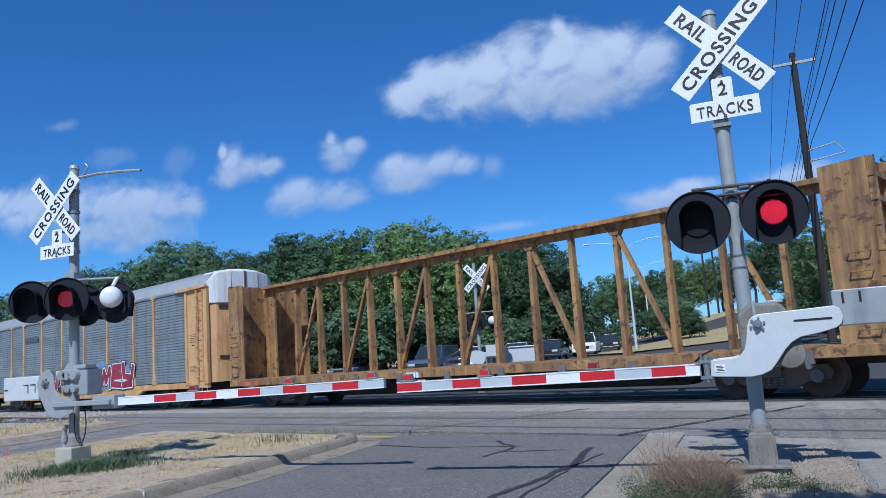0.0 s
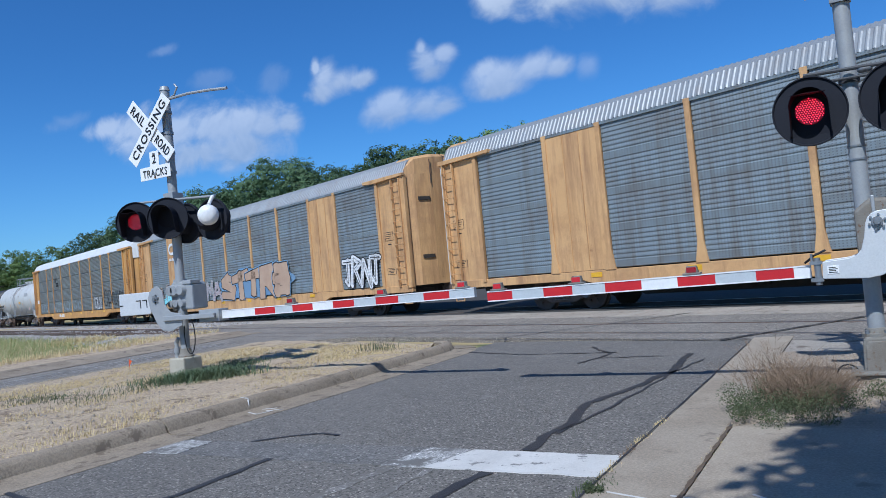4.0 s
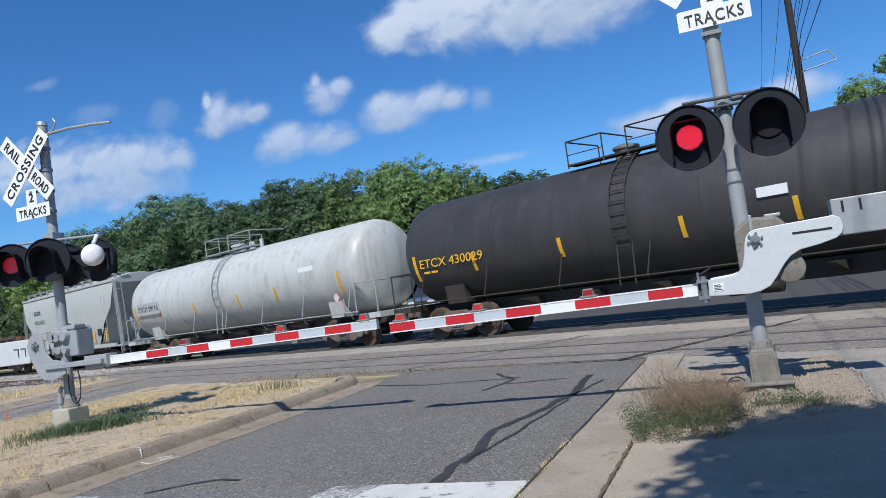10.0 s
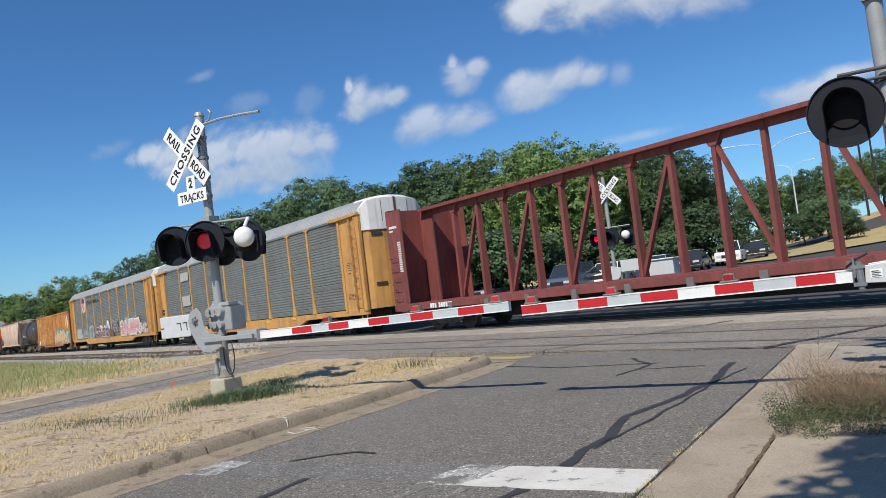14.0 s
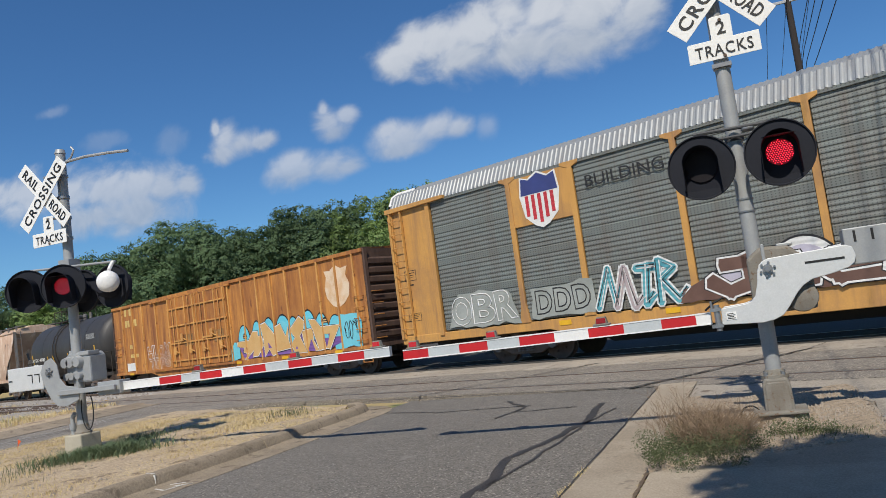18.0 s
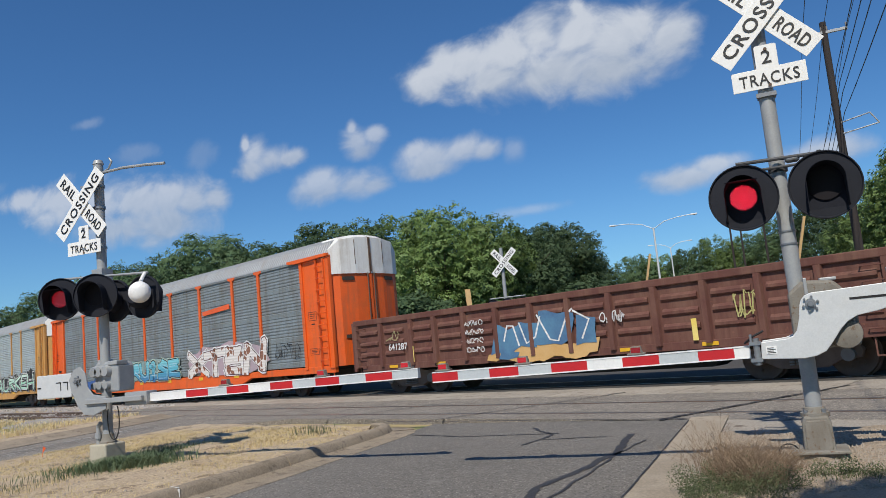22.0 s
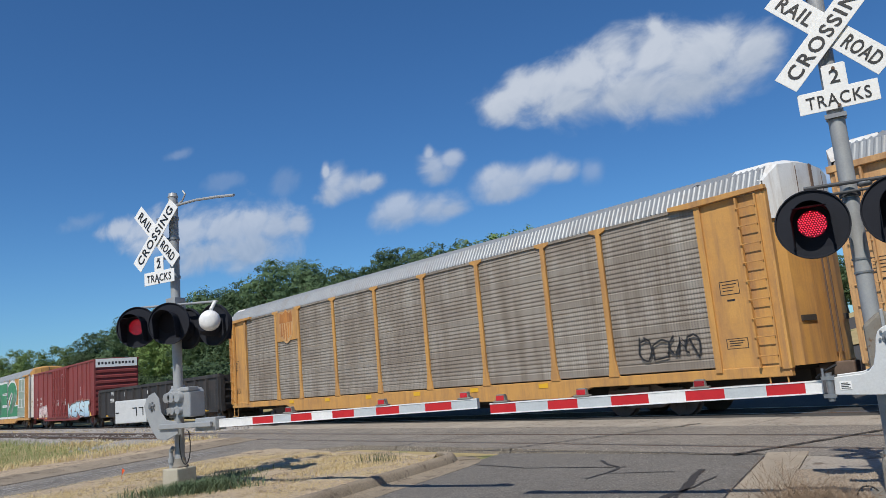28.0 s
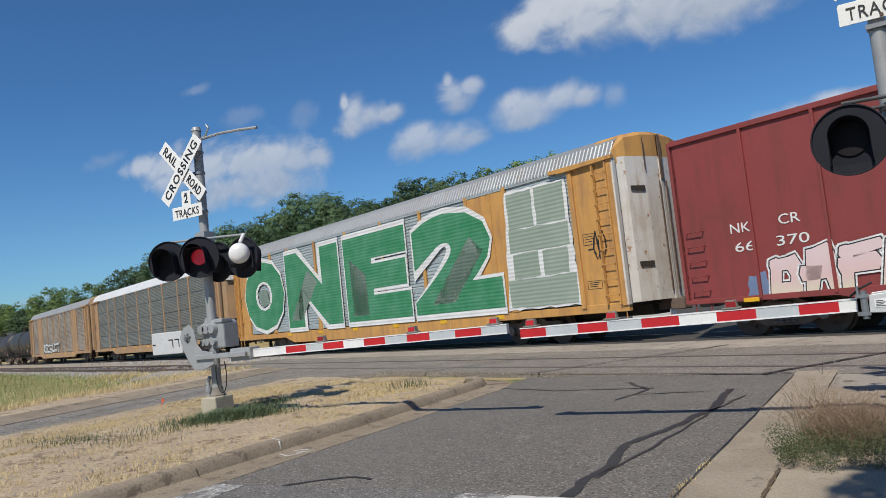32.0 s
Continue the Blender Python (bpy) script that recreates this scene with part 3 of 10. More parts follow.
# tracks
for name, mid in (("near", NEAR_TRACK), ("far", TRAIN_TRACK)):
    bed = Geo()
    rnd = random.Random(5)
    for s0, s1 in ((-400, -30.2), (9.2, 200)):
        k = int((s1 - s0) / 4)
        rows = []
        for i in range(k + 1):
            s = s0 + (s1 - s0) * i / k
            rows.append([on_track(s, mid + dn + rnd.uniform(-.1, .1), z + rnd.uniform(-.02, .02)) for dn, z in ((-2.7, -0.15), (-1.9, -0.07), (0, -0.06), (1.9, -0.07), (2.7, -0.15))])
        for ra, rb in zip(rows, rows[1:]):
            bed.strip(rb, ra)
    solid("ballast_" + name, bed, BALLAST, "grey crushed-stone ballast bed of the railway", "ballast", kind="structure")
    for side in (-0.755, 0.755):
        web, top = Geo(), Geo()
        for n0, n1, z0, z1, geo in ((-.075, .075, -.155, -.13, web), (-.01, .01, -.13, -.035, web), (-.036, .036, -.035, .005, web), (-.03, .03, .005, .011, top)):
            a, b = on_track(-400, mid + side), on_track(200, mid + side)
            geo.bar(a + Vector((0, 0, (z0 + z1) / 2)), b + Vector((0, 0, (z0 + z1) / 2)), n1 - n0, z1 - z0)
        rail = thing("rail", Matrix(), "rusty steel rail with a polished running surface", "rail", "rails of the railway", "structure")
        part("web", web, RAILRUST, rail)
        part("running_surface", top, RAILTOP, rail, "polished steel head")
tie_me = Geo().box(-.115, .115, -1.3, 1.3, -.17, -.042).mesh("tie", TIE)
rot = Matrix.Rotation(-TH, 4, "Z")
ties = Geo()
for mid in (NEAR_TRACK, TRAIN_TRACK):
    bedding = thing("track_ties", Matrix(), "row of weathered timber ties in the ballast", "railway ties", kind="structure")
    for i in range(130):
        s = -31 - i * 0.56
        part("tie", tie_me, None, bedding, at=Matrix.Translation(on_track(s, mid)) @ rot)
stones = Geo()
rnd = random.Random(9)
for i in range(2600):
    s = -31 - abs(rnd.gauss(0, 22))
    n = rnd.choice((8.9, 9.6, 11.5, 13.9, 14.3, 14.7, 16.9)) + rnd.gauss(0, 0.35)
    c = on_track(s, n, -0.08 if n > 9.6 else -0.10)
    r = rnd.uniform(.04, .09)
    p = [c + Vector((rnd.uniform(-r, r), rnd.uniform(-r, r), rnd.uniform(-.02, .02) + (r * 1.1 if j == 4 else 0))) if j == 4 else c + Vector((math.cos(j * 1.57 + i) * r, math.sin(j * 1.57 + i) * r, 0)) for j in range(5)]
    stones.add(p, [(0, 1, 4), (1, 2, 4), (2, 3, 4), (3, 0, 4)])
solid("ballast_stones", stones, STONE, "loose grey ballast stones beside the rails", "stones", kind="stuff")

# kerbs and gutter of the median
def kerb_run(name, pts, label, step=3.0, mat=KERB, pan=0.42, sgn=1, low=False):
    """Kerb stones along a line; the pan lies on its right side (sgn 1) or left (-1)."""
    base = thing(name, Matrix(), label, "kerb", kind="structure")
    dist, segs = 0.0, []
    dense = []
    for a, b in zip(pts, pts[1:]):
        k = max(1, int((Vector(b) - Vector(a)).length / 0.25))
        dense += [Vector(a).lerp(Vector(b), i / k) for i in range(k)]
    dense.append(Vector(pts[-1]))
    per = max(2, int(step / 0.25))
    for i in range(0, len(dense) - 1, per):
        run = dense[i:i + per + 1]
        g = Geo()
        prof = ((-0.17, -0.1), (-0.17, .13), (-0.14, .146), (-0.09, .15), (-0.04, .138), (-.008, .11), (.025, .03), (.07, .010), (pan - .03, .004), (pan, .0015), (pan, -.1))
        if low:
            prof = ((-0.34, -0.1), (-0.34, .095), (-0.26, .097), (-0.1, .062), (.06, .026), (.16, .012), (pan, .008), (pan, -.1))
        rows = []
        for j, c in enumerate(run):
            d = (run[min(j + 1, len(run) - 1)] - run[max(j - 1, 0)]).normalized()
            side = Vector((d.y, -d.x)) * sgn
            shrink = d * (0.012 if j == 0 else -0.012 if j == len(run) - 1 else 0)
            rows.append([(c.x + side.x * w + shrink.x, c.y + side.y * w + shrink.y, z + 0.004 * math.sin(i * 2.1)) for w, z in prof])
        for ra, rb in zip(rows, rows[1:]):
            if sgn > 0:
                g.strip(ra, rb, True)
            else:
                g.strip(rb, ra, True)
        g.add(rows[0], [tuple(range(len(prof)))])
        g.add(rows[-1], [tuple(range(len(prof)))[::-1]])
        stone = part("kerb_stone", g, mat, base)
        if low:
            for face in stone.data.polygons:
                face.use_smooth = False
    return base


nose = [(-6.1 - 0.55 * (1 - math.cos(a)), 10.7 + 0.9 * math.sin(a)) for a in (0, .4, .8, 1.2, 1.57)]
kerb_run("median_kerb", [(-6.0, -25), (-6.02, 3.3), (-6.0, 7.6)] + nose, "sand-coloured concrete kerb and gutter along the median")
kerb_run("verge_kerb", [(-15.85, -25), (-15.9, 7.2), (-16.35, 10.5), (-16.75, 14), (-17.4, 18.0)], "low concrete kerb of the opposite carriageway", sgn=1, pan=0.62, low=True)
rnd = random.Random(3)
med = Geo()
nx, ny = 26, 150
rows = []
for j in range(ny + 1):
    f = j / ny
    y = -25 + f * 36.4
    left = -12.4
    right = -6.17 if y < 10.4 else -6.17 - (y - 10.4) * 0.5
    rows.append([Vector((left + (right - left) * i / nx, y + max(0, (right - (left + (right - left) * i / nx))) * 0.36 * max(0, (f - 0.75) * 4), (-.02 if i == 0 else .125 + (0 if i == nx else 0.05 * noise.noise(Vector((i * .35, y * .5, 0))) + rnd.uniform(-.008, .012))))) for i in range(nx + 1)])
for ra, rb in zip(rows, rows[1:]):
    med.strip(ra, rb, True)
med.add([*rows[-1], *[(p.x, p.y + 0.02, -.1) for p in rows[-1]]], [(i, nx + 1 + i, nx + 2 + i, i + 1) for i in range(nx)])
solid("median", med, SOIL, "raised median of bare soil and straw-dry grass", "median", kind="structure")
verge = Geo()
rows = []
for j in range(90):
    y = -25 + j * 0.6
    rows.append([Vector((float(np.interp(y, (-25, 7.2, 10.5, 14, 18), (-15.85, -15.9, -16.35, -16.75, -17.4))) - .29 - i * 0.55, y, (.088 if i == 0 else .1 + 0.06 * noise.noise(Vector((i * .5, y * .4, 3))) - max(0, i - 4) * .03))) for i in range(9)])
for ra, rb in zip(rows[:72], rows[1:72]):
    verge.strip(rb, ra, True)
solid("verge", verge, SOIL, "sandy verge beside the opposite carriageway", "verge", kind="structure")

# right-hand gutter, slabs, dirt patch
gut = thing("gutter", Matrix(), "flush concrete gutter strip at the road edge", "gutter", kind="structure")
for k in range(12):
    y0 = -24.6 + k * 3.0
    part("slab", Geo().box(-1.47, -0.96, y0, y0 + 2.985, -.12, .012 + .003 * math.sin(k * 2.3)), CONCRETE, gut)
walkway = thing("sidewalk", Matrix(), "cracked concrete apron slabs beside the road", "sidewalk", kind="structure")
for k in range(10):
    for i in range(3):
        y0, x0 = -18.2 + k * 2.4, -0.93 + i * 1.9
        if y0 + 2.38 > 5.9 and i < 1:
            continue
        part("slab", Geo().box(x0, x0 + 1.885, y0, y0 + 2.385, -.12, .014 + .004 * math.sin(k * 1.7 + i)), CONCRETE, walkway)
part("slab", Geo().prism([(-.93, 5.79), (.955, 5.79), (.955, 6.9), (.48, 6.6), (-.93, 5.80)], -.12, .013), CONCRETE, walkway)
back = Geo()
for shape_ in ([(-.95, 9.7), (.9, 8.45), (3.0, 9.45), (-.95, 10.98)], [(.9, 8.45), (.78, 6.85), (5, 5.7), (9, 5.7), (11.8, 6.1), (3.0, 9.45)]):
    back.prism(shape_, -.12, .006)
solid("walk_beyond", back, CONCRETE_PALE, "worn concrete path leading to the tracks", "path", kind="structure")
dirt = Geo()
rows = []
for j in range(24):
    rows.append([Vector((-.95 + i * .115, 5.70 + i * .058 + j * (0.17 - i * .0025), -.015 if j == 0 or i == 16 else .032 + .02 * noise.noise(Vector((i * .4, j * .4, 7))))) for i in range(17)])
for ra, rb in zip(rows, rows[1:]):
    dirt.strip(ra, rb, True)
solid("dirt_patch", dirt, surf("gravelly_earth", (0.33, 0.26, 0.185), (0.43, 0.35, 0.26), 0.95, scale=3.5, fine=34, bump=1.0, amount=0.9, wear=(0.19, 0.145, 0.10), wear_at=0.56, speck=0.8), "patch of gravelly bare earth round the signal base", "earth", kind="structure")

# paint, cracks
def flat(name, outline, mat, label, cat, z=0.004, kind="structure"):
    return solid(name, Geo().prism(outline, -0.02, z), mat, label, cat, kind=kind)


flat("stop_line", jag([(-2.75, 4.44), (-1.5, 4.42), (-1.48, 4.93), (-2.62, 4.95)], .12, .012, 1), PAINT_LINE, "white painted stop line, worn by tyres", "road marking")
flat("stop_line_thin", jag([(-3.1, 4.44), (-2.75, 4.44), (-2.62, 4.95), (-3.0, 4.97)], .12, .012, 4), PAINT_WORN, "thinly worn stretch of the stop line", "road marking")
flat("stop_line_worn", jag([(-5.2, 4.46), (-3.1, 4.44), (-3.0, 4.97), (-5.2, 4.94)], .12, .012, 2), PAINT_SCRUB, "tyre-scrubbed half of the stop line", "road marking")
flat("stop_line_end", jag([(-5.62, 4.44), (-5.22, 4.47), (-5.22, 4.93), (-5.62, 4.95)], .1, .02, 5), PAINT_WORN, "faded white end of the stop line", "road marking")
flat("lane_arrow", [(-2.13, 3.8), (-2.0, 3.2), (-2.55, 3.28)], PAINT_LINE, "white arrow tip painted on the lane", "road marking")
for x0, x1, w in ((-3.04, -3.3, .10), (-2.70, -2.78, .07)):
    flat("scrape_line", jag([(x0, 4.4), (x0 + w, 4.4), (x1 + w, 2.6), (x1, 2.6)], .12, .018, 3), PAINT_SCRAPE, "pale scraped streak on the asphalt", "road marking", .003)


def seam(pts, w, seed, z=0.006):
    rnd = random.Random(seed)
    v = [Vector(p) for p in pts]
    dense = []
    for a, b in zip(v, v[1:]):
        k = max(1, int((b - a).length / .12))
        dense += [a.lerp(b, i / k) for i in range(k)]
    dense.append(v[-1])
    dense = [c + Vector((noise.noise(Vector((c.x * 2.3, c.y * 2.3, seed))), noise.noise(Vector((c.x * 2.3, c.y * 2.3, seed + 9))))) * (.045 if seed < 15 else .006) for c in dense]
    L, R = [], []
    for i, c in enumerate(dense):
        d = (dense[min(i + 1, len(dense) - 1)] - dense[max(i - 1, 0)]).normalized()
        s = Vector((-d.y, d.x)) * w / 2
        L.append((*(c + s * rnd.uniform(.6, 1.3)), z))
        R.append((*(c - s * rnd.uniform(.6, 1.3)), z))
    g = Geo().strip(R, L)
    g.add(L + R, [])
    solid("tar_seam", g, TAR, "black tar sealing a crack in the asphalt", "tar seam", "tar seams", "structure")


SEAMS = [
    ([(-2.08, 9.95), (-1.97, 8.42), (-2.15, 7.34), (-2.31, 6.69), (-2.22, 5.89), (-2.2, 4.98)], .09),
    ([(-1.78, 9.4), (-1.95, 8.3), (-2.05, 6.6), (-2.18, 5.5)], .035),
    ([(-2.24, 4.4), (-2.3, 3.9), (-2.33, 3.5)], .09),
    ([(-3.3, 9.3), (-3.15, 10.2), (-3.7, 11.0)], .05), ([(-3.2, 9.75), (-2.35, 9.8)], .04), ([(-3.1, 10.3), (-4.6, 10.4), (-6.2, 11.1)], .04),
    ([(-4.79, 4.96), (-4.52, 5.18), (-4.31, 5.31), (-4.08, 5.28)], .045), ([(-5.68, 3.29), (-5.34, 3.21), (-5.01, 3.19), (-4.63, 3.13), (-4.33, 3.1)], .06), ([(-4.12, 4.5), (-4.13, 3.97), (-4.1, 3.5), (-4.25, 3.22), (-4.33, 3.13), (-4.5, 2.7)], .075),
    ([(-3.34, 3.46), (-3.26, 3.53), (-3.04, 3.58), (-2.8, 3.64)], .05), ([(-3.34, 3.46), (-3.5, 3.2), (-3.3, 2.7)], .06),
    ([(-7.2, 12.9), (-5.8, 12.45), (-3.6, 11.8), (-1.5, 11.2)], .07), ([(-1.9, 11.2), (-0.4, 13.3), (0.8, 14.9)], .08),
    ([(-6.3, 12.6), (-4.4, 14.9), (-3.3, 16.3)], .06), ([(-9.5, 14.0), (-7.6, 16.3)], .05), ([(-1.47, 3.0), (-1.46, 11.0)], .016), ([(-0.945, 2.0), (-0.945, 6.0)], .02),
]
for k, (pts, w) in enumerate(SEAMS):
    seam(pts, w, k, .02 if k >= 11 else .006)
for mid in (NEAR_TRACK, TRAIN_TRACK):
    for side in (-0.755, 0.755):
        g = Geo()
        a, b = on_track(-30, mid + side, -.02), on_track(9, mid + side, -.02)
        g.bar(a, b, 0.19, .02)
        solid("flangeway", g, TAR, "dark flangeway groove beside the rail", "flangeway", "flangeways", "structure")
solid("survey_flag", Geo().add([(-11.74, 9.17, .12), (-11.73, 9.17, .30), (-11.68, 9.19, .26), (-11.735, 9.18, .20), (-11.75, 9.17, .12)], [(0, 1, 3, 4), (1, 2, 3)]), surf("flag_orange", (0.85, 0.12, 0.03), rough=0.6, bump=0), "small orange survey flag in the median soil", "flag")

chalk = Geo()
for (ax, ay), (bx, by) in (((-5.97, 6.12), (-5.74, 6.02)), ((-5.74, 6.02), (-5.70, 6.22)), ((-5.9, 6.28), (-5.76, 6.36)), ((-5.78, 6.2), (-5.62, 6.3))):
    chalk.bar((ax, ay, .012), (bx, by, .012), .02, .004)
chalk.bar((-5.99, 6.16, .02), (-6.02, 6.2, .135), .02, .006)
chalk.bar((-6.02, 6.2, .146), (-6.16, 6.24, .15), .02, .006)
solid("chalk_mark", chalk, PAINT_LINE, "faint white survey mark sprayed on the gutter", "road marking", kind="structure")

for k, line in enumerate((((-1.35, 4.1), (-1.1, 4.02), (-1.28, 3.86)), ((-1.0, 4.1), (-.8, 4.05)), ((-.6, 4.2), (-.35, 4.0), (-.2, 4.2), (-.05, 3.95)), ((-.55, 3.8), (.2, 3.72)))):
    g = Geo()
    for (ax, ay), (bx, by) in zip(line, line[1:]):
        g.bar((ax, ay, .018), (bx, by, .018), .012, .004)
    solid("chalk_mark", g, PAINT_LINE, "faint pale survey mark sprayed on the concrete", "road marking", kind="structure")

for off, wide in ((-14.55, .10), (-14.2, .07), (-13.9, .05)):
    line = [(off - max(0, y - 7) * .09 + .03 * math.sin(y * 1.3 + off), y) for y in np.arange(-4, 15.5, .5)]
    g = Geo().strip([(x - wide / 2, y, .006) for x, y in line], [(x + wide / 2, y, .006) for x, y in line])
    solid("tyre_streak", g, PAINT_WORN, "pale worn streak along the opposite carriageway", "road marking", kind="structure")
heap = Geo()
rnd = random.Random(19)
for i in range(1500):
    s, n = -27.5 + rnd.gauss(0, 1.5), 8.7 + rnd.gauss(0, .55)
    q = on_track(s, n, -.02 + max(0, .16 - .07 * abs(s + 27.5) - .1 * abs(n - 8.7)))
    r = rnd.uniform(.03, .075)
    heap.add([q + Vector((math.cos(j * 1.57 + i) * r, math.sin(j * 1.57 + i) * r, 0)) for j in range(4)] + [q + Vector((0, 0, r * 1.2))], [(0, 1, 4), (1, 2, 4), (2, 3, 4), (3, 0, 4)])
solid("ballast_heap", heap, STONE, "low heap of grey ballast stones beside the track", "stones", kind="stuff")


# ---- crossing signals ----
RED_ON = glow("lens_red", (0.22, 0.01, 0.015), (1.0, 0.008, 0.03), 0.07)
RED_DOT = glow("lens_led", (0.8, 0.05, 0.06), (1.0, 0.015, 0.045), 3.0)
RED_DIM = glow("lens_led_aside", (0.5, 0.03, 0.04), (1.0, 0.012, 0.04), 0.5)
COVER_DARK = surf("flash_cover_dark", (0.010, 0.008, 0.011), rough=0.6, bump=0, spec=0.2)
FLASHERS = []


def lamp_head(parent, x, y, z, face=0.0, phase=None, lens=True, r=.305, visor=.07, led=None):
    """A flashing-light unit facing -y, turned by face degrees: background disc, hood, lens, and an added cover that
    imitates the flashing.
    """
    head = part("lamp_background", Geo().lathe([(.0, .02), (.0, r), (-.012, r), (-.012, .02)][::-1], "y", 40), LAMPDISC, parent, "round black background", at=Matrix.Translation((x, y, z)) @ Matrix.Rotation(radians(face), 4, "Z"))
    rim = Geo().lathe([(-.012, r - .012), (-.03, r - .006), (-.03, r + .004), (.02, r + .004), (.02, r - .012)], "y", 40, caps=False)
    part("rim", rim, LAMPDISC, head)
    part("housing", Geo().lathe([(.02, .17), (.16, .16), (.22, .10), (.22, .02)], "y", 24), LAMPBLACK, head)
    arch = [(math.cos(a) * .155, math.sin(a) * .155 + .02) for a in np.linspace(math.radians(-8), math.radians(188), 19)]
    arch = [(.158, -.215)] + arch + [(-.158, -.215)]
    part("face_plate", Geo().prism([(a * .99, b * .99) for a, b in arch], -.0128, -.011, "y"), LAMPBLACK, head, "matt black plate inside the hood")
    hood = Geo()
    n = len(arch)
    def ringed(k, dy):
        return [(a * k, dy - (visor * max(0, (b + .2) / .4) if dy < -.1 else 0), b * k) for a, b in arch]
    hood.strip(ringed(1.0, -.012), ringed(1.02, -.17), True)
    hood.strip(ringed(1.05, -.17), ringed(1.03, -.012), True)
    hood.strip(ringed(1.02, -.17), ringed(1.05, -.17))
    part("hood", hood, LAMPBLACK, head)
    if lens:
        part("lens", Geo().lathe([(-.015, .001), (-.0185, .117), (-.0125, .122)], "y", 30), RED_ON, head, "red lens")
        if phase is not None:
            dots = Geo()
            for i in range(-8, 9):
                for j in range(-8, 9):
                    px, pz = (i + (j % 2) * .5) * .0215, j * .0188
                    if px * px + pz * pz < .114 ** 2:
                        dots.add([(px - .0062, -.021, pz), (px, -.021, pz - .0062), (px + .0062, -.021, pz), (px, -.021, pz + .0062)], [(0, 1, 2, 3)])
            leds = part("light_dots", dots, led or RED_DOT, head, "grid of red light-emitting dots")
            leds["kind"] = "stuff"
            # added cover, not on real signals: hides the steady glow to imitate flashing
            flash_cover = part("shutter", Geo().lathe([(-.004, .001), (-.004, .142), (.0, .142), (.0, .001)], "y", 28, (0, 0, -.145)), COVER_DARK, head, "added dark cover that imitates the lamp switched off", at=Matrix.Translation((0, -.026, .145)))
            FLASHERS.append((flash_cover, phase, .84 if led else .86))
    return head


def crossbuck(parent, x, y, z, size=.61, both=False):
    for text, tilt, dy in ((("RAIL", "ROAD"), 47.5, 0.0), (("CROSSING",), -46, -.022)):
        blade = part("crossbuck_blade", Geo().box(-size, size, -.004, .004, -.115, .115), SIGNWHITE, parent, "white reflective crossbuck blade", bevel=.003, at=Matrix.Translation((x, y + dy, z)) @ Matrix.Rotation(radians(tilt), 4, "Y"))
        for side in ((0, 180) if both else (0,)):
            turn = Matrix.Rotation(radians(side), 4, "Z")
            if len(text) == 2:
                for wd, cx in ((text[0], -.35), (text[1], .36)):
                    part("word", letters(wd, .36, .135, SIGNBLACK, .012, 1.1), None, blade, "black lettering", at=turn @ Matrix.Translation((cx, -.006, 0)))
            else:
                part("word", letters(text[0], 1.06, .135, SIGNBLACK, .012, 1.15), None, blade, "black lettering", at=turn @ Matrix.Translation((0, -.006, 0)))


def tracks_sign(parent, x, y, z):
    """The plate below the crossbuck: a small upper field with the number, a wide lower one with the word."""
    out = [(-.33, -.1), (.33, -.1), (.33, .1), (.1, .1), (.1, .31), (.085, .325), (-.085, .325), (-.1, .31), (-.1, .1), (-.33, .1)]
    plate = part("tracks_plate", Geo().prism(out, -.004, .004, "y"), SIGNWHITE, parent, "white plate below the crossbuck", bevel=.003, at=Matrix.Translation((x, y, z)))
    part("word", letters("TRACKS", .53, .115, SIGNBLACK, .006, 1.15), None, plate, "black lettering", at=Matrix.Translation((0, -.006, -.005)))
    part("numeral", letters("2", .085, .125, SIGNBLACK, .01), None, plate, "black numeral", at=Matrix.Translation((0, -.006, .205)))
    b = Geo()
    for zz in (.28, -.075):
        b.tube((0, -.018, zz), (0, 0, zz), .016, seg=8)
    part("bolt", b, RAILRUST, plate)


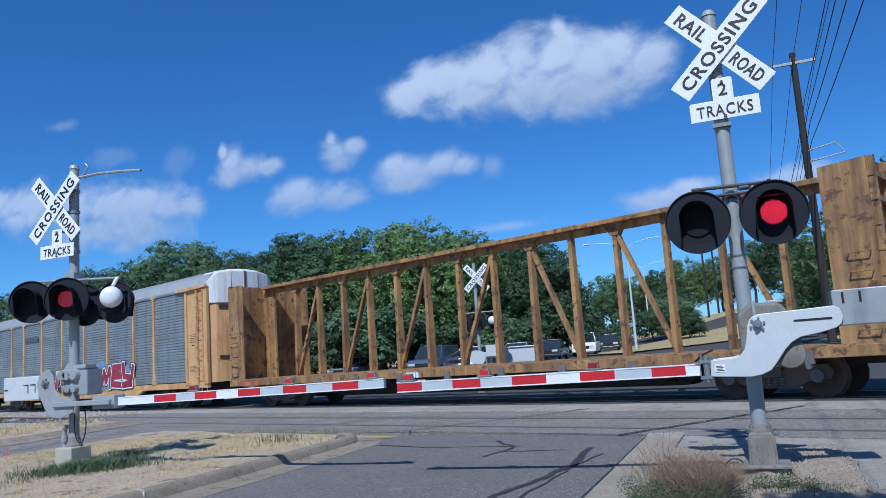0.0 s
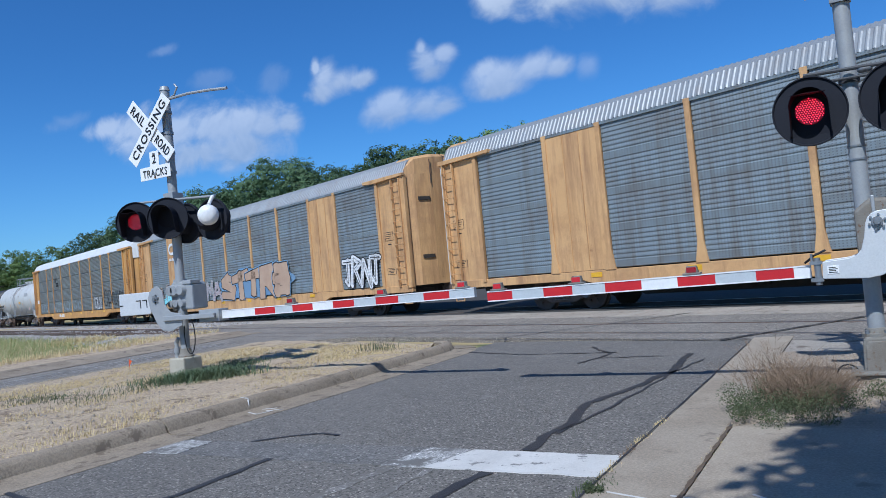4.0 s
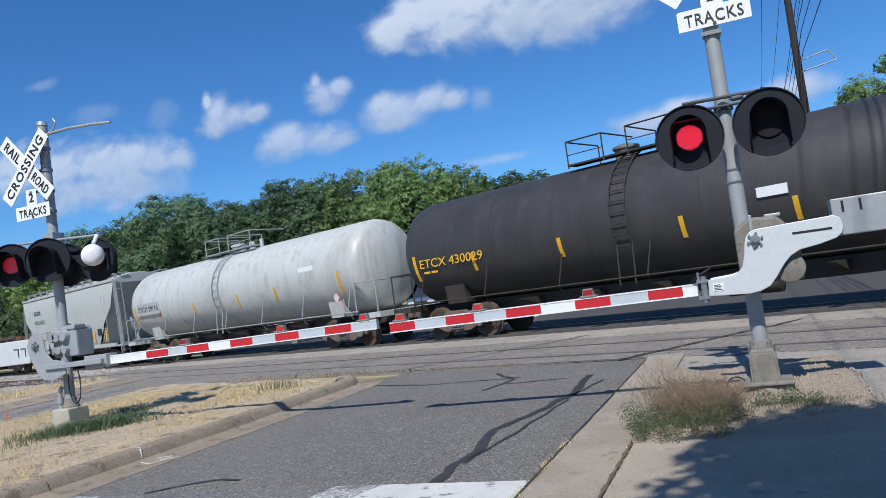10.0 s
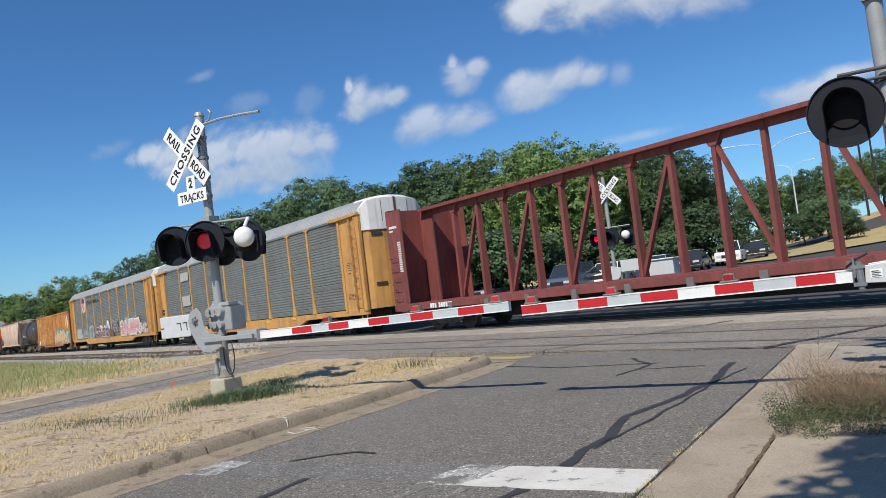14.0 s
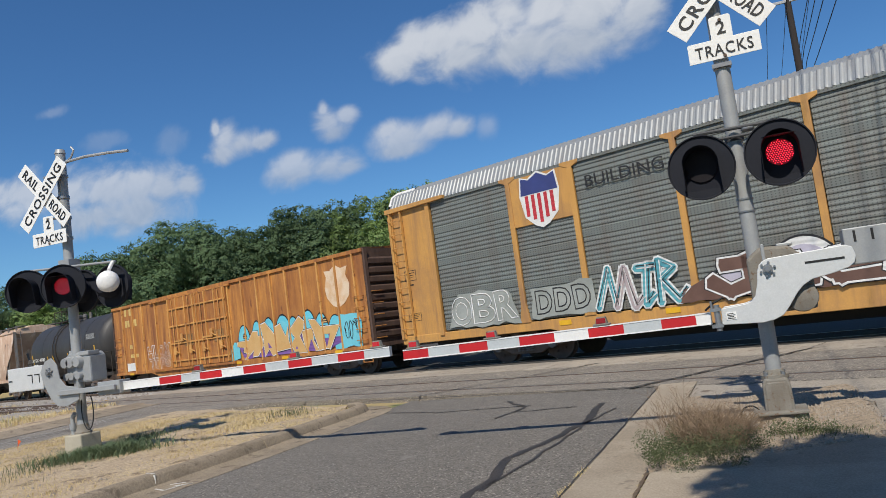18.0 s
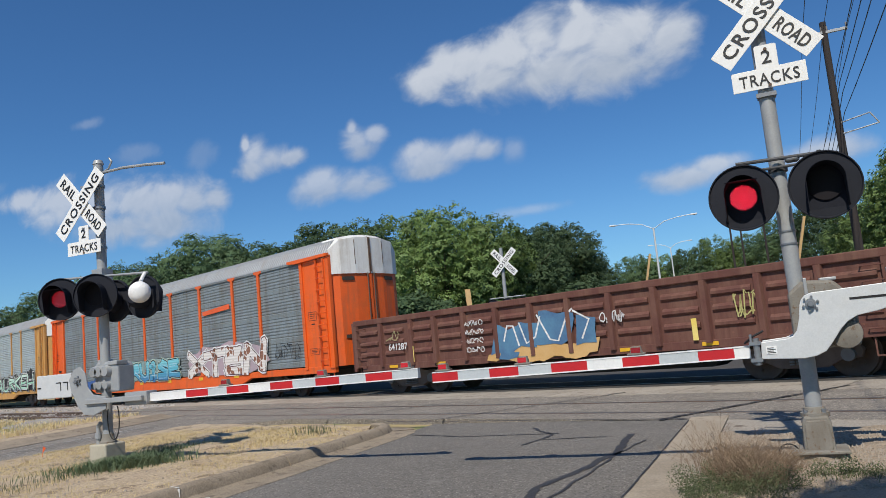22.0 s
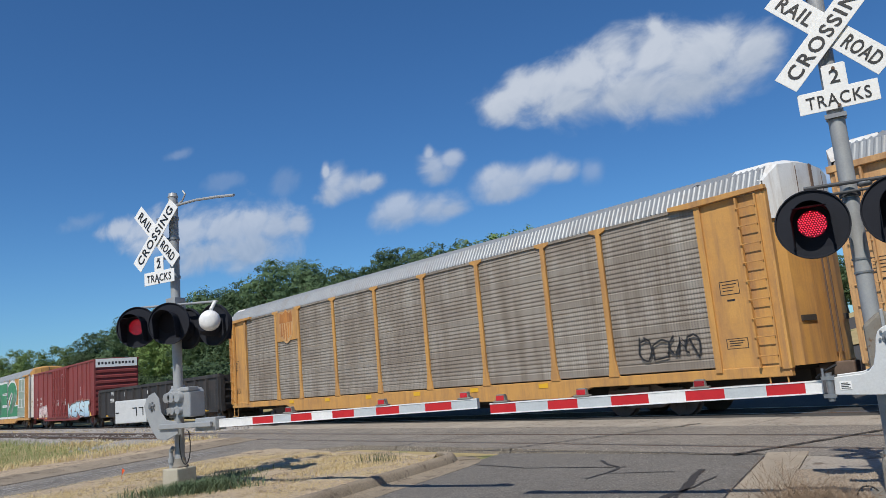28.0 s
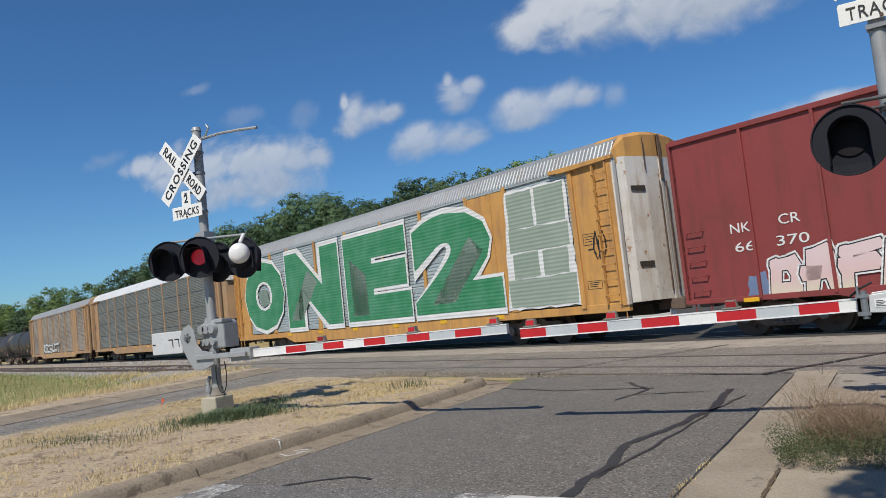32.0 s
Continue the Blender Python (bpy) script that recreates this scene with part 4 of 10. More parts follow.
def gate_arm(parent, x0, x1, y, z0, z1, reds, hgt=.115):
    """A striped arm from its root at x0 to its tip at x1, in separate stripes."""
    sg = 1 if x1 > x0 else -1
    cuts = [x0]
    for a, b in reds:
        cuts += [a, b]
    cuts.append(x1)
    cuts = sorted(set(cuts), reverse=sg < 0)
    whites = 0
    for a, b in zip(cuts, cuts[1:]):
        lo, hi = min(a, b), max(a, b)
        red = any(abs(min(p) - lo) < .01 and abs(max(p) - hi) < .01 for p in reds)
        za, zb = (z0 + (z1 - z0) * (q - x0) / (x1 - x0) for q in (lo, hi))
        g = Geo()
        th = .032
        p = [(xx, yy, zz + s * hgt / 2) for xx, zz in ((lo, za), (hi, zb)) for yy, s in ((y - th, -1), (y + th, -1), (y + th, 1), (y - th, 1))]
        g.add(p, [(3, 2, 1, 0), (4, 5, 6, 7), (0, 1, 5, 4), (1, 2, 6, 5), (2, 3, 7, 6), (3, 0, 4, 7)])
        if not red:
            whites += 1
        part("stripe", g, ARMRED if red else (ARMWHITE if whites in (1, 3) else ARM_SHEEN), parent, "red stripe" if red else "pale stripe")
    edge = Geo()
    for s in (-1, 1):
        edge.bar((x0, y - .034, z0 + s * (hgt / 2 - .006)), (x1, y - .034, z1 + s * (hgt / 2 - .006)), .006, .012)
    part("arm_edge", edge, ARMWHITE, parent)
    for q in (.32, .68, .96):
        xx, zz = x0 + (x1 - x0) * q, z0 + (z1 - z0) * q + hgt / 2
        lamp = part("arm_lamp", Geo().box(xx - .085, xx + .085, y - .045, y + .045, zz, zz + .02).prism([(xx - .06, zz + .02), (xx + .06, zz + .02), (xx + .045, zz + .085), (xx - .045, zz + .085)], y - .035, y + .035, "y"), CASTBOX, parent, bevel=.006)
        part("lens", Geo().box(xx - .045, xx + .045, y - .042, y - .034, zz + .022, zz + .072), surf("arm_lens", (.55, .02, .03), rough=.3, bump=0) if q != .32 else RED_ON, lamp, "red arm light")


def bolts_round(parent, x, y, z, r, n, size):
    b = Geo()
    for i in range(n):
        a = 2 * math.pi * i / n + .3
        b.tube((x + math.cos(a) * r, y - .022, z + math.sin(a) * r), (x + math.cos(a) * r, y, z + math.sin(a) * r), size, seg=6)
    b.lathe([(-.05, .012), (-.05, .026), (-.02, .028), (-.02, .045), (.0, .045)], "y", 14, (x, y, z))
    part("hub_bolts", b, STEELGREY_SIG, parent)


STEELGREY_SIG = surf("bolt_grey", (0.30, 0.31, 0.32), (0.2, 0.2, 0.21), 0.4, 0.6, scale=6, bump=0.05)

# near signal, at the right edge of the road
sig = thing("crossing_signal", Matrix.Translation((.04, 7.78, 0)), "galvanised railroad crossing signal with gate, lamps and crossbuck", "crossing signal", "crossing signals")
part("pole", Geo().tube((0, 0, .3), (0, 0, 4.60), .071, seg=24).tube((0, 0, 4.60), (0, 0, 4.66), .08, .05, seg=24), GALV, sig, "grey metal pole")
base = part("base_box", Geo().prism([(-.115, .055), (.115, .055), (.13, .10), (.122, .34), (.10, .40), (-.10, .40), (-.122, .34), (-.13, .10)], -.13, .11, "y"), CASTBOX, sig, "cast grey junction box", bevel=.02)
part("box_lid", Geo().prism([(-.095, .08), (.095, .08), (.108, .13), (.10, .32), (.08, .365), (-.08, .365), (-.10, .32), (-.108, .13)], -.146, -.128, "y"), CASTBOX, base, bevel=.012)
part("base_flange", Geo().prism([(-.24, .075), (.24, .075), (.235, .105), (-.235, .105)], -.22, .19, "y"), CASTBOX, sig, "flat cast base flange", bevel=.008)
part("collar", Geo().lathe([(.39, .125), (.425, .125), (.43, .095), (.47, .085), (.475, .074)], "z", 20), CASTBOX, sig)
bt = Geo()
for a in range(4):
    bt.tube((math.cos(a * 1.57 + .78) * .105, math.sin(a * 1.57 + .78) * .105, .42), (math.cos(a * 1.57 + .78) * .105, math.sin(a * 1.57 + .78) * .105, .455), .022, seg=6)
part("anchor_bolt", bt, STEELGREY_SIG, sig)
part("footing", Geo().lathe([(-.1, .20), (.05, .20), (.076, .18)], "z", 24), CONCRETE, sig, "round concrete footing")
part("cable_loop", Geo().path([(-.26 + .09 * math.cos(q), -.02, .06 + .09 * abs(math.sin(q))) for q in np.linspace(0, 3.1, 9)], .008), RUBBER, sig)
for z in (1.98, 2.10):
    part("strap", Geo().lathe([(z - .008, .074), (z - .008, .08), (z + .008, .08), (z + .008, .074)], "z", 20), STEELGREY_SIG, sig)
crossbuck(sig, .06, -.115, 4.22)
tracks_sign(sig, .045, -.10, 3.575)
br = Geo()
for z in (4.22, 3.58, 3.42):
    br.box(-.09, .09, -.095, -.06, z - .02, z + .02)
    br.lathe([(z - .02, .073), (z - .02, .085), (z + .02, .085), (z + .02, .073)], "z", 18)
part("sign_bracket", br, STEELGREY_SIG, sig)
ca = Geo().tube((-.36, -.12, 2.79), (.40, -.12, 2.77), .018, seg=8).tube((-.16, -.12, 2.70), (.30, -.1, 2.70), .014, seg=8).lathe([(2.67, .074), (2.67, .088), (2.72, .088), (2.72, .074)], "z", 18)
for x in (-.33, .36):
    ca.tube((x, -.12, 2.8), (x, -.1, 2.68), .018, seg=8)
    ca.path([(x, -.1, 2.68), (x, -.06, 2.6)], .018)
part("crossarm", ca, surf("pipe_dark", (0.07, 0.072, 0.078), (0.05, 0.05, 0.052), 0.7, scale=6, bump=0.1), sig)
part("terminal_box", Geo().lathe([(.07, .02), (.09, .035), (.17, .035), (.19, .02)], "x", 12, (0, -.1, 2.76)), STEELGREY_SIG, sig)
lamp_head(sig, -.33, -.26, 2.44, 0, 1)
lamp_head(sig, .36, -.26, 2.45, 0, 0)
mech = part("gate_mechanism", Geo().prism([(-.08, 1.0), (.46, 1.0), (.46, 1.42), (.30, 1.60), (.05, 1.62), (-.08, 1.52)], -.2, .16, "y"), CASTBOX, sig, "grey gate motor housing", bevel=.03)
part("motor_cover", Geo().lathe([(-.2, .02), (-.2, .14), (-.28, .13), (-.30, .05)][::-1], "y", 20, (.34, 0, 1.12)), CASTBOX, mech)
part("housing_rib", Geo().box(.06, .09, -.215, .17, 1.02, 1.64).box(.2, .34, -.1, .1, 1.60, 1.63), GALV, mech, bevel=.008)
plate = [(.80, 1.47), (.79, 1.50), (.74, 1.525), (.10, 1.50), (.05, 1.48), (.02, 1.45), (.0, 1.40), (-.02, 1.28), (-.05, 1.18), (-.09, 1.135), (-.15, 1.115), (-.36, 1.10), (-.37, .95), (-.02, .93), (.08, .945), (.16, .98), (.22, 1.05), (.30, 1.16), (.36, 1.22), (.44, 1.265), (.60, 1.29), (.74, 1.325), (.79, 1.36), (.81, 1.42)]
pl = part("arm_plate", Geo().prism(plate, -.345, -.325, "y"), GALV_WHITE, sig, "pale zinc arm plate", bevel=.006)
part("slot", Geo().box(.40, .72, -.348, -.344, 1.405, 1.425), RUBBER, pl, "dark slot", at=Matrix.Rotation(0, 4, "Y"))
part("label_plate", Geo().box(-.325, -.235, -.349, -.344, .99, 1.06), SIGNWHITE, pl)
mk = Geo()
for q in range(4):
    mk.box(-.315, -.245 - .015 * (q % 2), -.3515, -.349, 1.0 + q * .014, 1.006 + q * .014)
part("marking_bar", mk, SIGNBLACK, pl)
bolts_round(pl, .09, -.345, 1.405, .062, 6, .011)
part("shaft", Geo().tube((.09, -.33, 1.405), (.09, .0, 1.405), .05, seg=14), STEELGREY_SIG, sig)
part("second_plate", Geo().prism([(a, b) for a, b in plate], .20, .215, "y"), GALV_WHITE, sig, bevel=.006)
cw = part("counterweight", Geo().box(.74, 1.21, -.30, -.05, 1.34, 1.665), GALV, sig, "slotted steel counterweight", bevel=.01)
part("slot", Geo().box(.82, .84, -.304, -.298, 1.54, 1.64).box(.96, .98, -.304, -.298, 1.54, 1.64), RUBBER, cw)
hg = Geo().tube((-.40, -.345, .90), (-.40, -.345, 1.14), .028, seg=10).box(-.46, -.36, -.38, -.30, .93, .96).box(-.46, -.36, -.38, -.30, 1.08, 1.11).tube((-.44, -.36, 1.1), (-.44, -.36, 1.18), .012, seg=6)
part("arm_hinge", hg, STEELGREY_SIG, sig)
arm = thing("gate_arm", Matrix.Translation((.04, 7.78, 0)), "lowered red and white striped gate arm over the road", "gate arm", "gate arms")
gate_arm(arm, -.46, -3.68, -.24, 1.02, 1.01, [(-3.68, -3.38), (-3.02, -2.70), (-2.35, -1.98), (-1.63, -1.28), (-.92, -.60)])
cable = Geo().path([(-.5, -.29, 1.1), (-.42, -.36, 1.16), (-.33, -.3, 1.2)], .01)
part("arm_cable", cable, RUBBER, arm)

# signal on the median
sig = thing("crossing_signal", Matrix.Translation((-9.08, 8.12, .13)), "galvanised railroad crossing signal with bell and gate on the median", "crossing signal", "crossing signals")
part("pole", Geo().tube((0, 0, .3), (0, 0, 4.36), .07, seg=24).tube((0, 0, 4.36), (0, 0, 4.42), .08, .06, seg=24), GALV, sig, "grey metal pole")
part("base_box", Geo().prism([(-.17, -.05), (.17, -.05), (.155, .29), (-.155, .29)], -.2, .16, "y"), surf("putty_box", (0.44, 0.40, 0.315), (0.36, 0.325, 0.25), 0.8, scale=5, fine=60, bump=0.15, wear=(0.25, 0.2, 0.14), wear_at=0.64), sig, "putty-coloured junction box", bevel=.02)
part("collar", Geo().lathe([(.28, .12), (.31, .12), (.34, .09), (.42, .08)], "z", 18), CASTBOX, sig)
part("conduit", Geo().path([(-.1, -.08, .28), (-.1, -.08, .52), (-.03, -.1, .58)], .03, 10).lathe([(.36, .045), (.44, .045)], "z", 12, (-.1, -.08, 0)), GALV, sig)
part("cable_loop", Geo().path([(.1 + .11 * math.cos(a) + .12, -.1, .62 + .28 * math.sin(a)) for a in np.linspace(2.6, 7.0, 16)], .008), RUBBER, sig)
crossbuck(sig, -.20, -.16, 3.76, both=True)
tracks_sign(sig, -.185, -.14, 3.12)
br = Geo()
for z in (4.02, 3.70, 3.40, 3.10):
    br.bar((-.2, -.15, z), (.07, -.02, z), .03, .03)
    br.lathe([(z - .02, .072), (z - .02, .084), (z + .02, .084), (z + .02, .072)], "z", 18)
part("sign_bracket", br, STEELGREY_SIG, sig)
la = Geo().path([(0, 0, 4.20), (.12, 0, 4.22), (.45, .03, 4.235), (.85, .05, 4.21), (1.22, .06, 4.17)], .022, 8).path([(.05, 0, 4.21), (.2, 0, 4.26), (.27, 0, 4.36), (.22, 0, 4.42)], .014, 6)
part("top_arm", la, GALV, sig, "thin pipe arm at the top")
part("crossarm", Geo().tube((-.72, -.05, 2.72), (.92, -.05, 2.62), .018, seg=8).box(-.1, .1, -.1, .1, 2.60, 2.78), GALV, sig)
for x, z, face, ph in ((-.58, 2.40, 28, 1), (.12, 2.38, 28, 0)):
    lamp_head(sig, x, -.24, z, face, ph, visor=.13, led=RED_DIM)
for x, z in ((.10, 2.31), (.66, 2.31)):
    lamp_head(sig, x, .12, z, 180, None, False)
bell = part("bell", Geo().lathe([(-.09, .02), (-.085, .08), (-.05, .135), (0, .15), (.05, .148), (.06, .1)], "y", 24), BELLWHITE, sig, "white warning bell", at=Matrix.Translation((.90, -.2, 2.34)) @ Matrix.Rotation(radians(30), 4, "Z"))
part("bell_bracket", Geo().path([(.90, -.14, 2.34), (.90, -.16, 2.50), (.88, -.06, 2.62)], .026, 8), BELLWHITE, sig)
mech = part("gate_mechanism", Geo().prism([(-.16, 1.0), (.30, 1.0), (.30, 1.36), (.25, 1.42), (-.1, 1.44), (-.16, 1.38)], -.06, .24, "y"), GALV, sig, "grey gate motor housing", bevel=.025)
rb = Geo()
for x in (-.12, -.02, .1):
    rb.lathe([(-.06, .04), (-.06, .09), (-.13, .07), (-.13, .04)][::-1], "y", 12, (x, 0, 1.30))
    rb.lathe([(-.06, .03), (-.06, .06), (-.12, .05), (-.12, .03)][::-1], "y", 12, (x, 0, 1.10))
part("cover_boss", rb, GALV, mech)
part("top_fitting", Geo().box(-.1, .05, -.05, .1, 1.42, 1.47).box(.12, .3, -.08, .12, 1.38, 1.44), GALV, mech, bevel=.01)
plate = [(-.34, 1.36), (-.22, 1.40), (-.12, 1.30), (-.08, 1.10), (.02, .99), (.26, .95), (.26, .78), (.02, .70), (-.16, .72), (-.28, .84), (-.40, 1.06), (-.44, 1.22)]
pl = part("arm_plate", Geo().prism(plate, -.26, -.24, "y"), GALV, sig, "zinc arm plate", bevel=.006)
bolts_round(pl, -.26, -.26, 1.20, .06, 6, .012)
cw = part("counterweight", Geo().box(-1.12, -.42, -.24, -.02, .98, 1.32), GALV_WHITE, sig, "slotted pale counterweight", bevel=.012)
sl = Geo()
for x in (-.72, -.58):
    sl.box(x, x + .1, -.244, -.238, 1.19, 1.205).box(x + .085, x + .1, -.244, -.238, 1.08, 1.205)
sl.box(-1.10, -1.03, -.244, -.238, 1.13, 1.15)
part("slot", sl, RUBBER, cw, "dark angular slots")
part("arm_bracket", Geo().box(-.1, .95, -.3, -.26, .86, .93).box(-.1, .95, .06, .1, .86, .93).box(.2, .9, -.28, .08, .90, .925).box(.55, .95, -.2, 0, .80, .98), GALV, sig, bevel=.008)
arm = thing("gate_arm", Matrix.Translation((-9.08, 8.12, .13)), "lowered red and white striped gate arm from the median", "gate arm", "gate arms")
gate_arm(arm, .9, 5.04, -.10, .89, .925, [(1.58, 1.95), (2.26, 2.61), (2.95, 3.29), (3.63, 3.97), (4.34, 4.70)])

# two signals beyond the tracks
for k, (x, y, lean) in enumerate(((-9.0, 25.9, 1), (-19.4, 29.8, 1))):
    z = lie(x, y)
    sig = thing("crossing_signal", Matrix.Translation((x, y, z)), "crossing signal beyond the railway, seen from its rear side", "crossing signal", "crossing signals")
    part("pole", Geo().tube((0, 0, 0), (0, 0, 4.75), .065, seg=14), GALV, sig)
    part("base_box", Geo().box(-.15, .15, -.15, .15, 0, .32), CASTBOX, sig, bevel=.02)
    crossbuck(sig, .12, -.12, 4.2, .61)
    part("crossarm", Geo().tube((-.6, 0, 2.95), (.75, 0, 2.95), .022, seg=8), GALV, sig)
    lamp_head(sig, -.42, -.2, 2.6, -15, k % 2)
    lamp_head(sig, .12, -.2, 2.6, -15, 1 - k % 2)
    lamp_head(sig, .62, .1, 2.6, 180, None, False)
    part("bell", Geo().lathe([(-.09, .02), (-.085, .08), (-.05, .135), (0, .15), (.05, .148), (.06, .1)], "y", 18, (.6, -.15, 2.62)), BELLWHITE, sig, "white warning bell")
    part("gate_mechanism", Geo().prism([(-.2, .9), (.3, .9), (.3, 1.3), (.1, 1.45), (-.2, 1.4)], -.15, .15, "y"), CASTBOX, sig, bevel=.02)
    part("arm_plate", Geo().prism([(-.5, 1.5), (-.1, 1.6), (.3, 1.5), (.25, 1.2), (-.1, .85), (-.5, .8), (-.5, 1.0), (-.2, 1.1)], -.2, -.18, "y"), GALV_WHITE, sig)
    part("counterweight", Geo().box(.3, .95, -.2, -.05, 1.35, 1.75), GALV_WHITE, sig)
    arm = thing("gate_arm", Matrix.Translation((x, y, z)), "lowered striped gate arm beyond the railway", "gate arm", "gate arms")
    gate_arm(arm, -.5, -4.4, -.2, 1.0, 1.05, [(-4.4, -4.0), (-3.6, -3.2), (-2.8, -2.4), (-2.0, -1.6), (-1.2, -.8)])


# ---- the train ----
CARS = []
YELLOW = surf("rack_yellow", (0.57, 0.305, 0.085), (0.50, 0.255, 0.065), 0.6, scale=0.8, fine=30, bump=0.08, wear=(0.27, 0.12, 0.04), wear_at=0.68, grime=(0.30, 0.16, 0.075), grime_at=0.46)
DUSTTAN = surf("rack_dusty_tan", (0.42, 0.26, 0.13), (0.36, 0.205, 0.095), 0.7, scale=0.8, fine=30, bump=0.08, wear=(0.24, 0.13, 0.07), wear_at=0.64, grime=(0.27, 0.19, 0.13), grime_at=0.44)
YELLOW_PALE = surf("rack_yellow_faded", (0.62, 0.375, 0.165), (0.55, 0.315, 0.125), 0.6, scale=0.8, fine=30, bump=0.08, wear=(0.30, 0.15, 0.06), wear_at=0.66, grime=(0.30, 0.16, 0.075), grime_at=0.46)
ORANGE = surf("rack_orange", (0.75, 0.115, 0.012), (0.66, 0.095, 0.012), 0.5, scale=0.8, fine=30, bump=0.08, wear=(0.33, 0.09, 0.03), wear_at=0.7, grime=(0.33, 0.10, 0.04), grime_at=0.52)
SCREEN = surf("screen_grey", (0.25, 0.29, 0.305), (0.20, 0.23, 0.24), 0.5, 0.25, scale=0.9, fine=35, bump=0.1, streak=(0.6, 1, 1.6), wear=(0.16, 0.15, 0.14), wear_at=0.66, grime=(0.155, 0.135, 0.115), grime_at=0.47, holes=0.42)
SCREEN_GREEN = surf("screen_greygreen", (0.195, 0.215, 0.20), (0.15, 0.165, 0.155), 0.55, 0.2, scale=0.9, fine=35, bump=0.1, streak=(0.6, 1, 1.6), wear=(0.12, 0.11, 0.10), wear_at=0.66, grime=(0.155, 0.135, 0.115), grime_at=0.47, holes=0.55)
SCREEN_PALE = surf("screen_silver", (0.41, 0.465, 0.475), (0.34, 0.39, 0.40), 0.5, 0.2, scale=0.9, fine=35, bump=0.1, streak=(0.6, 1, 1.6), wear=(0.22, 0.20, 0.185), wear_at=0.66, grime=(0.26, 0.25, 0.23), grime_at=0.52, holes=0.45)
SCREEN_BROWN = surf("screen_dusty", (0.37, 0.335, 0.285), (0.275, 0.235, 0.19), 0.7, 0.1, scale=0.7, fine=35, bump=0.15, streak=(0.7, 1, 1.3), wear=(0.30, 0.28, 0.25), wear_at=0.60, grime=(0.19, 0.15, 0.115), grime_at=0.42, holes=0.55)
ROOFZINC = surf("roof_zinc", (0.30, 0.315, 0.325), (0.245, 0.258, 0.268), 0.5, 0.25, scale=0.8, fine=30, bump=0.08, wear=(0.27, 0.25, 0.23), wear_at=0.66, grime=(0.25, 0.235, 0.22), grime_at=0.5)
ROOFWHITE = surf("roof_white", (0.60, 0.615, 0.625), (0.52, 0.53, 0.54), 0.5, scale=0.8, fine=30, bump=0.08, wear=(0.5, 0.48, 0.46), wear_at=0.68, grime=(0.48, 0.46, 0.44), grime_at=0.53)
DOORWHITE = surf("door_white_rusty", (0.66, 0.64, 0.60), (0.55, 0.51, 0.45), 0.6, scale=1.2, fine=30, bump=0.1, wear=(0.33, 0.19, 0.10), wear_at=0.61, grime=(0.40, 0.29, 0.20), grime_at=0.5)
CARWHITE = surf("car_white", (0.72, 0.72, 0.70), (0.62, 0.61, 0.58), 0.55, scale=1.0, fine=30, bump=0.06, wear=(0.36, 0.24, 0.15), wear_at=0.70, grime=(0.42, 0.36, 0.30), grime_at=0.5)
TANKBLACK = surf("tank_black", (0.030, 0.029, 0.030), (0.045, 0.040, 0.038), 0.55, scale=0.7, fine=25, bump=0.06, wear=(0.07, 0.055, 0.045), wear_at=0.66, grime=(0.055, 0.052, 0.050), grime_at=0.5)
TANKGREY = surf("tank_greyed_white", (0.50, 0.505, 0.475), (0.43, 0.43, 0.40), 0.5, scale=0.6, fine=25, bump=0.05, streak=(1, 1, 0.4), wear=(0.30, 0.20, 0.13), wear_at=0.72, grime=(0.30, 0.275, 0.24), grime_at=0.5)
TANKWHITE = surf("tank_white", (0.52, 0.515, 0.485), (0.45, 0.44, 0.41), 0.5, scale=0.6, fine=25, bump=0.05, streak=(1, 1, 0.4), wear=(0.36, 0.22, 0.13), wear_at=0.70, grime=(0.40, 0.35, 0.29), grime_at=0.54)
HOPPERGREY = surf("hopper_grey", (0.395, 0.405, 0.375), (0.345, 0.35, 0.325), 0.6, scale=0.7, fine=25, bump=0.05, wear=(0.30, 0.27, 0.23), wear_at=0.70, grime=(0.36, 0.33, 0.28), grime_at=0.50)
HOPPERPINK = surf("hopper_dusty_pink", (0.58, 0.42, 0.31), (0.46, 0.30, 0.215), 0.75, scale=0.9, fine=25, bump=0.08, amount=0.9, streak=(1.4, 1, 0.4), wear=(0.68, 0.56, 0.46), wear_at=0.55, grime=(0.40, 0.24, 0.16), grime_at=0.48)
OXIDE = surf("oxide_red", (0.235, 0.062, 0.055), (0.185, 0.048, 0.042), 0.65, scale=0.8, fine=25, bump=0.08, wear=(0.13, 0.045, 0.032), wear_at=0.66, grime=(0.105, 0.035, 0.026), grime_at=0.45)
BOXRED = surf("boxcar_red", (0.25, 0.046, 0.042), (0.205, 0.038, 0.036), 0.6, scale=0.6, fine=25, bump=0.08, wear=(0.17, 0.04, 0.033), wear_at=0.70, grime=(0.14, 0.04, 0.033), grime_at=0.50)
GONBROWN = surf("gondola_brown", (0.055, 0.033, 0.027), (0.085, 0.048, 0.036), 0.8, scale=0.9, fine=25, bump=0.12, wear=(0.15, 0.085, 0.06), wear_at=0.64, grime=(0.115, 0.07, 0.052), grime_at=0.46)
GONRED = surf("gondola_rust", (0.12, 0.043, 0.032), (0.09, 0.035, 0.027), 0.8, scale=0.9, fine=25, bump=0.12, wear=(0.18, 0.075, 0.05), wear_at=0.62, grime=(0.17, 0.085, 0.058), grime_at=0.46)
GONBLACK = surf("gondola_black", (0.022, 0.021, 0.022), (0.032, 0.028, 0.027), 0.65, scale=0.9, fine=25, bump=0.1, wear=(0.075, 0.055, 0.045), wear_at=0.68, grime=(0.07, 0.055, 0.047), grime_at=0.48)
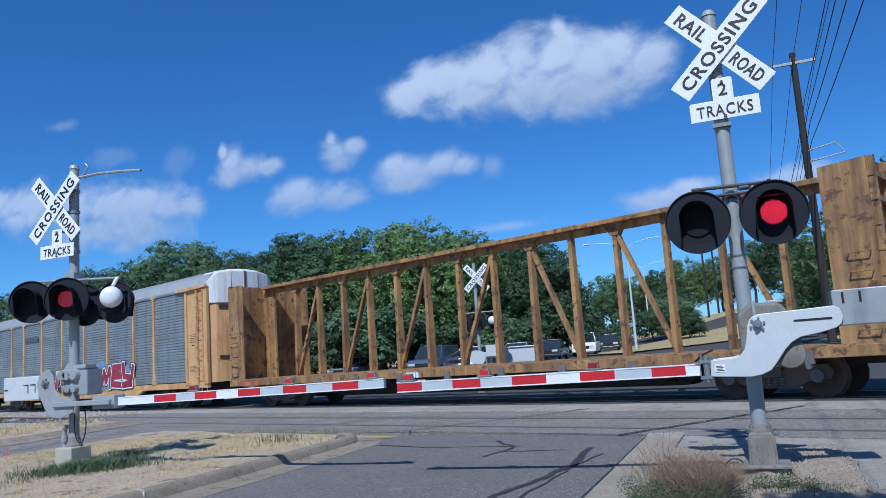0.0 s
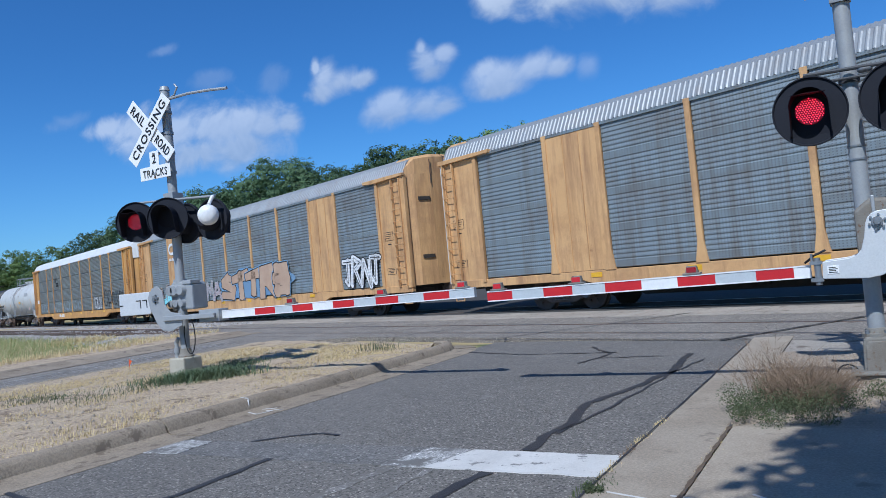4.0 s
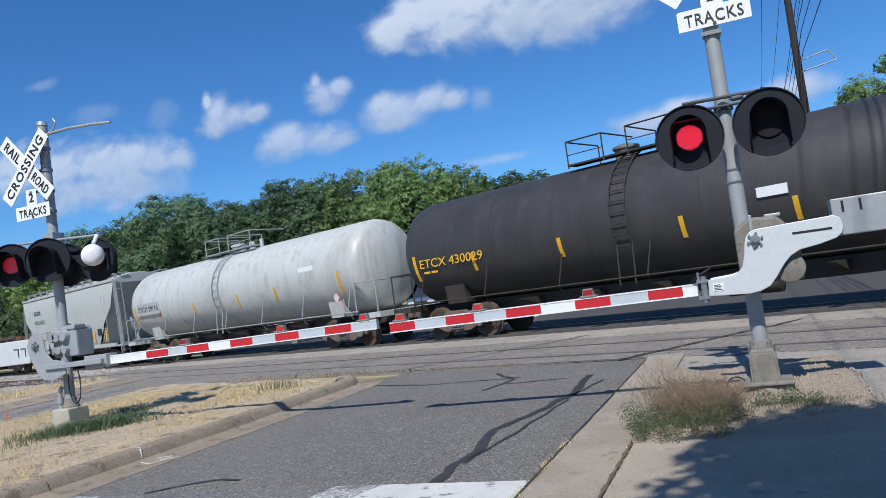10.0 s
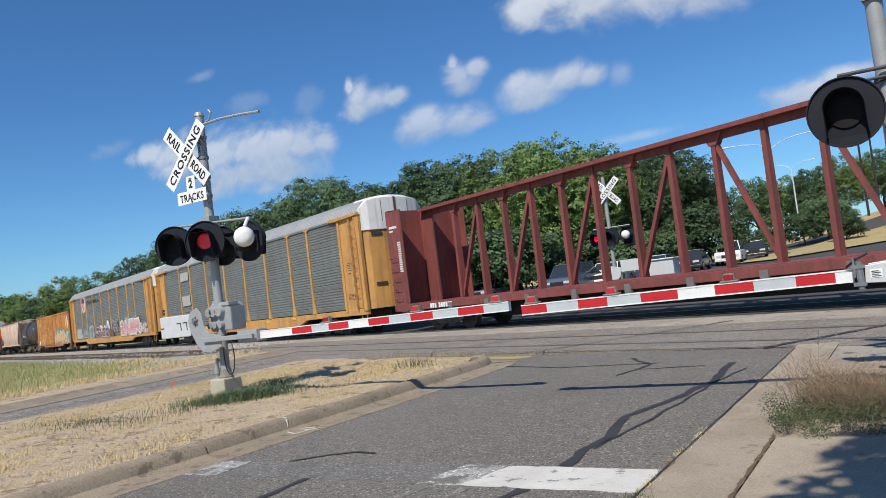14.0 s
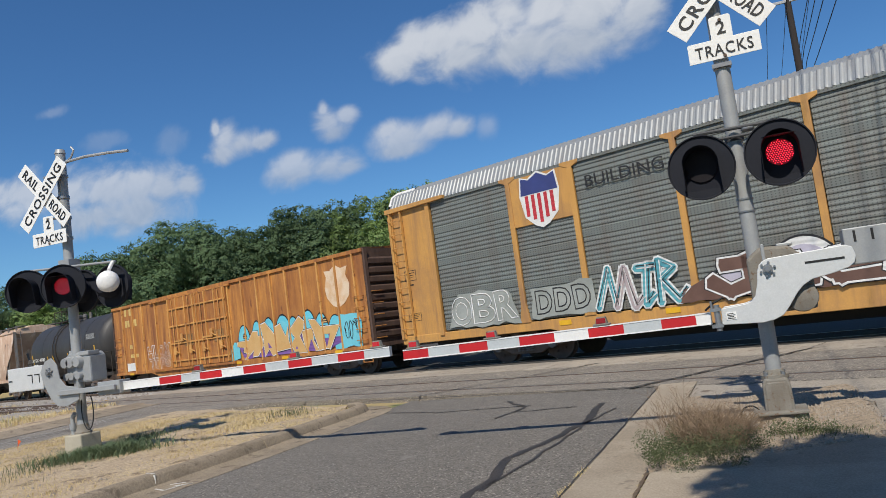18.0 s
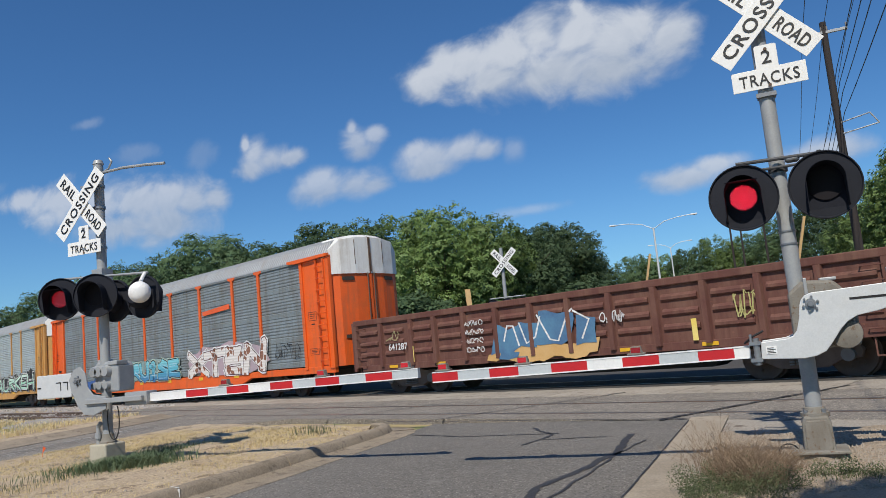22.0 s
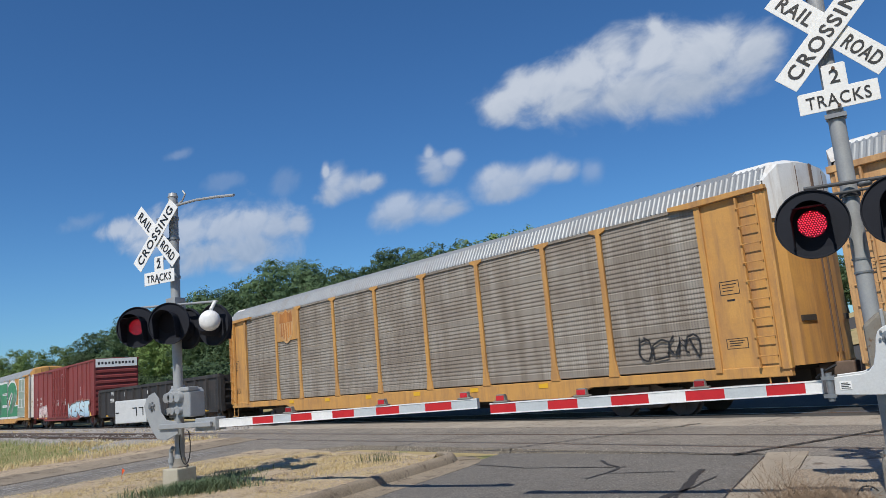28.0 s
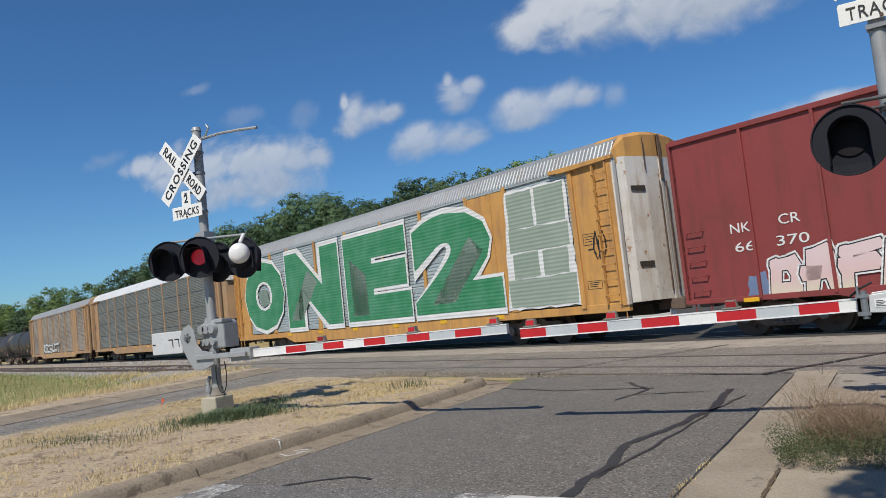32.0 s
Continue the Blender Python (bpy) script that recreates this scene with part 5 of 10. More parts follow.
BOXOCHRE = surf("boxcar_ochre_trim", (0.64, 0.34, 0.10), (0.48, 0.21, 0.05), 0.7, scale=1.6, fine=25, bump=0.12, wear=(0.20, 0.075, 0.03), wear_at=0.60, grime=(0.26, 0.10, 0.04), grime_at=0.5)
BOXORANGE = surf("boxcar_orange", (0.60, 0.27, 0.062), (0.38, 0.145, 0.034), 0.7, scale=0.9, fine=25, bump=0.12, streak=(1.4, 1, 0.45), wear=(0.20, 0.075, 0.03), wear_at=0.60, grime=(0.215, 0.075, 0.028), grime_at=0.42)
BEAMYELLOW = surf("beam_yellow", (0.46, 0.265, 0.09), (0.30, 0.16, 0.06), 0.65, scale=1.4, fine=25, bump=0.1, wear=(0.10, 0.05, 0.028), wear_at=0.55, grime=(0.12, 0.06, 0.033), grime_at=0.42)
STRIPE = surf("reflector_yellow", (0.75, 0.42, 0.02), rough=0.4, bump=0)
BLACKMARK = surf("marking_black", (0.02, 0.02, 0.022), rough=0.6, bump=0)
WHITEMARK = surf("marking_white", (0.75, 0.75, 0.73), rough=0.6, bump=0)
STEELGREY = surf("hardware_grey", (0.20, 0.19, 0.18), (0.14, 0.12, 0.11), 0.7, 0.3, scale=3, bump=0.1)


def make_truck(base):
    """A two-axle freight truck round its own centre: side frames, bolster, springs, wheelsets."""
    tr = new("truck")
    tr.parent = base
    for y in (-.98, .98):
        g = Geo()
        out = [(-1.15, .52), (-1.05, .66), (-.55, .66), (-.32, .78), (.32, .78), (.55, .66), (1.05, .66), (1.15, .52), (1.1, .36), (.75, .34), (.45, .20), (-.45, .20), (-.75, .34), (-1.1, .36)]
        g.prism(out, y - .07, y + .07, "y")
        part("side_frame", g, TRUCKSTEEL, tr, bevel=.02)
        sp = Geo()
        for dx in (-.2, -.07, .07, .2):
            for k in range(5):
                sp.tube((dx, y - .09 * (1 if y > 0 else -1) * -1, .27 + k * .055), (dx, y - .09 * (1 if y > 0 else -1) * -1, .30 + k * .055), .055, seg=8)
        tagged(part("spring_pack", sp, STEELGREY, tr), kind="stuff")
        bx = Geo()
        for dx in (-.88, .88):
            bx.tube((dx, y + (.06 if y > 0 else -.06), .43), (dx, y + (.17 if y > 0 else -.17), .43), .13, seg=12)
        part("bearing_cap", bx, STEELGREY, tr)
    part("bolster", Geo().box(-.22, .22, -1.15, 1.15, .42, .72), TRUCKSTEEL, tr, bevel=.02)
    return tr


def make_wheelset():
    g = Geo()
    for sg in (-1, 1):
        prof = [(sg * .66, .50), (sg * .69, .50), (sg * .70, .465), (sg * .80, .455), (sg * .80, .38), (sg * .77, .33), (sg * .76, .14), (sg * .82, .12), (sg * .82, .05)]
        if sg < 0:
            prof = prof[::-1]
        prof = [(-a, b) for a, b in prof[::-1]] if False else prof
        if sg > 0:
            prof = [(sg * .66, .12)] + prof
        else:
            prof = prof + [(sg * .66, .12)]
        g.lathe(prof, "y", 20)
    g.tube((0, -1.0, 0), (0, 1.0, 0), .075, seg=10)
    # cast openings on the plate so that the turning shows
    for a in range(6):
        for y in (-.81, .81):
            c, s = math.cos(a * 1.047) * .25, math.sin(a * 1.047) * .25
            g.box(c - .03, c + .03, y - .012, y + .012, s - .03, s + .03)
    return g.mesh("wheelset", WHEEL)


WHEELSET = make_wheelset()


def new_car(name, kl, kr, label, category, truck_in, mat_under=DARK, sill=True, deep=.30):
    """A car between two places on the train, with its trucks; its space has x along the train and z = 0 on the rails."""
    car = thing(name, Matrix(), label, category, "cars of the freight train")
    L = kr - kl
    for sx in (-1, 1):
        tr = make_truck(car)
        tr.location = (sx * (L / 2 - truck_in), 0, 0.02)
        for dx in (-.88, .88):
            ws = new("wheelset", WHEELSET)
            ws.parent = tr
            ws.location = (dx, 0, .43)
        cp = Geo()
        cp.box(sx * L / 2 - .35, sx * L / 2 + .35, -.12, .12, .72, .98)
        cp.box(sx * (L / 2 + .42) - .22, sx * (L / 2 + .42) + .22, -.17, .17, .70, 1.0)
        part("coupler", cp, TRUCKSTEEL, car, bevel=.03)
    if sill:
        # sill and bearers reach deep to block the camera's sight beneath the car
        part("centre_sill", Geo().prism([(-L / 2 + .2, .62), (-L / 2 + .2, 1.0), (L / 2 - .2, 1.0), (L / 2 - .2, .62), (L / 2 - truck_in - 1.6, .62), (L / 2 - truck_in - 2.2, deep), (-L / 2 + truck_in + 2.2, deep), (-L / 2 + truck_in + 1.6, .62)], -.35, .35, "y"), mat_under, car)
        for q in range(5):
            x = (q - 2) * (L - 2 * truck_in - 5.0) / 4
            part("crossbearer", Geo().prism([(-1.4, .92), (1.4, .92), (.4, deep + .08), (-.4, deep + .08)], x - .09, x + .09, "x"), mat_under, car)
        part("brake_reservoir", Geo().lathe([(-.6, .05), (-.55, .2), (.55, .2), (.6, .05)], "x", 14, (L * .12, -.75, .62)), mat_under, car)
    CARS.append((car, (kl + kr) / 2, L))
    return car, L


def arc_roof(g, x0, x1, half, z0, z1, rib, depth, caps=True):
    """A roof arched across the car, folded in ribs along it."""
    prof = [(-half, z0), (-half + .02, z0 + .06), (-half * .86, z0 + (z1 - z0) * .62), (-half * .6, z0 + (z1 - z0) * .9), (-half * .3, z1 - .02), (0, z1)]
    prof = prof + [(-y, z) for y, z in prof[-2::-1]]
    xs = []
    k = int((x1 - x0) / rib)
    for i in range(k):
        a = x0 + (x1 - x0) * i / k
        w = (x1 - x0) / k
        xs += [(a, 0), (a + w * .4, 0), (a + w * .6, depth), (a + w * .8, depth)]
    xs.append((x1, 0))
    prev = None
    for x, d in xs:
        row = [(x, y * (1 + d * .35), z + d) for y, z in prof]
        if prev:
            g.strip(prev, row)
        prev = row
    if caps:
        for x in (x0, x1):
            row = [(x, y, z) for y, z in prof]
            g.add(row, [tuple(range(len(row)))] if x == x1 else [tuple(range(len(row)))[::-1]])


PANEL_CACHE = {}


def screen_panel(w, z0, z1, mat, ribs, split=0):
    """A corrugated steel screen: flat lands with bands of rounded horizontal ribs."""
    key = (round(w, 2), round(z0, 2), round(z1, 2), mat.name, ribs, split)
    if key in PANEL_CACHE:
        return PANEL_CACHE[key]
    g = Geo()
    zs = [(z0, 0.0)]
    if split:
        hgt = (z1 - z0) / split
        for b in range(split):
            zb = z0 + b * hgt
            zs += [(zb + .015, .0), (zb + .03, .035)]
            k = 9
            for i in range(k):
                a = zb + .05 + (hgt - .1) * i / k
                d = (hgt - .1) / k
                zs += [(a, .03), (a + d * .5, .045), (a + d * .75, .03)]
            zs += [(zb + hgt - .03, .035), (zb + hgt - .015, 0.0)]
    else:
        bands = 4 if z1 > 4 else 3
        hgt = (z1 - z0) / bands
        for b in range(bands):
            zb = z0 + b * hgt
            zs += [(zb + .012, .016), (zb + hgt * .20, .018), (zb + hgt * .22, .0)]
            for i in range(6):
                a = zb + hgt * (.23 + .125 * i)
                zs += [(a + hgt * .006, 0.0), (a + hgt * .03, .015), (a + hgt * .06, .015), (a + hgt * .11, 0.002)]
            zs.append((zb + hgt - .012, 0.0))
    zs.append((z1, 0.0))
    A, B = [(-w / 2, -d, z) for z, d in zs], [(w / 2, -d, z) for z, d in zs]
    g.strip(A, B)
    me = g.mesh("side_panel", mat)
    PANEL_CACHE[key] = me
    return me


HALF = 1.55
BAYS = (0.0, 1.7, 4.5, 6.4, 9.05, 11.8, 14.5, 17.1, 19.75, 21.65, 24.35, 26.0)


def ladder(g, x, y, z0, z1, w, out, n, axis="x"):
    """Rungs between two stiles on a face; out: how far it stands off."""
    for i in range(n):
        z = z0 + (z1 - z0) * (i + .5) / n
        if axis == "x":
            g.path([(x, y, z), (x, y - out, z), (x + w, y - out, z), (x + w, y, z)], .013, 5)
        else:
            g.path([(x, y, z), (x + out, y, z), (x + out, y + w, z), (x, y + w, z)], .013, 5)


def grab_irons(car, mat, x, y, z0, z1, w, out, n, axis="x"):
    """Single bent rungs bolted to a face, each a part of its own."""
    for i in range(n):
        z = z0 + (z1 - z0) * (i + .5) / n
        g = Geo()
        ladder(g, x, y, z, z, w, out, 1, axis)
        part("grab_iron", g, mat, car)


def autorack(kl, kr, label, paint, screen, roof, solid_bays=(), cap=None, split=0, roof_z=5.42, plate_bay=None, eave=4.68, clean=False, door=None):
    car, L = new_car("autorack", kl, kr, label, "rail car", 4.0)
    f = L / 26.0
    X = [b * f - L / 2 for b in BAYS]
    sill_z0, sill_z1 = .80, 1.04
    part("side_sill", Geo().prism([(-L / 2, .80), (-L / 2, 1.03), (L / 2, 1.03), (L / 2, .80), (L / 2 - 5.2, .80), (L / 2 - 6.0, .56), (-L / 2 + 6.0, .56), (-L / 2 + 5.2, .80)], -HALF - .02, -HALF + .12, "y"), paint, car, bevel=.015)
    part("side_sill", Geo().box(-L / 2, L / 2, HALF - .1, HALF, .78, 1.03), paint, car)
    part("deck", Geo().box(-L / 2 + .1, L / 2 - .1, -HALF + .13, HALF - .11, .9, 1.0), DARK, car)
    part("far_side", Geo().box(-L / 2 + .2, L / 2 - .2, HALF - .08, HALF - .02, 1.0, eave), screen, car)
    part("upper_deck", Geo().box(-L / 2 + .5, L / 2 - .5, -HALF + .15, HALF - .1, 2.75, 2.83), DARK, car)
    for i in range(1, 10):
        x0, x1 = X[i] + .09, X[i + 1] - .09 if i < 9 else X[10] + .06
        if i == 1:
            x0 = X[1] + .03
        if i in solid_bays:
            g = Geo().box(x0 - .05, x1 + .05, -HALF - .015, -HALF + .03, 1.04, eave)
            for q in (.33, .66):
                xx = x0 + (x1 - x0) * q
                g.box(xx - .012, xx + .012, -HALF - .03, -HALF, 1.1, eave - .06)
            part("solid_panel", g, paint, car)
        else:
            zt = eave - .03
            zb = 1.06
            if plate_bay == i:
                zt = 3.45
                part("logo_plate", Geo().box(x0 - .02, x1 + .02, -HALF - .03, -HALF + .02, 3.42, eave - .02), paint, car, bevel=.01)
            part("side_panel", screen_panel(x1 - x0, zb, zt, screen, 8 if zt > 4 else 5, split), None, car, at=Matrix.Translation(((x0 + x1) / 2, -HALF + .02, 0)))
    for i in range(2, 10):
        if i in solid_bays and i - 1 in solid_bays:
            continue
        x = X[i]
        g = Geo()
        g.prism([(x - .075, 1.5), (x - .16, 1.02), (x + .16, 1.02), (x + .075, 1.5), (x + .07, eave - .10), (x + (.26 if not clean else .08), eave - .02), (x + (.26 if not clean else .08), eave + .05), (x - (.26 if not clean else .08), eave + .05), (x - (.26 if not clean else .08), eave - .02), (x - .07, eave - .10)], -HALF - .043, -HALF + .03, "y")
        part("side_post", g, paint, car, bevel=.008)
    # solid end bays with ladders and corner posts
    for sx, xa, xb in ((-1, X[0], X[1]), (1, X[10], X[11])):
        g = Geo()
        g.box(xa + .05, xb - .05, -HALF, -HALF + .05, 1.0, eave)
        g.box(xa + .02, xa + .17, -HALF - .06, -HALF + .05, .95, eave)
        g.box(xb - .17, xb - .02, -HALF - .06, -HALF + .05, .95, eave)
        part("end_panel", g, paint, car, bevel=.01)
        xe = (xb - .62) if sx > 0 else xa + .12
        lad = Geo()
        lad.box(xe - .02, xe + .02, -HALF - .11, -HALF - .03, 1.0, eave - .05)
        lad.box(xe + .42, xe + .46, -HALF - .11, -HALF - .03, 1.0, eave - .05)
        ladder(lad, xe, -HALF - .05, 1.05, eave - .1, .44, .09, 9)
        part("ladder", lad, paint, car)
        hd = Geo()
        hd.prism([(xa - .05, eave - .04), (xb + .6 if sx < 0 else xb + .05, eave - .0), (xb + .6 if sx < 0 else xb + .05, eave + .10), (xa - .05 if sx < 0 else xa - .6, eave + .10), (xa - .05 if sx < 0 else xa - .6, eave)], -HALF - .12, -HALF + .02, "y")
        part("header_rail", hd, paint, car, bevel=.01)
        lab = Geo()
        xm = (xa + xb) / 2 - .25
        for z, w, h in ((2.75, .46, .30), (1.55, .50, .22)):
            q = [(xm - w / 2, z - h / 2), (xm + w / 2, z - h / 2), (xm + w / 2, z + h / 2), (xm - w / 2, z + h / 2)]
            inner = [(xm + (u - xm) * .93, z + (v - z) * .9) for u, v in q]
            lab.add([(u, -HALF - .004, v) for u, v in q + inner], [(i, (i + 1) % 4, 4 + (i + 1) % 4, 4 + i) for i in range(4)])
            for r in range(3):
                lab.box(xm - w * .36, xm + w * (.36 - .1 * r), -HALF - .004, -HALF, z + h * (.22 - .22 * r), z + h * (.22 - .22 * r) + .016)
        lab.box(xm - .09, xm + .09, -HALF - .004, -HALF, 2.46, 2.50)
        part("stencil_panel", lab, BLACKMARK, car)
        # end doors, bowed, in two leaves
        xe = sx * L / 2
        for sy in (-1, 1):
            d = Geo()
            pts = [(xe - sx * .1, sy * (HALF - .03)), (xe + sx * .12, sy * 1.2), (xe + sx * .26, sy * .6), (xe + sx * .3, sy * .02)]
            lowr, uppr = [(x, y, 1.0) for x, y in pts], [(x, y, eave + .05) for x, y in pts]
            if sx * sy < 0:
                d.strip(lowr, uppr)
            else:
                d.strip(uppr, lowr)
            d.bar((pts[3][0], pts[3][1], 1.0), (pts[3][0], pts[3][1], eave), .05, .05)
            leaf = part("end_door", d, door or paint, car)
            pa, pb = Vector((*pts[1], 0)), Vector((*pts[2], 0))
            for z in (1.95, 3.9):
                q0, q1 = pa.lerp(pb, .15), pa.lerp(pb, .85)
                part("door_slot", Geo().bar((q0.x + sx * .015, q0.y, z), (q1.x + sx * .015, q1.y, z), .05, .12), DARK, leaf, "dark slot in the end door")
            part("lock_rod", Geo().bar((pts[3][0] + sx * .04, sy * .14, 1.2), (pts[3][0] + sx * .04, sy * .14, eave - .6), .03, .03), RAILRUST, leaf, "rusty lock rod")
            cz = Geo()
            top = [(xe - sx * .1, sy * (HALF - .05)), (xe + sx * .1, sy * 1.15), (xe + sx * .22, sy * .6), (xe + sx * .25, sy * .02)]
            hi = [(x - sx * .14, y * .96, z) for (x, y), z in zip(top, (eave + .24, roof_z - .10, roof_z - .01, roof_z + .02))]
            back = [(x - sx * .75, y, z) for x, y, z in hi]
            lo = [(x + sx * (.085 if cap is None else .03), y * (1.012 if cap is None else 1.0), eave + (-.12 if cap else -.62)) for x, y in top]
            mid = [(x, y, z) for (x, y), z in zip([(x + sx * (.085 if cap is None else .03), y * (1.012 if cap is None else 1.0)) for x, y in top], (eave + .2, roof_z - .2, roof_z - .12, roof_z - .10))]
            for a, b in ((lo, mid), (mid, hi), (hi, back)):
                if sx * sy < 0:
                    cz.strip(a, b)
                else:
                    cz.strip(b, a)
            lid = part("end_cap", cz, cap or CARWHITE, car, "white cap over the end doors")
            part("cap_seam", Geo().bar((xe + sx * .345, sy * .03, eave - .55), (xe + sx * .345, sy * .03, roof_z - .1), .03, .03).bar((xe + sx * .30, sy * .62, eave - .3), (xe + sx * .30, sy * .62, roof_z - .2), .02, .02), RAILRUST, lid, "dark seam of the end cap")
        pst = Geo()
        pst.box(xe - .08 - (0.05 if sx > 0 else -.05), xe + .08 - (0.05 if sx > 0 else -.05), -HALF - .05, -HALF + .1, .95, eave + .05)
        part("corner_post", pst, door or paint, car, bevel=.02)
        st = Geo()
        st.path([(xe - sx * .5, -HALF + .02, .8), (xe - sx * .5, -HALF + .02, .42), (xe - sx * .12, -HALF + .02, .42), (xe - sx * .12, -HALF + .02, .8)], .018, 6)
        part("sill_step", st, paint, car)
    rf = Geo()
    arc_roof(rf, -L / 2 + .05, L / 2 - .05, HALF, eave + .04, roof_z, .30 if roof is ROOFWHITE else .135, .02 if roof is ROOFWHITE else .017)
    part("roof", rf, roof, car, "ribbed sheet-metal roof")
    gut = Geo().box(-L / 2, L / 2, -HALF - .03, -HALF + .04, eave - .03, eave + .04)
    part("eave_rail", gut, screen, car)
    sg = Geo()
    for k in range(6):
        sx = -L / 2 + 5.5 + k * 2.8
        sg.box(sx, sx + .34, -HALF - .032, -HALF - .02, .86, .98)
    part("sill_reflector", sg, STRIPE, car, "small yellow reflector plates")
    return car, L, X


def tank(kl, kr, label, mat, r, zc, stripe=STRIPE, ladder_at=0.0, dark=False, rail=GALV, platform=True):
    L0 = kr - kl
    car, L = new_car("tank_car", kl - .55, kr + .55, label, "rail car", 2.2, sill=True, deep=.60)
    h = L0 / 2
    prof = [(-h, .15), (-h + .02, .45), (-h + .10, .85), (-h + .25, r * .86), (-h + .42, r * .965), (-h + .62, r)]
    prof += [(q, r) for q in (-h * .5, -h * .25 - .01, -h * .25 + .01, 0, h * .25 - .01, h * .25 + .01, h * .5)]
    prof += [(-a, b) for a, b in prof[5::-1]]
    part("tank_shell", Geo().lathe(prof, "x", 40, (0, 0, zc)), mat, car)
    bands = Geo()
    for q in (-h * .55, -h * .18, h * .18, h * .55):
        bands.lathe([(q - .03, r + .001), (q - .03, r + .008), (q + .03, r + .008), (q + .03, r + .001)], "x", 40, (0, 0, zc))
    part("weld_band", bands, mat, car)
    for sx in (-1, 1):
        g = Geo()
        g.prism([(-1.05, 1.0), (1.05, 1.0), (1.2, zc - .55), (1.0, zc - .95), (-1.0, zc - .95), (-1.2, zc - .55)], sx * (h - 1.8) - .35, sx * (h - 1.8) + .35, "x")
        part("saddle", g, mat if not dark else DARK, car)
        e = Geo()
        e.box(sx * (L / 2 - .75), sx * (L / 2 - .05), -1.35, 1.35, .88, 1.04) if sx > 0 else e.box(-L / 2 + .05, -L / 2 + .75, -1.35, 1.35, .88, 1.04)
        part("end_platform", e, mat if not dark else DARK, car)
        hr = Geo()
        xa = sx * (L / 2 - .12)
        hr.path([(xa, -1.35, 1.0), (xa, -1.35, 2.0), (xa - sx * .9, -1.42, 2.0)], .022)
        hr.path([(xa, -1.35, 2.0), (xa, 1.35, 2.0), (xa, 1.35, 1.0)], .022)
        hr.path([(xa - sx * .9, -1.42, 2.0), (xa - sx * .9, -1.42, 1.0)], .022)
        part("end_handrail", hr, rail, car)
    wk = Geo()
    wk.path([(-h + .3, -1.5, 1.12), (h - .3, -1.5, 1.12)], .022)
    for k in range(7):
        x = -h + .8 + k * (2 * h - 1.6) / 6
        wk.path([(x, -1.5, 1.12), (x + .14, -r * .93, zc - .62)], .018)
        wk.path([(x, -1.5, 1.12), (x, -1.3, .9)], .016)
    part("side_rail", wk, rail, car)
    part("bottom_outlet", Geo().lathe([(.55, .28), (.75, .28), (.9, .2), (zc - r + .05, .3)], "z", 12), DARK, car)
    lx = ladder_at
    ld = Geo()
    for q in (-.2, .2):
        pts = [(lx + q, -math.sin(a) * (r + .06), zc + math.cos(a) * (r + .06)) for a in (.25, .5, .8, 1.1, 1.4, 1.7, 2.0)]
        ld.path(pts + [(lx + q, -1.5, .95)], .02, 6)
    for k in range(11):
        a = .35 + k * .165
        ld.tube((lx - .2, -math.sin(a) * (r + .06), zc + math.cos(a) * (r + .06)), (lx + .2, -math.sin(a) * (r + .06), zc + math.cos(a) * (r + .06)), .013, seg=5)
    part("ladder", ld, rail, car)
    if mat is TANKWHITE:
        stain = surf("rust_streak", (0.36, 0.27, 0.20), (0.46, 0.40, 0.34), 0.8, scale=2.5, fine=30, bump=0.1, amount=.6)
        for q, w0, w1, reach in ((-.42, .10, .04, 1.55), (-.28, .05, .02, 1.2), (.34, .12, .05, 1.6), (.5, .05, .02, 1.1)):
            A, B = [], []
            for i in range(9):
                a = .22 + reach * i / 9
                w = w0 + (w1 - w0) * i / 8
                A.append((lx + q - w, -math.sin(a) * (r + .004), zc + math.cos(a) * (r + .004)))
                B.append((lx + q + w * (.6 + .4 * (i % 2)), -math.sin(a) * (r + .004), zc + math.cos(a) * (r + .004)))
            part("rust_streak", Geo().strip(A, B, True), stain, car, "brown rust run down the shell")
        spots, rnd_s = Geo(), random.Random(int(abs(kl)))
        for i in range(70):
            sx_, a, w = rnd_s.gauss(lx + 1.0, 2.2), rnd_s.uniform(.35, 1.35), rnd_s.uniform(.012, .04)
            sx_ = max(-h + .9, min(h - .9, sx_))
            for q0, q1, ww in ((0, w * 1.4, w), (w * 1.4, w * rnd_s.uniform(2, 7), w * .35)):
                spots.add([(sx_ + u * ww, -math.sin(a + v / r) * (r + .005), zc + math.cos(a + v / r) * (r + .005)) for u, v in ((-1, q0), (1, q0), (.7, q1), (-.7, q1))], [(3, 2, 1, 0)])
        speckle = part("rust_spot", spots, surf("rust_dark", (0.12, 0.06, 0.04), (0.20, 0.11, 0.07), 0.85, scale=4, bump=0.1), car, "small rust spots and drips on the shell")
        speckle["kind"] = "stuff"
    if platform:
        pf = Geo()
        pf.box(lx - 1.6, lx + 1.6, -.75, -.35, zc + r + .02, zc + r + .06)
        pf.box(lx - 1.6, lx + 1.6, .35, .75, zc + r + .02, zc + r + .06)
        part("platform", pf, rail, car)
        hr = Geo()
        z0, z1 = zc + r - .05, zc + r + .62
        for xa, xb in ((lx - 1.55, lx - .55), (lx + .1, lx + 1.6)):
            for y in (-.78,):
                hr.path([(xa, y, z0), (xa, y, z1), (xb, y, z1), (xb, y, z0)], .02)
                hr.tube((xa, y, (z0 + z1) / 2), (xb, y, (z0 + z1) / 2), .012, seg=5)
            hr.path([(xa, -.78, z1), (xa, .78, z1), (xa, .78, z0)], .02)
            hr.path([(xb, -.78, z1), (xb, .78, z1)], .02)
        part("platform_railing", hr, rail, car)
    mw = Geo()
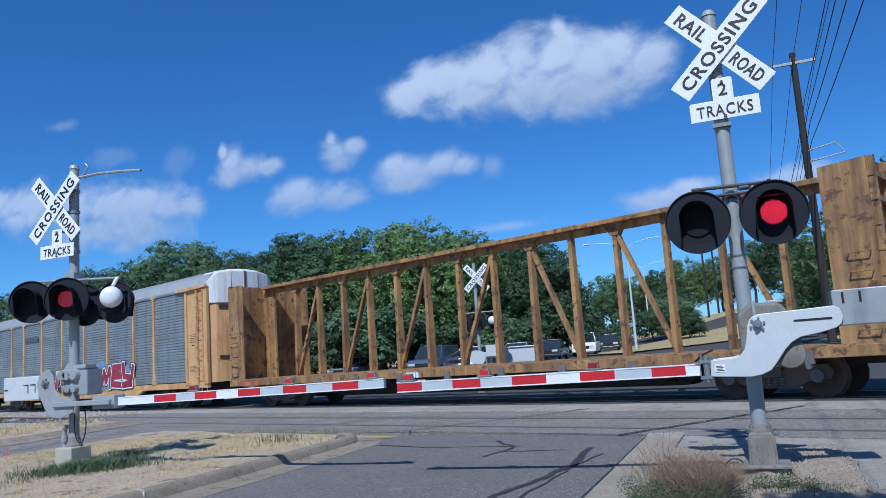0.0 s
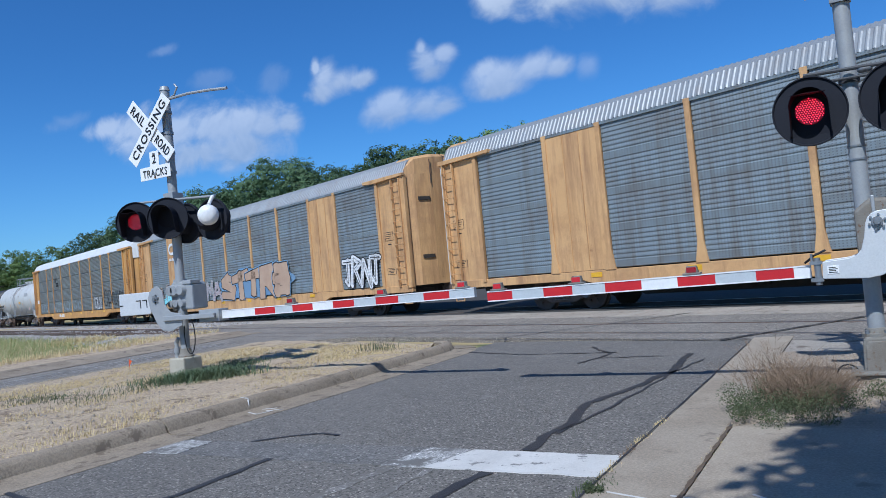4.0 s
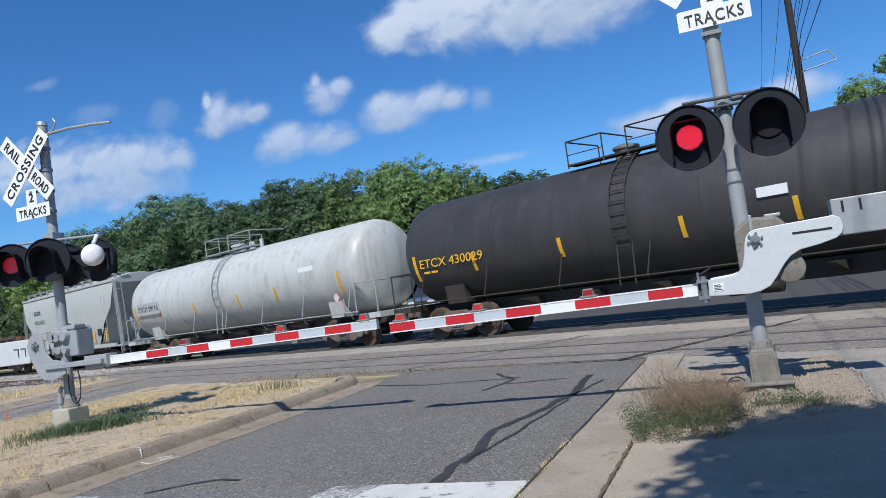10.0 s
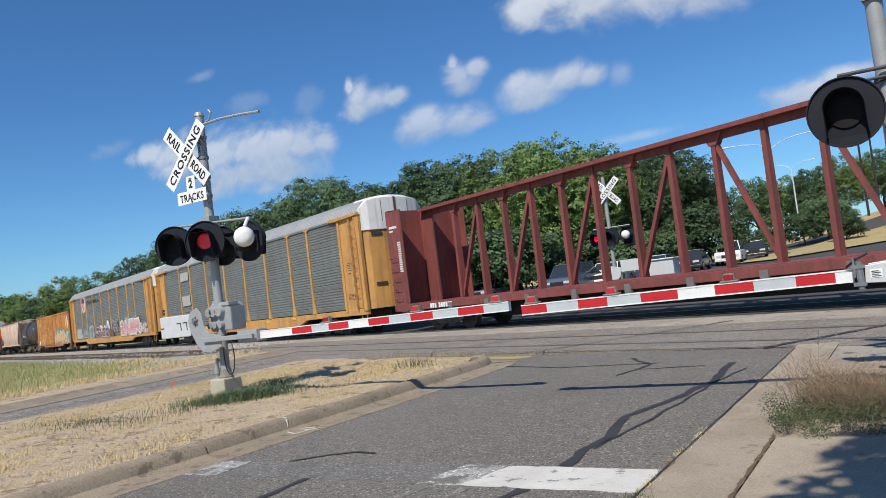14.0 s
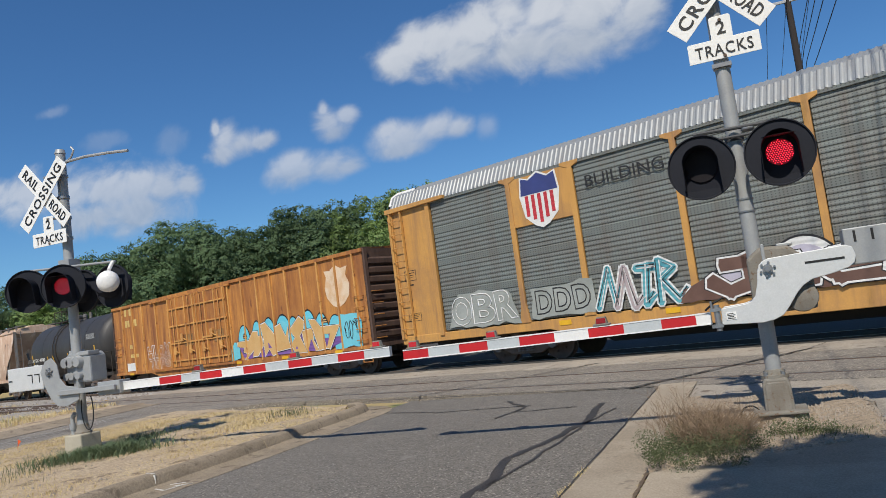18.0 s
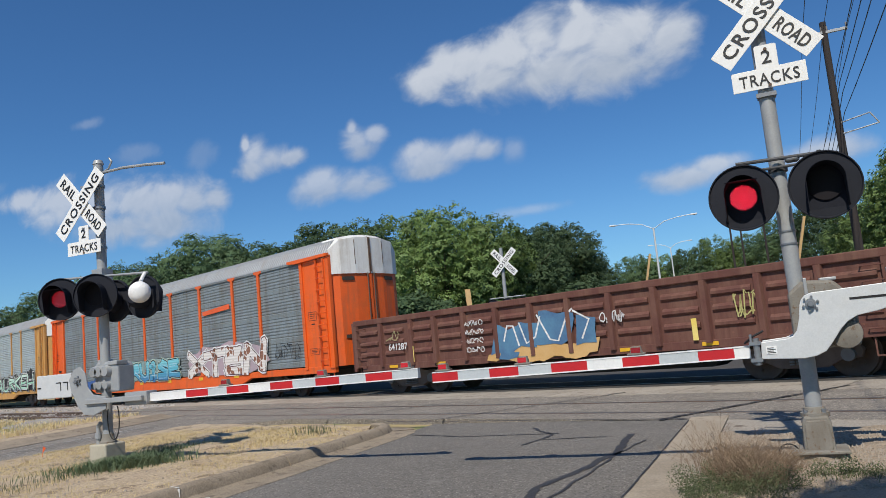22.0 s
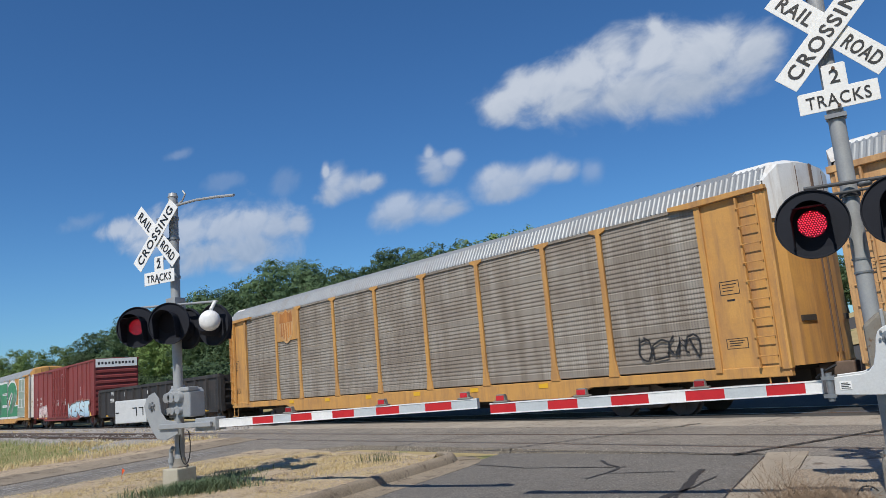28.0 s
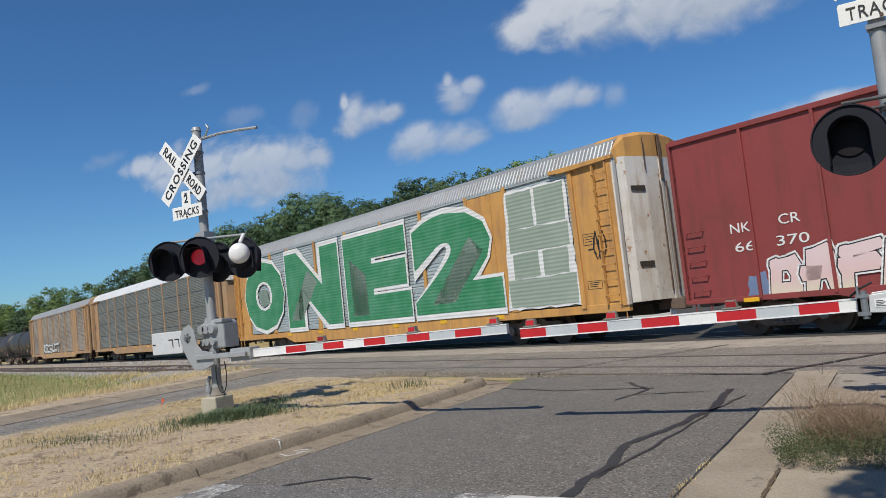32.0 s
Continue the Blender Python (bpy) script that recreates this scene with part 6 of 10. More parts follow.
    mw.lathe([(zc + r - .1, .28), (zc + r + .22, .28), (zc + r + .22, .33), (zc + r + .28, .33), (zc + r + .33, .2)], "z", 16, (lx - .35, 0, 0))
    mw.lathe([(zc + r - .1, .12), (zc + r + .26, .12), (zc + r + .3, .07)], "z", 12, (lx + .55, 0, 0))
    mw.lathe([(zc + r - .1, .08), (zc + r + .34, .08)], "z", 10, (lx + 1.05, .1, 0))
    part("manway", mw, STEELGREY if dark else mat, car)
    for k, x in enumerate((-h + .75, -h + 2.9, -h * .28, h * .12, h * .42, h - 1.1)):
        g = Geo()
        a0, a1 = (1.72, 2.05) if k not in (0, 5) else (1.6, 2.1)
        pa = [(x - .055, -math.sin(a) * (r + .012), zc + math.cos(a) * (r + .012)) for a in np.linspace(a0, a1, 4)]
        pb = [(p[0] + .11, p[1], p[2]) for p in pa]
        g.strip(pb, pa)
        part("reflector_stripe", g, stripe, car, "yellow reflective stripe")
    pl = Geo()
    px = h - 1.2
    pl.add([(px - .16, -r * .995 - .06, zc - .88), (px, -r * .995 - .06, zc - 1.04), (px + .16, -r * .995 - .06, zc - .88), (px, -r * .995 - .06, zc - .72)], [(0, 1, 2, 3)])
    pl.tube((px, -1.2, zc - 1.3), (px, -1.3, zc - .95), .015)
    part("placard", pl, surf("placard", (0.62, 0.28, 0.26), (0.75, 0.72, 0.70), rough=0.5, scale=9, bump=0), car, "red and white diamond hazard placard")
    return car, L


def marks(car, x, z, y, rows, mat, size=.22, gap=.06):
    """Plain bars that stand for lettering, on the near side: rows of word lengths in letters."""
    g = Geo()
    zz = z
    for hgt, words in rows:
        xx = x
        for w in words:
            for i in range(w):
                g.box(xx, xx + hgt * .62, y - .006, y, zz - hgt, zz)
                xx += hgt * .8
            xx += hgt * .7
        zz -= hgt + gap
    return part("marking_bar", g, mat, car, "row of painted marks")


def hopper(kl, kr, label, mat, z0, z1, roof_mat, trim):
    """A covered hopper: bowed sides, sloped ends, open end framing, running boards on the roof."""
    car, L = new_car("covered_hopper", kl, kr, label, "rail car", 2.0, deep=.55)
    h = L / 2
    hb = h - .35
    # side sheets, bowed outward between sill and eave
    prof = [(1.42, z0), (1.50, z0 + .12), (1.545, z0 + (z1 - z0) * .35), (1.55, z0 + (z1 - z0) * .6), (1.50, z1 - .12), (1.42, z1)]
    for sy in (-1, 1):
        g = Geo()
        cut = [(-hb + 1.9, 0), (-hb + 1.9, 1), (-hb + 1.2, 2), (-hb + .35, 3), (-hb, 4), (-hb, 5)]
        left = [(c, sy * prof[i][0], prof[i][1]) for c, i in cut]
        right = [(-c, sy * prof[i][0], prof[i][1]) for c, i in cut]
        cols = [[tuple(a[q] + (b[q] - a[q]) * f for q in range(3)) for a, b in zip(left, right)] for f in (0, .25, .5, .75, 1)]
        for a, b in zip(cols, cols[1:]):
            if sy < 0:
                g.strip(b, a, True)
            else:
                g.strip(a, b, True)
        part("side_sheet", g, mat, car)
        sl = Geo().box(-hb + .2, hb - .2, sy * 1.5 - .05, sy * 1.5 + .05, z0 - .1, z0 + .06)
        part("side_sill", sl, mat, car, bevel=.01)
        tp = Geo().box(-hb, hb, sy * 1.47 - .06, sy * 1.47 + .06, z1 - .05, z1 + .04)
        part("top_chord", tp, mat, car, bevel=.01)
    for sx in (-1, 1):
        g = Geo()
        pts = [(sx * (hb - 1.9), z0), (sx * hb, z1 - .12), (sx * hb, z1)]
        a = [(x, -1.46, z) for x, z in pts]
        b = [(x, 1.46, z) for x, z in pts]
        if sx > 0:
            g.strip(a, b)
        else:
            g.strip(b, a)
        part("slope_sheet", g, mat, car)
        fr = Geo()
        fr.box(sx * h - .12, sx * h + .02, -1.5, 1.5, z0 - .12, z0 + .05) if sx > 0 else fr.box(-h - .02, -h + .12, -1.5, 1.5, z0 - .12, z0 + .05)
        xb = sx * (h - .1)
        for y in (-1.42, 1.42):
            fr.bar((xb, y, z0), (sx * hb, y, z1), .09, .09)
        fr.bar((xb, -1.4, z0), (xb, -1.4, z0 - .35), .06, .06)
        for y in (-.55, .55):
            fr.bar((sx * (h - .3), y, z0), (sx * (hb - .9), y, z0 + (z1 - z0) * .55), .09, .09)
        fr.box(min(xb, sx * (hb - 2.2)), max(xb, sx * (hb - 2.2)), -1.45, 1.45, z0 - .12, z0 - .04)
        part("end_frame", fr, trim, car)
        ld = Geo()
        for y in (-1.5, -1.12):
            ld.bar((xb, y, z0 - .45), (sx * (hb - .02), y, z1 + .1), .03, .03)
        for k in range(10):
            f = (k + .5) / 10
            x = xb + (sx * (hb - .02) - xb) * f
            z = z0 - .45 + (z1 + .55 - z0) * f
            ld.tube((x, -1.5, z), (x, -1.12, z), .013, seg=5)
        x2 = sx * (hb - .95)
        for q in (0, .4):
            ld.tube((x2 - sx * q, -1.53, z0 - .2), (x2 - sx * q, -1.53, z1 - .6), .016, seg=5)
        for k in range(8):
            z = z0 - .1 + k * (z1 - .6 - z0) / 8
            ld.tube((x2, -1.53, z), (x2 - sx * .4, -1.53, z), .013, seg=5)
        part("ladder", ld, trim, car)
        br = Geo().lathe([(-.02, .05), (-.02, .28), (.02, .28), (.02, .05)], "x", 14, (sx * (h - .25), -.6, z0 + .8))
        part("brake_wheel", br, trim, car)
    rf = Geo()
    rprof = [(-1.46, z1), (-1.1, z1 + .17), (-.5, z1 + .26), (0, z1 + .28), (.5, z1 + .26), (1.1, z1 + .17), (1.46, z1)]
    a, b = [(-hb, y, z) for y, z in rprof], [(hb, y, z) for y, z in rprof]
    rf.strip(a, b, True)
    rf.add(a, [tuple(range(7))[::-1]])
    rf.add(b, [tuple(range(7))])
    part("roof", rf, roof_mat, car)
    rb = Geo()
    for y in (-1.0, 1.0):
        rb.box(-hb - .1, hb + .1, y - .2, y + .2, z1 + .30, z1 + .34)
        for k in range(13):
            x = -hb + .2 + k * (2 * hb - .4) / 12
            rb.box(x - .025, x + .025, y - .3 if y < 0 else y + .2, y - .2 if y < 0 else y + .3, z1 + .05, z1 + .36)
    part("running_board", rb, trim, car)
    ht = Geo()
    for k in range(9):
        x = -hb + 1.0 + k * (2 * hb - 2) / 8
        ht.box(x - .45, x + .45, -.4, .4, z1 + .26, z1 + .36)
    part("hatch_cover", ht, roof_mat, car, bevel=.02)
    for k in range(3):
        x = (k - 1) * (L - 7.0) / 2
        g = Geo()
        w = (L - 5.5) / 6
        for sy in (0,):
            p = [(x - w, -1.3, z0), (x + w, -1.3, z0), (x + w, 1.3, z0), (x - w, 1.3, z0), (x - .3, -.5, .45), (x + .3, -.5, .45), (x + .3, .5, .45), (x - .3, .5, .45)]
            g.add(p, [(4, 5, 1, 0), (5, 6, 2, 1), (6, 7, 3, 2), (7, 4, 0, 3), (7, 6, 5, 4)])
        part("discharge_bay", g, DARK, car)
    return car, L


def gondola(kl, kr, label, mat, z0, z1, ribs, end_mat, dents=False, rim=.12, clear=()):
    car, L = new_car("gondola", kl, kr, label, "rail car", 2.0)
    h = L / 2
    for sy in (-1, 1):
        y0, y1 = (-1.52, -1.45) if sy < 0 else (1.45, 1.52)
        part("side_sheet", Geo().box(-h, h, y0, y1, z0, z1), mat, car)
        part("top_chord", Geo().box(-h, h, sy * 1.5 - .09, sy * 1.5 + .09, z1 - rim, z1 + .05), mat, car, bevel=.02)
        part("bottom_sill", Geo().box(-h + .3, h - .3, sy * 1.5 - .05, sy * 1.5 + .05, z0 - .12, z0 + .06), mat, car, bevel=.01)
    for k in range(ribs):
        x = -h + .12 + k * (L - .24) / (ribs - 1)
        for xa, xb in clear:
            if xa - .1 < x < xb + .1:
                x = xa - .12 if x - xa < xb - x else xb + .12
        g = Geo()
        g.prism([(x - .09, -1.52), (x - .06, -1.62), (x + .06, -1.62), (x + .09, -1.52)], z0, z1 - rim + .01, "z")
        part("side_rib", g, mat, car)
    if dents:
        for k in range(ribs - 1):
            xa = -h + .12 + k * (L - .24) / (ribs - 1) + .16
            xb = xa + (L - .24) / (ribs - 1) - .32
            g = Geo()
            for q in range(3):
                z = z0 + .3 + q * (z1 - z0 - .45) / 3
                g.prism([(-1.52, z), (-1.575, z + .05), (-1.575, z + .11), (-1.52, z + .17)], xa, xb, "x")
            part("stamped_ribs", g, mat, car)
    part("floor", Geo().box(-h + .05, h - .05, -1.45, 1.45, z0, z0 + .08), DARK, car)
    for sx in (-1, 1):
        g = Geo()
        xe = sx * h
        g.box(min(xe, xe - sx * .1), max(xe, xe - sx * .1), -1.5, 1.5, z0, z1 - .02)
        for q in range(4):
            z = z0 + .2 + q * (z1 - z0 - .3) / 4
            g.box(min(xe, xe + sx * .1), max(xe, xe + sx * .1), -1.48, 1.48, z, z + .1)
        g.box(min(xe, xe + sx * .12), max(xe, xe + sx * .12), -1.55, -1.35, z0 - .1, z1)
        part("end_sheet", g, end_mat, car)
        lad = Geo()
        grab_irons(car, STRIPE if end_mat is YELLOW else mat, (xe - .55) if sx > 0 else xe + .15, -1.53, z0 - .1, z1 - .1, .4, .09, 5)
        lad.path([((xe - .5) if sx > 0 else xe + .15, -1.5, z0), ((xe - .5) if sx > 0 else xe + .15, -1.5, .42), ((xe - .1) if sx > 0 else xe + .5, -1.5, .42), ((xe - .1) if sx > 0 else xe + .5, -1.5, z0)], .018)
        part("step", lad, STRIPE if end_mat is YELLOW else mat, car)
    g = Geo()
    for k in range(7):
        x = -h + 1.6 + k * (L - 3.4) / 6
        g.box(x, x + .36, -1.565, -1.55, z0 - .06, z0 + .02)
    part("sill_reflector", g, STRIPE, car, "small yellow reflector plates")
    return car, L


def boxcar(kl, kr, label, mat, z0, z1, posts, door, end_mat, roof_mat, skip=(), trim=None):
    trim = trim or mat
    car, L = new_car("boxcar", kl, kr, label, "rail car", 2.0)
    h = L / 2
    for sy in (-1, 1):
        part("side_sheet", Geo().box(-h, h, *((-1.5, -1.44) if sy < 0 else (1.44, 1.5)), z0, z1), mat, car)
        part("side_sill", Geo().prism([(-h, z0 + .08), (h, z0 + .08), (h, z0 - .02), (h - 3.4, z0 - .05), (h - 4.2, z0 - .25), (-h + 4.2, z0 - .25), (-h + 3.4, z0 - .05), (-h, z0 - .02)], sy * 1.5 - .04, sy * 1.5 + .04, "y"), mat, car, bevel=.01)
        part("top_chord", Geo().box(-h, h, sy * 1.5 - .06, sy * 1.5 + .06, z1 - .1, z1 + .02), mat, car, bevel=.01)
    for d in posts:
        x = d - h
        part("side_post", Geo().box(x - .035, x + .035, -1.56, -1.49, z0, z1 - .08), trim, car, bevel=.008)
    for xa, xb in door:
        xa, xb = xa - h, xb - h
        dr = new("sliding_door", Geo().box(xa, xb, -1.585, -1.5, z0 + .08, z1 - .14).mesh("sliding_door", mat))
        dr.parent = car
        g = Geo()
        for q in (.04, .34, .66, .96):
            x = xa + (xb - xa) * q
            g.box(x - .03, x + .03, -1.645, -1.58, z0 + .1, z1 - .16)
        for q in range(4):
            z = z0 + .3 + q * (z1 - z0 - .5) / 3.6
            g.box(xa, xb, -1.635, -1.58, z, z + .055)
        part("door_frame", g, trim, dr, bevel=.006)
        rod = Geo()
        for q in (.2, .8):
            x = xa + (xb - xa) * q
            rod.tube((x, -1.64, z0 + .1), (x, -1.64, z1 - .2), .02, seg=6)
        rod.box(xa + (xb - xa) * .2, xa + (xb - xa) * .45, -1.655, -1.63, z0 + 1.1, z0 + 1.16)
        part("lock_rod", rod, trim, dr)
        for q, z in ((.22, z0 + .75), (.78, z0 + .75), (.5, z0 + 1.25)):
            x = xa + (xb - xa) * q
            part("door_latch", Geo().box(x - .09, x + .09, -1.675, -1.62, z - .16, z + .16).bar((x, -1.67, z), (x + .34, -1.67, z - .12), .03, .05), BOXOCHRE if trim is BOXOCHRE else trim, dr, bevel=.01)
        part("route_board", Geo().box(xa + (xb - xa) * .55, xa + (xb - xa) * .85, -1.60, -1.585, z0 + .9, z0 + 1.35), BEAMYELLOW if trim is BOXOCHRE else GALV_WHITE, dr, "small board on the door")
    if door:
        x0, x1 = door[0][0] - h - 1.6, door[-1][1] - h + .3
        part("door_track", Geo().box(x0, x1, -1.62, -1.5, z0 - .02, z0 + .06).box(x0, x1, -1.6, -1.5, z1 - .16, z1 - .1), mat, car)
    rf = Geo()
    a, b = [(-h, y, z) for y, z in ((-1.52, z1), (-.75, z1 + .05), (0, z1 + .08), (.75, z1 + .05), (1.52, z1))], None
    b = [(-p[0], p[1], p[2]) for p in a]
    rf.strip(a, b)
    rf.add(a, [(4, 3, 2, 1, 0)])
    rf.add(b, [(0, 1, 2, 3, 4)])
    for k in range(14):
        x = -h + .5 + k * (L - 1) / 13
        for (ya, za), (yb, zb) in (((-1.5, z1 + .01), (0, z1 + .09)), ((0, z1 + .09), (1.5, z1 + .01))):
            rf.bar((x, ya, za), (x, yb, zb), .06, .05)
    part("roof", rf, roof_mat, car)
    for sx in (-1, 1):
        g = Geo()
        xe = sx * h
        g.box(min(xe, xe - sx * .06), max(xe, xe - sx * .06), -1.5, 1.5, z0, z1 + .05)
        for q in range(9):
            z = z0 + .25 + q * (z1 - z0 - .5) / 9
            pr = [(xe, z), (xe + sx * .07, z + .06), (xe + sx * .07, z + .2), (xe, z + .26)]
            p = [(x, -1.38, zz) for x, zz in pr] + [(x, 1.38, zz) for x, zz in pr]
            fs = [(0, 1, 5, 4), (1, 2, 6, 5), (2, 3, 7, 6), (0, 3, 2, 1), (4, 5, 6, 7)]
            g.add(p, fs if sx > 0 else [f[::-1] for f in fs])
        g.box(min(xe, xe + sx * .08), max(xe, xe + sx * .08), -1.52, -1.4, z0, z1)
        part("end_sheet", g, end_mat, car)
        lad = Geo()
        grab_irons(car, mat, xe + sx * .02, -1.4, z0 + .1, z0 + 1.9, .4, .12 * sx, 5, "y")
        grab_irons(car, mat, (xe - .6) if sx > 0 else xe + .18, -1.5, z0 + .1, z0 + 1.8, .42, .1, 5)
        lad.path([((xe - .55) if sx > 0 else xe + .15, -1.48, z0), ((xe - .55) if sx > 0 else xe + .15, -1.48, .4), ((xe - .12) if sx > 0 else xe + .55, -1.48, .4), ((xe - .12) if sx > 0 else xe + .55, -1.48, z0)], .018)
        part("ladder", lad, mat, car)
    g = Geo()
    for k in range(6):
        x = -h + 1.4 + k * (L - 3.2) / 5
        g.box(x, x + .36, -1.558, -1.545, z0 - .05, z0 + .04)
    part("sill_reflector", g, STRIPE, car, "small yellow reflector plates")
    return car, L


def centerbeam(kl, kr, label, mat, sill_mat, top=4.5):
    car, L = new_car("centerbeam_flat_car", kl, kr, label, "rail car", 2.4)
    h = L / 2
    part("deck", Geo().box(-h, h, -1.5, 1.5, .92, 1.04), mat, car)
    part("side_sill", Geo().box(-h, h, -1.56, -1.46, .80, 1.02), sill_mat, car, bevel=.01)
    part("side_sill", Geo().box(-h, h, 1.46, 1.56, .72, 1.02), sill_mat, car, bevel=.01)
    part("top_beam", Geo().box(-h + .3, h - .3, -.28, .28, top - .12, top).box(-h + .3, h - .3, -.04, .04, top - .3, top - .1), mat, car, bevel=.01)
    for sx in (-1, 1):
        g = Geo()
        xa, xb = sorted((sx * h, sx * (h - .85)))
        g.box(xa + .02, xb - .02, -.05, .05, 1.0, top)
        xo = sx * (h - .05)
        g.box(min(xo, xo - sx * .08), max(xo, xo - sx * .08), -1.5, 1.5, 1.0, top)
        for y in (-1.5, 1.44):
            g.prism([(xo, 1.0), (xo - sx * .85, 1.0), (xo - sx * .85, top - .05), (xo, top)], y, y + .06, "y")
        part("bulkhead", g, mat, car, bevel=.015)
        rb = Geo()
        for q in range(7):
            z = 1.3 + q * .47
            rb.box(min(xo, xo + sx * .12), max(xo, xo + sx * .12), -1.48, 1.48, z, z + .1)
        for y in (-1.46, -.5, .5, 1.4):
            rb.box(min(xo, xo + sx * .14), max(xo, xo + sx * .14), y, y + .08, 1.0, top)
        part("bulkhead_rib", rb, mat, car)
        grab_irons(car, mat, (xo - .5) if sx > 0 else xo + .1, -1.52, 1.1, 2.9, .38, .09, 5)
    n = 15
    xs = [-h + .85 + i * (L - 1.7) / n for i in range(n + 1)]
    for i, x in enumerate(xs):
        if i in (0, n):
            continue
        g = Geo()
        g.add([(x + sx * .06, sy * w, z) for z, w in ((1.02, .14), (top - .1, .085)) for sx, sy in ((-1, -1), (1, -1), (1, 1), (-1, 1))], [(3, 2, 1, 0), (4, 5, 6, 7), (0, 1, 5, 4), (1, 2, 6, 5), (2, 3, 7, 6), (3, 0, 4, 7)])
        part("post", g, mat, car)
        if i % 2:
            part("gusset", Geo().prism([(x - .3, top - .1), (x + .3, top - .1), (x + .1, top - .42), (x - .1, top - .42)], -.11, .11, "y"), mat, car)
        if i % 2 == 1 and i < n - 1:
            lo_x, hi_x = (x, xs[i + 1]) if x < -.5 else (xs[i + 1], x)
            part("brace", Geo().bar((lo_x, 0, 1.05), (hi_x, 0, top - .28), .10, .13, (0, 1, 0)), mat, car)
    cb = Geo()
    for i in range(11):
        x = -h + 1.5 + i * (L - 3) / 10
        cb.box(x - .1, x + .1, -1.6, -1.5, .7, .95)
        cb.tube((x, -1.62, .66), (x + .0, -1.48, .66), .06, seg=8)
    part("winch", cb, STEELGREY, car)
    return car, L


def ribbon(pts, width, y, shift=0.0):
    """One flat ribbon along a bent line, mitred at its corners."""
    v = [Vector((a, 0, b)) for a, b in pts]
    L, R = [], []
    for i, c in enumerate(v):
        d = (v[min(i + 1, len(v) - 1)] - v[max(i - 1, 0)])
        d = d.normalized() if d.length > 1e-4 else Vector((1, 0, 0))
        s = Vector((-d.z, 0, d.x))
        c = c + s * shift
        L.append((c.x + s.x * width / 2, y, c.z + s.z * width / 2))
        R.append((c.x - s.x * width / 2, y, c.z - s.z * width / 2))
    return Geo().strip(L, R)


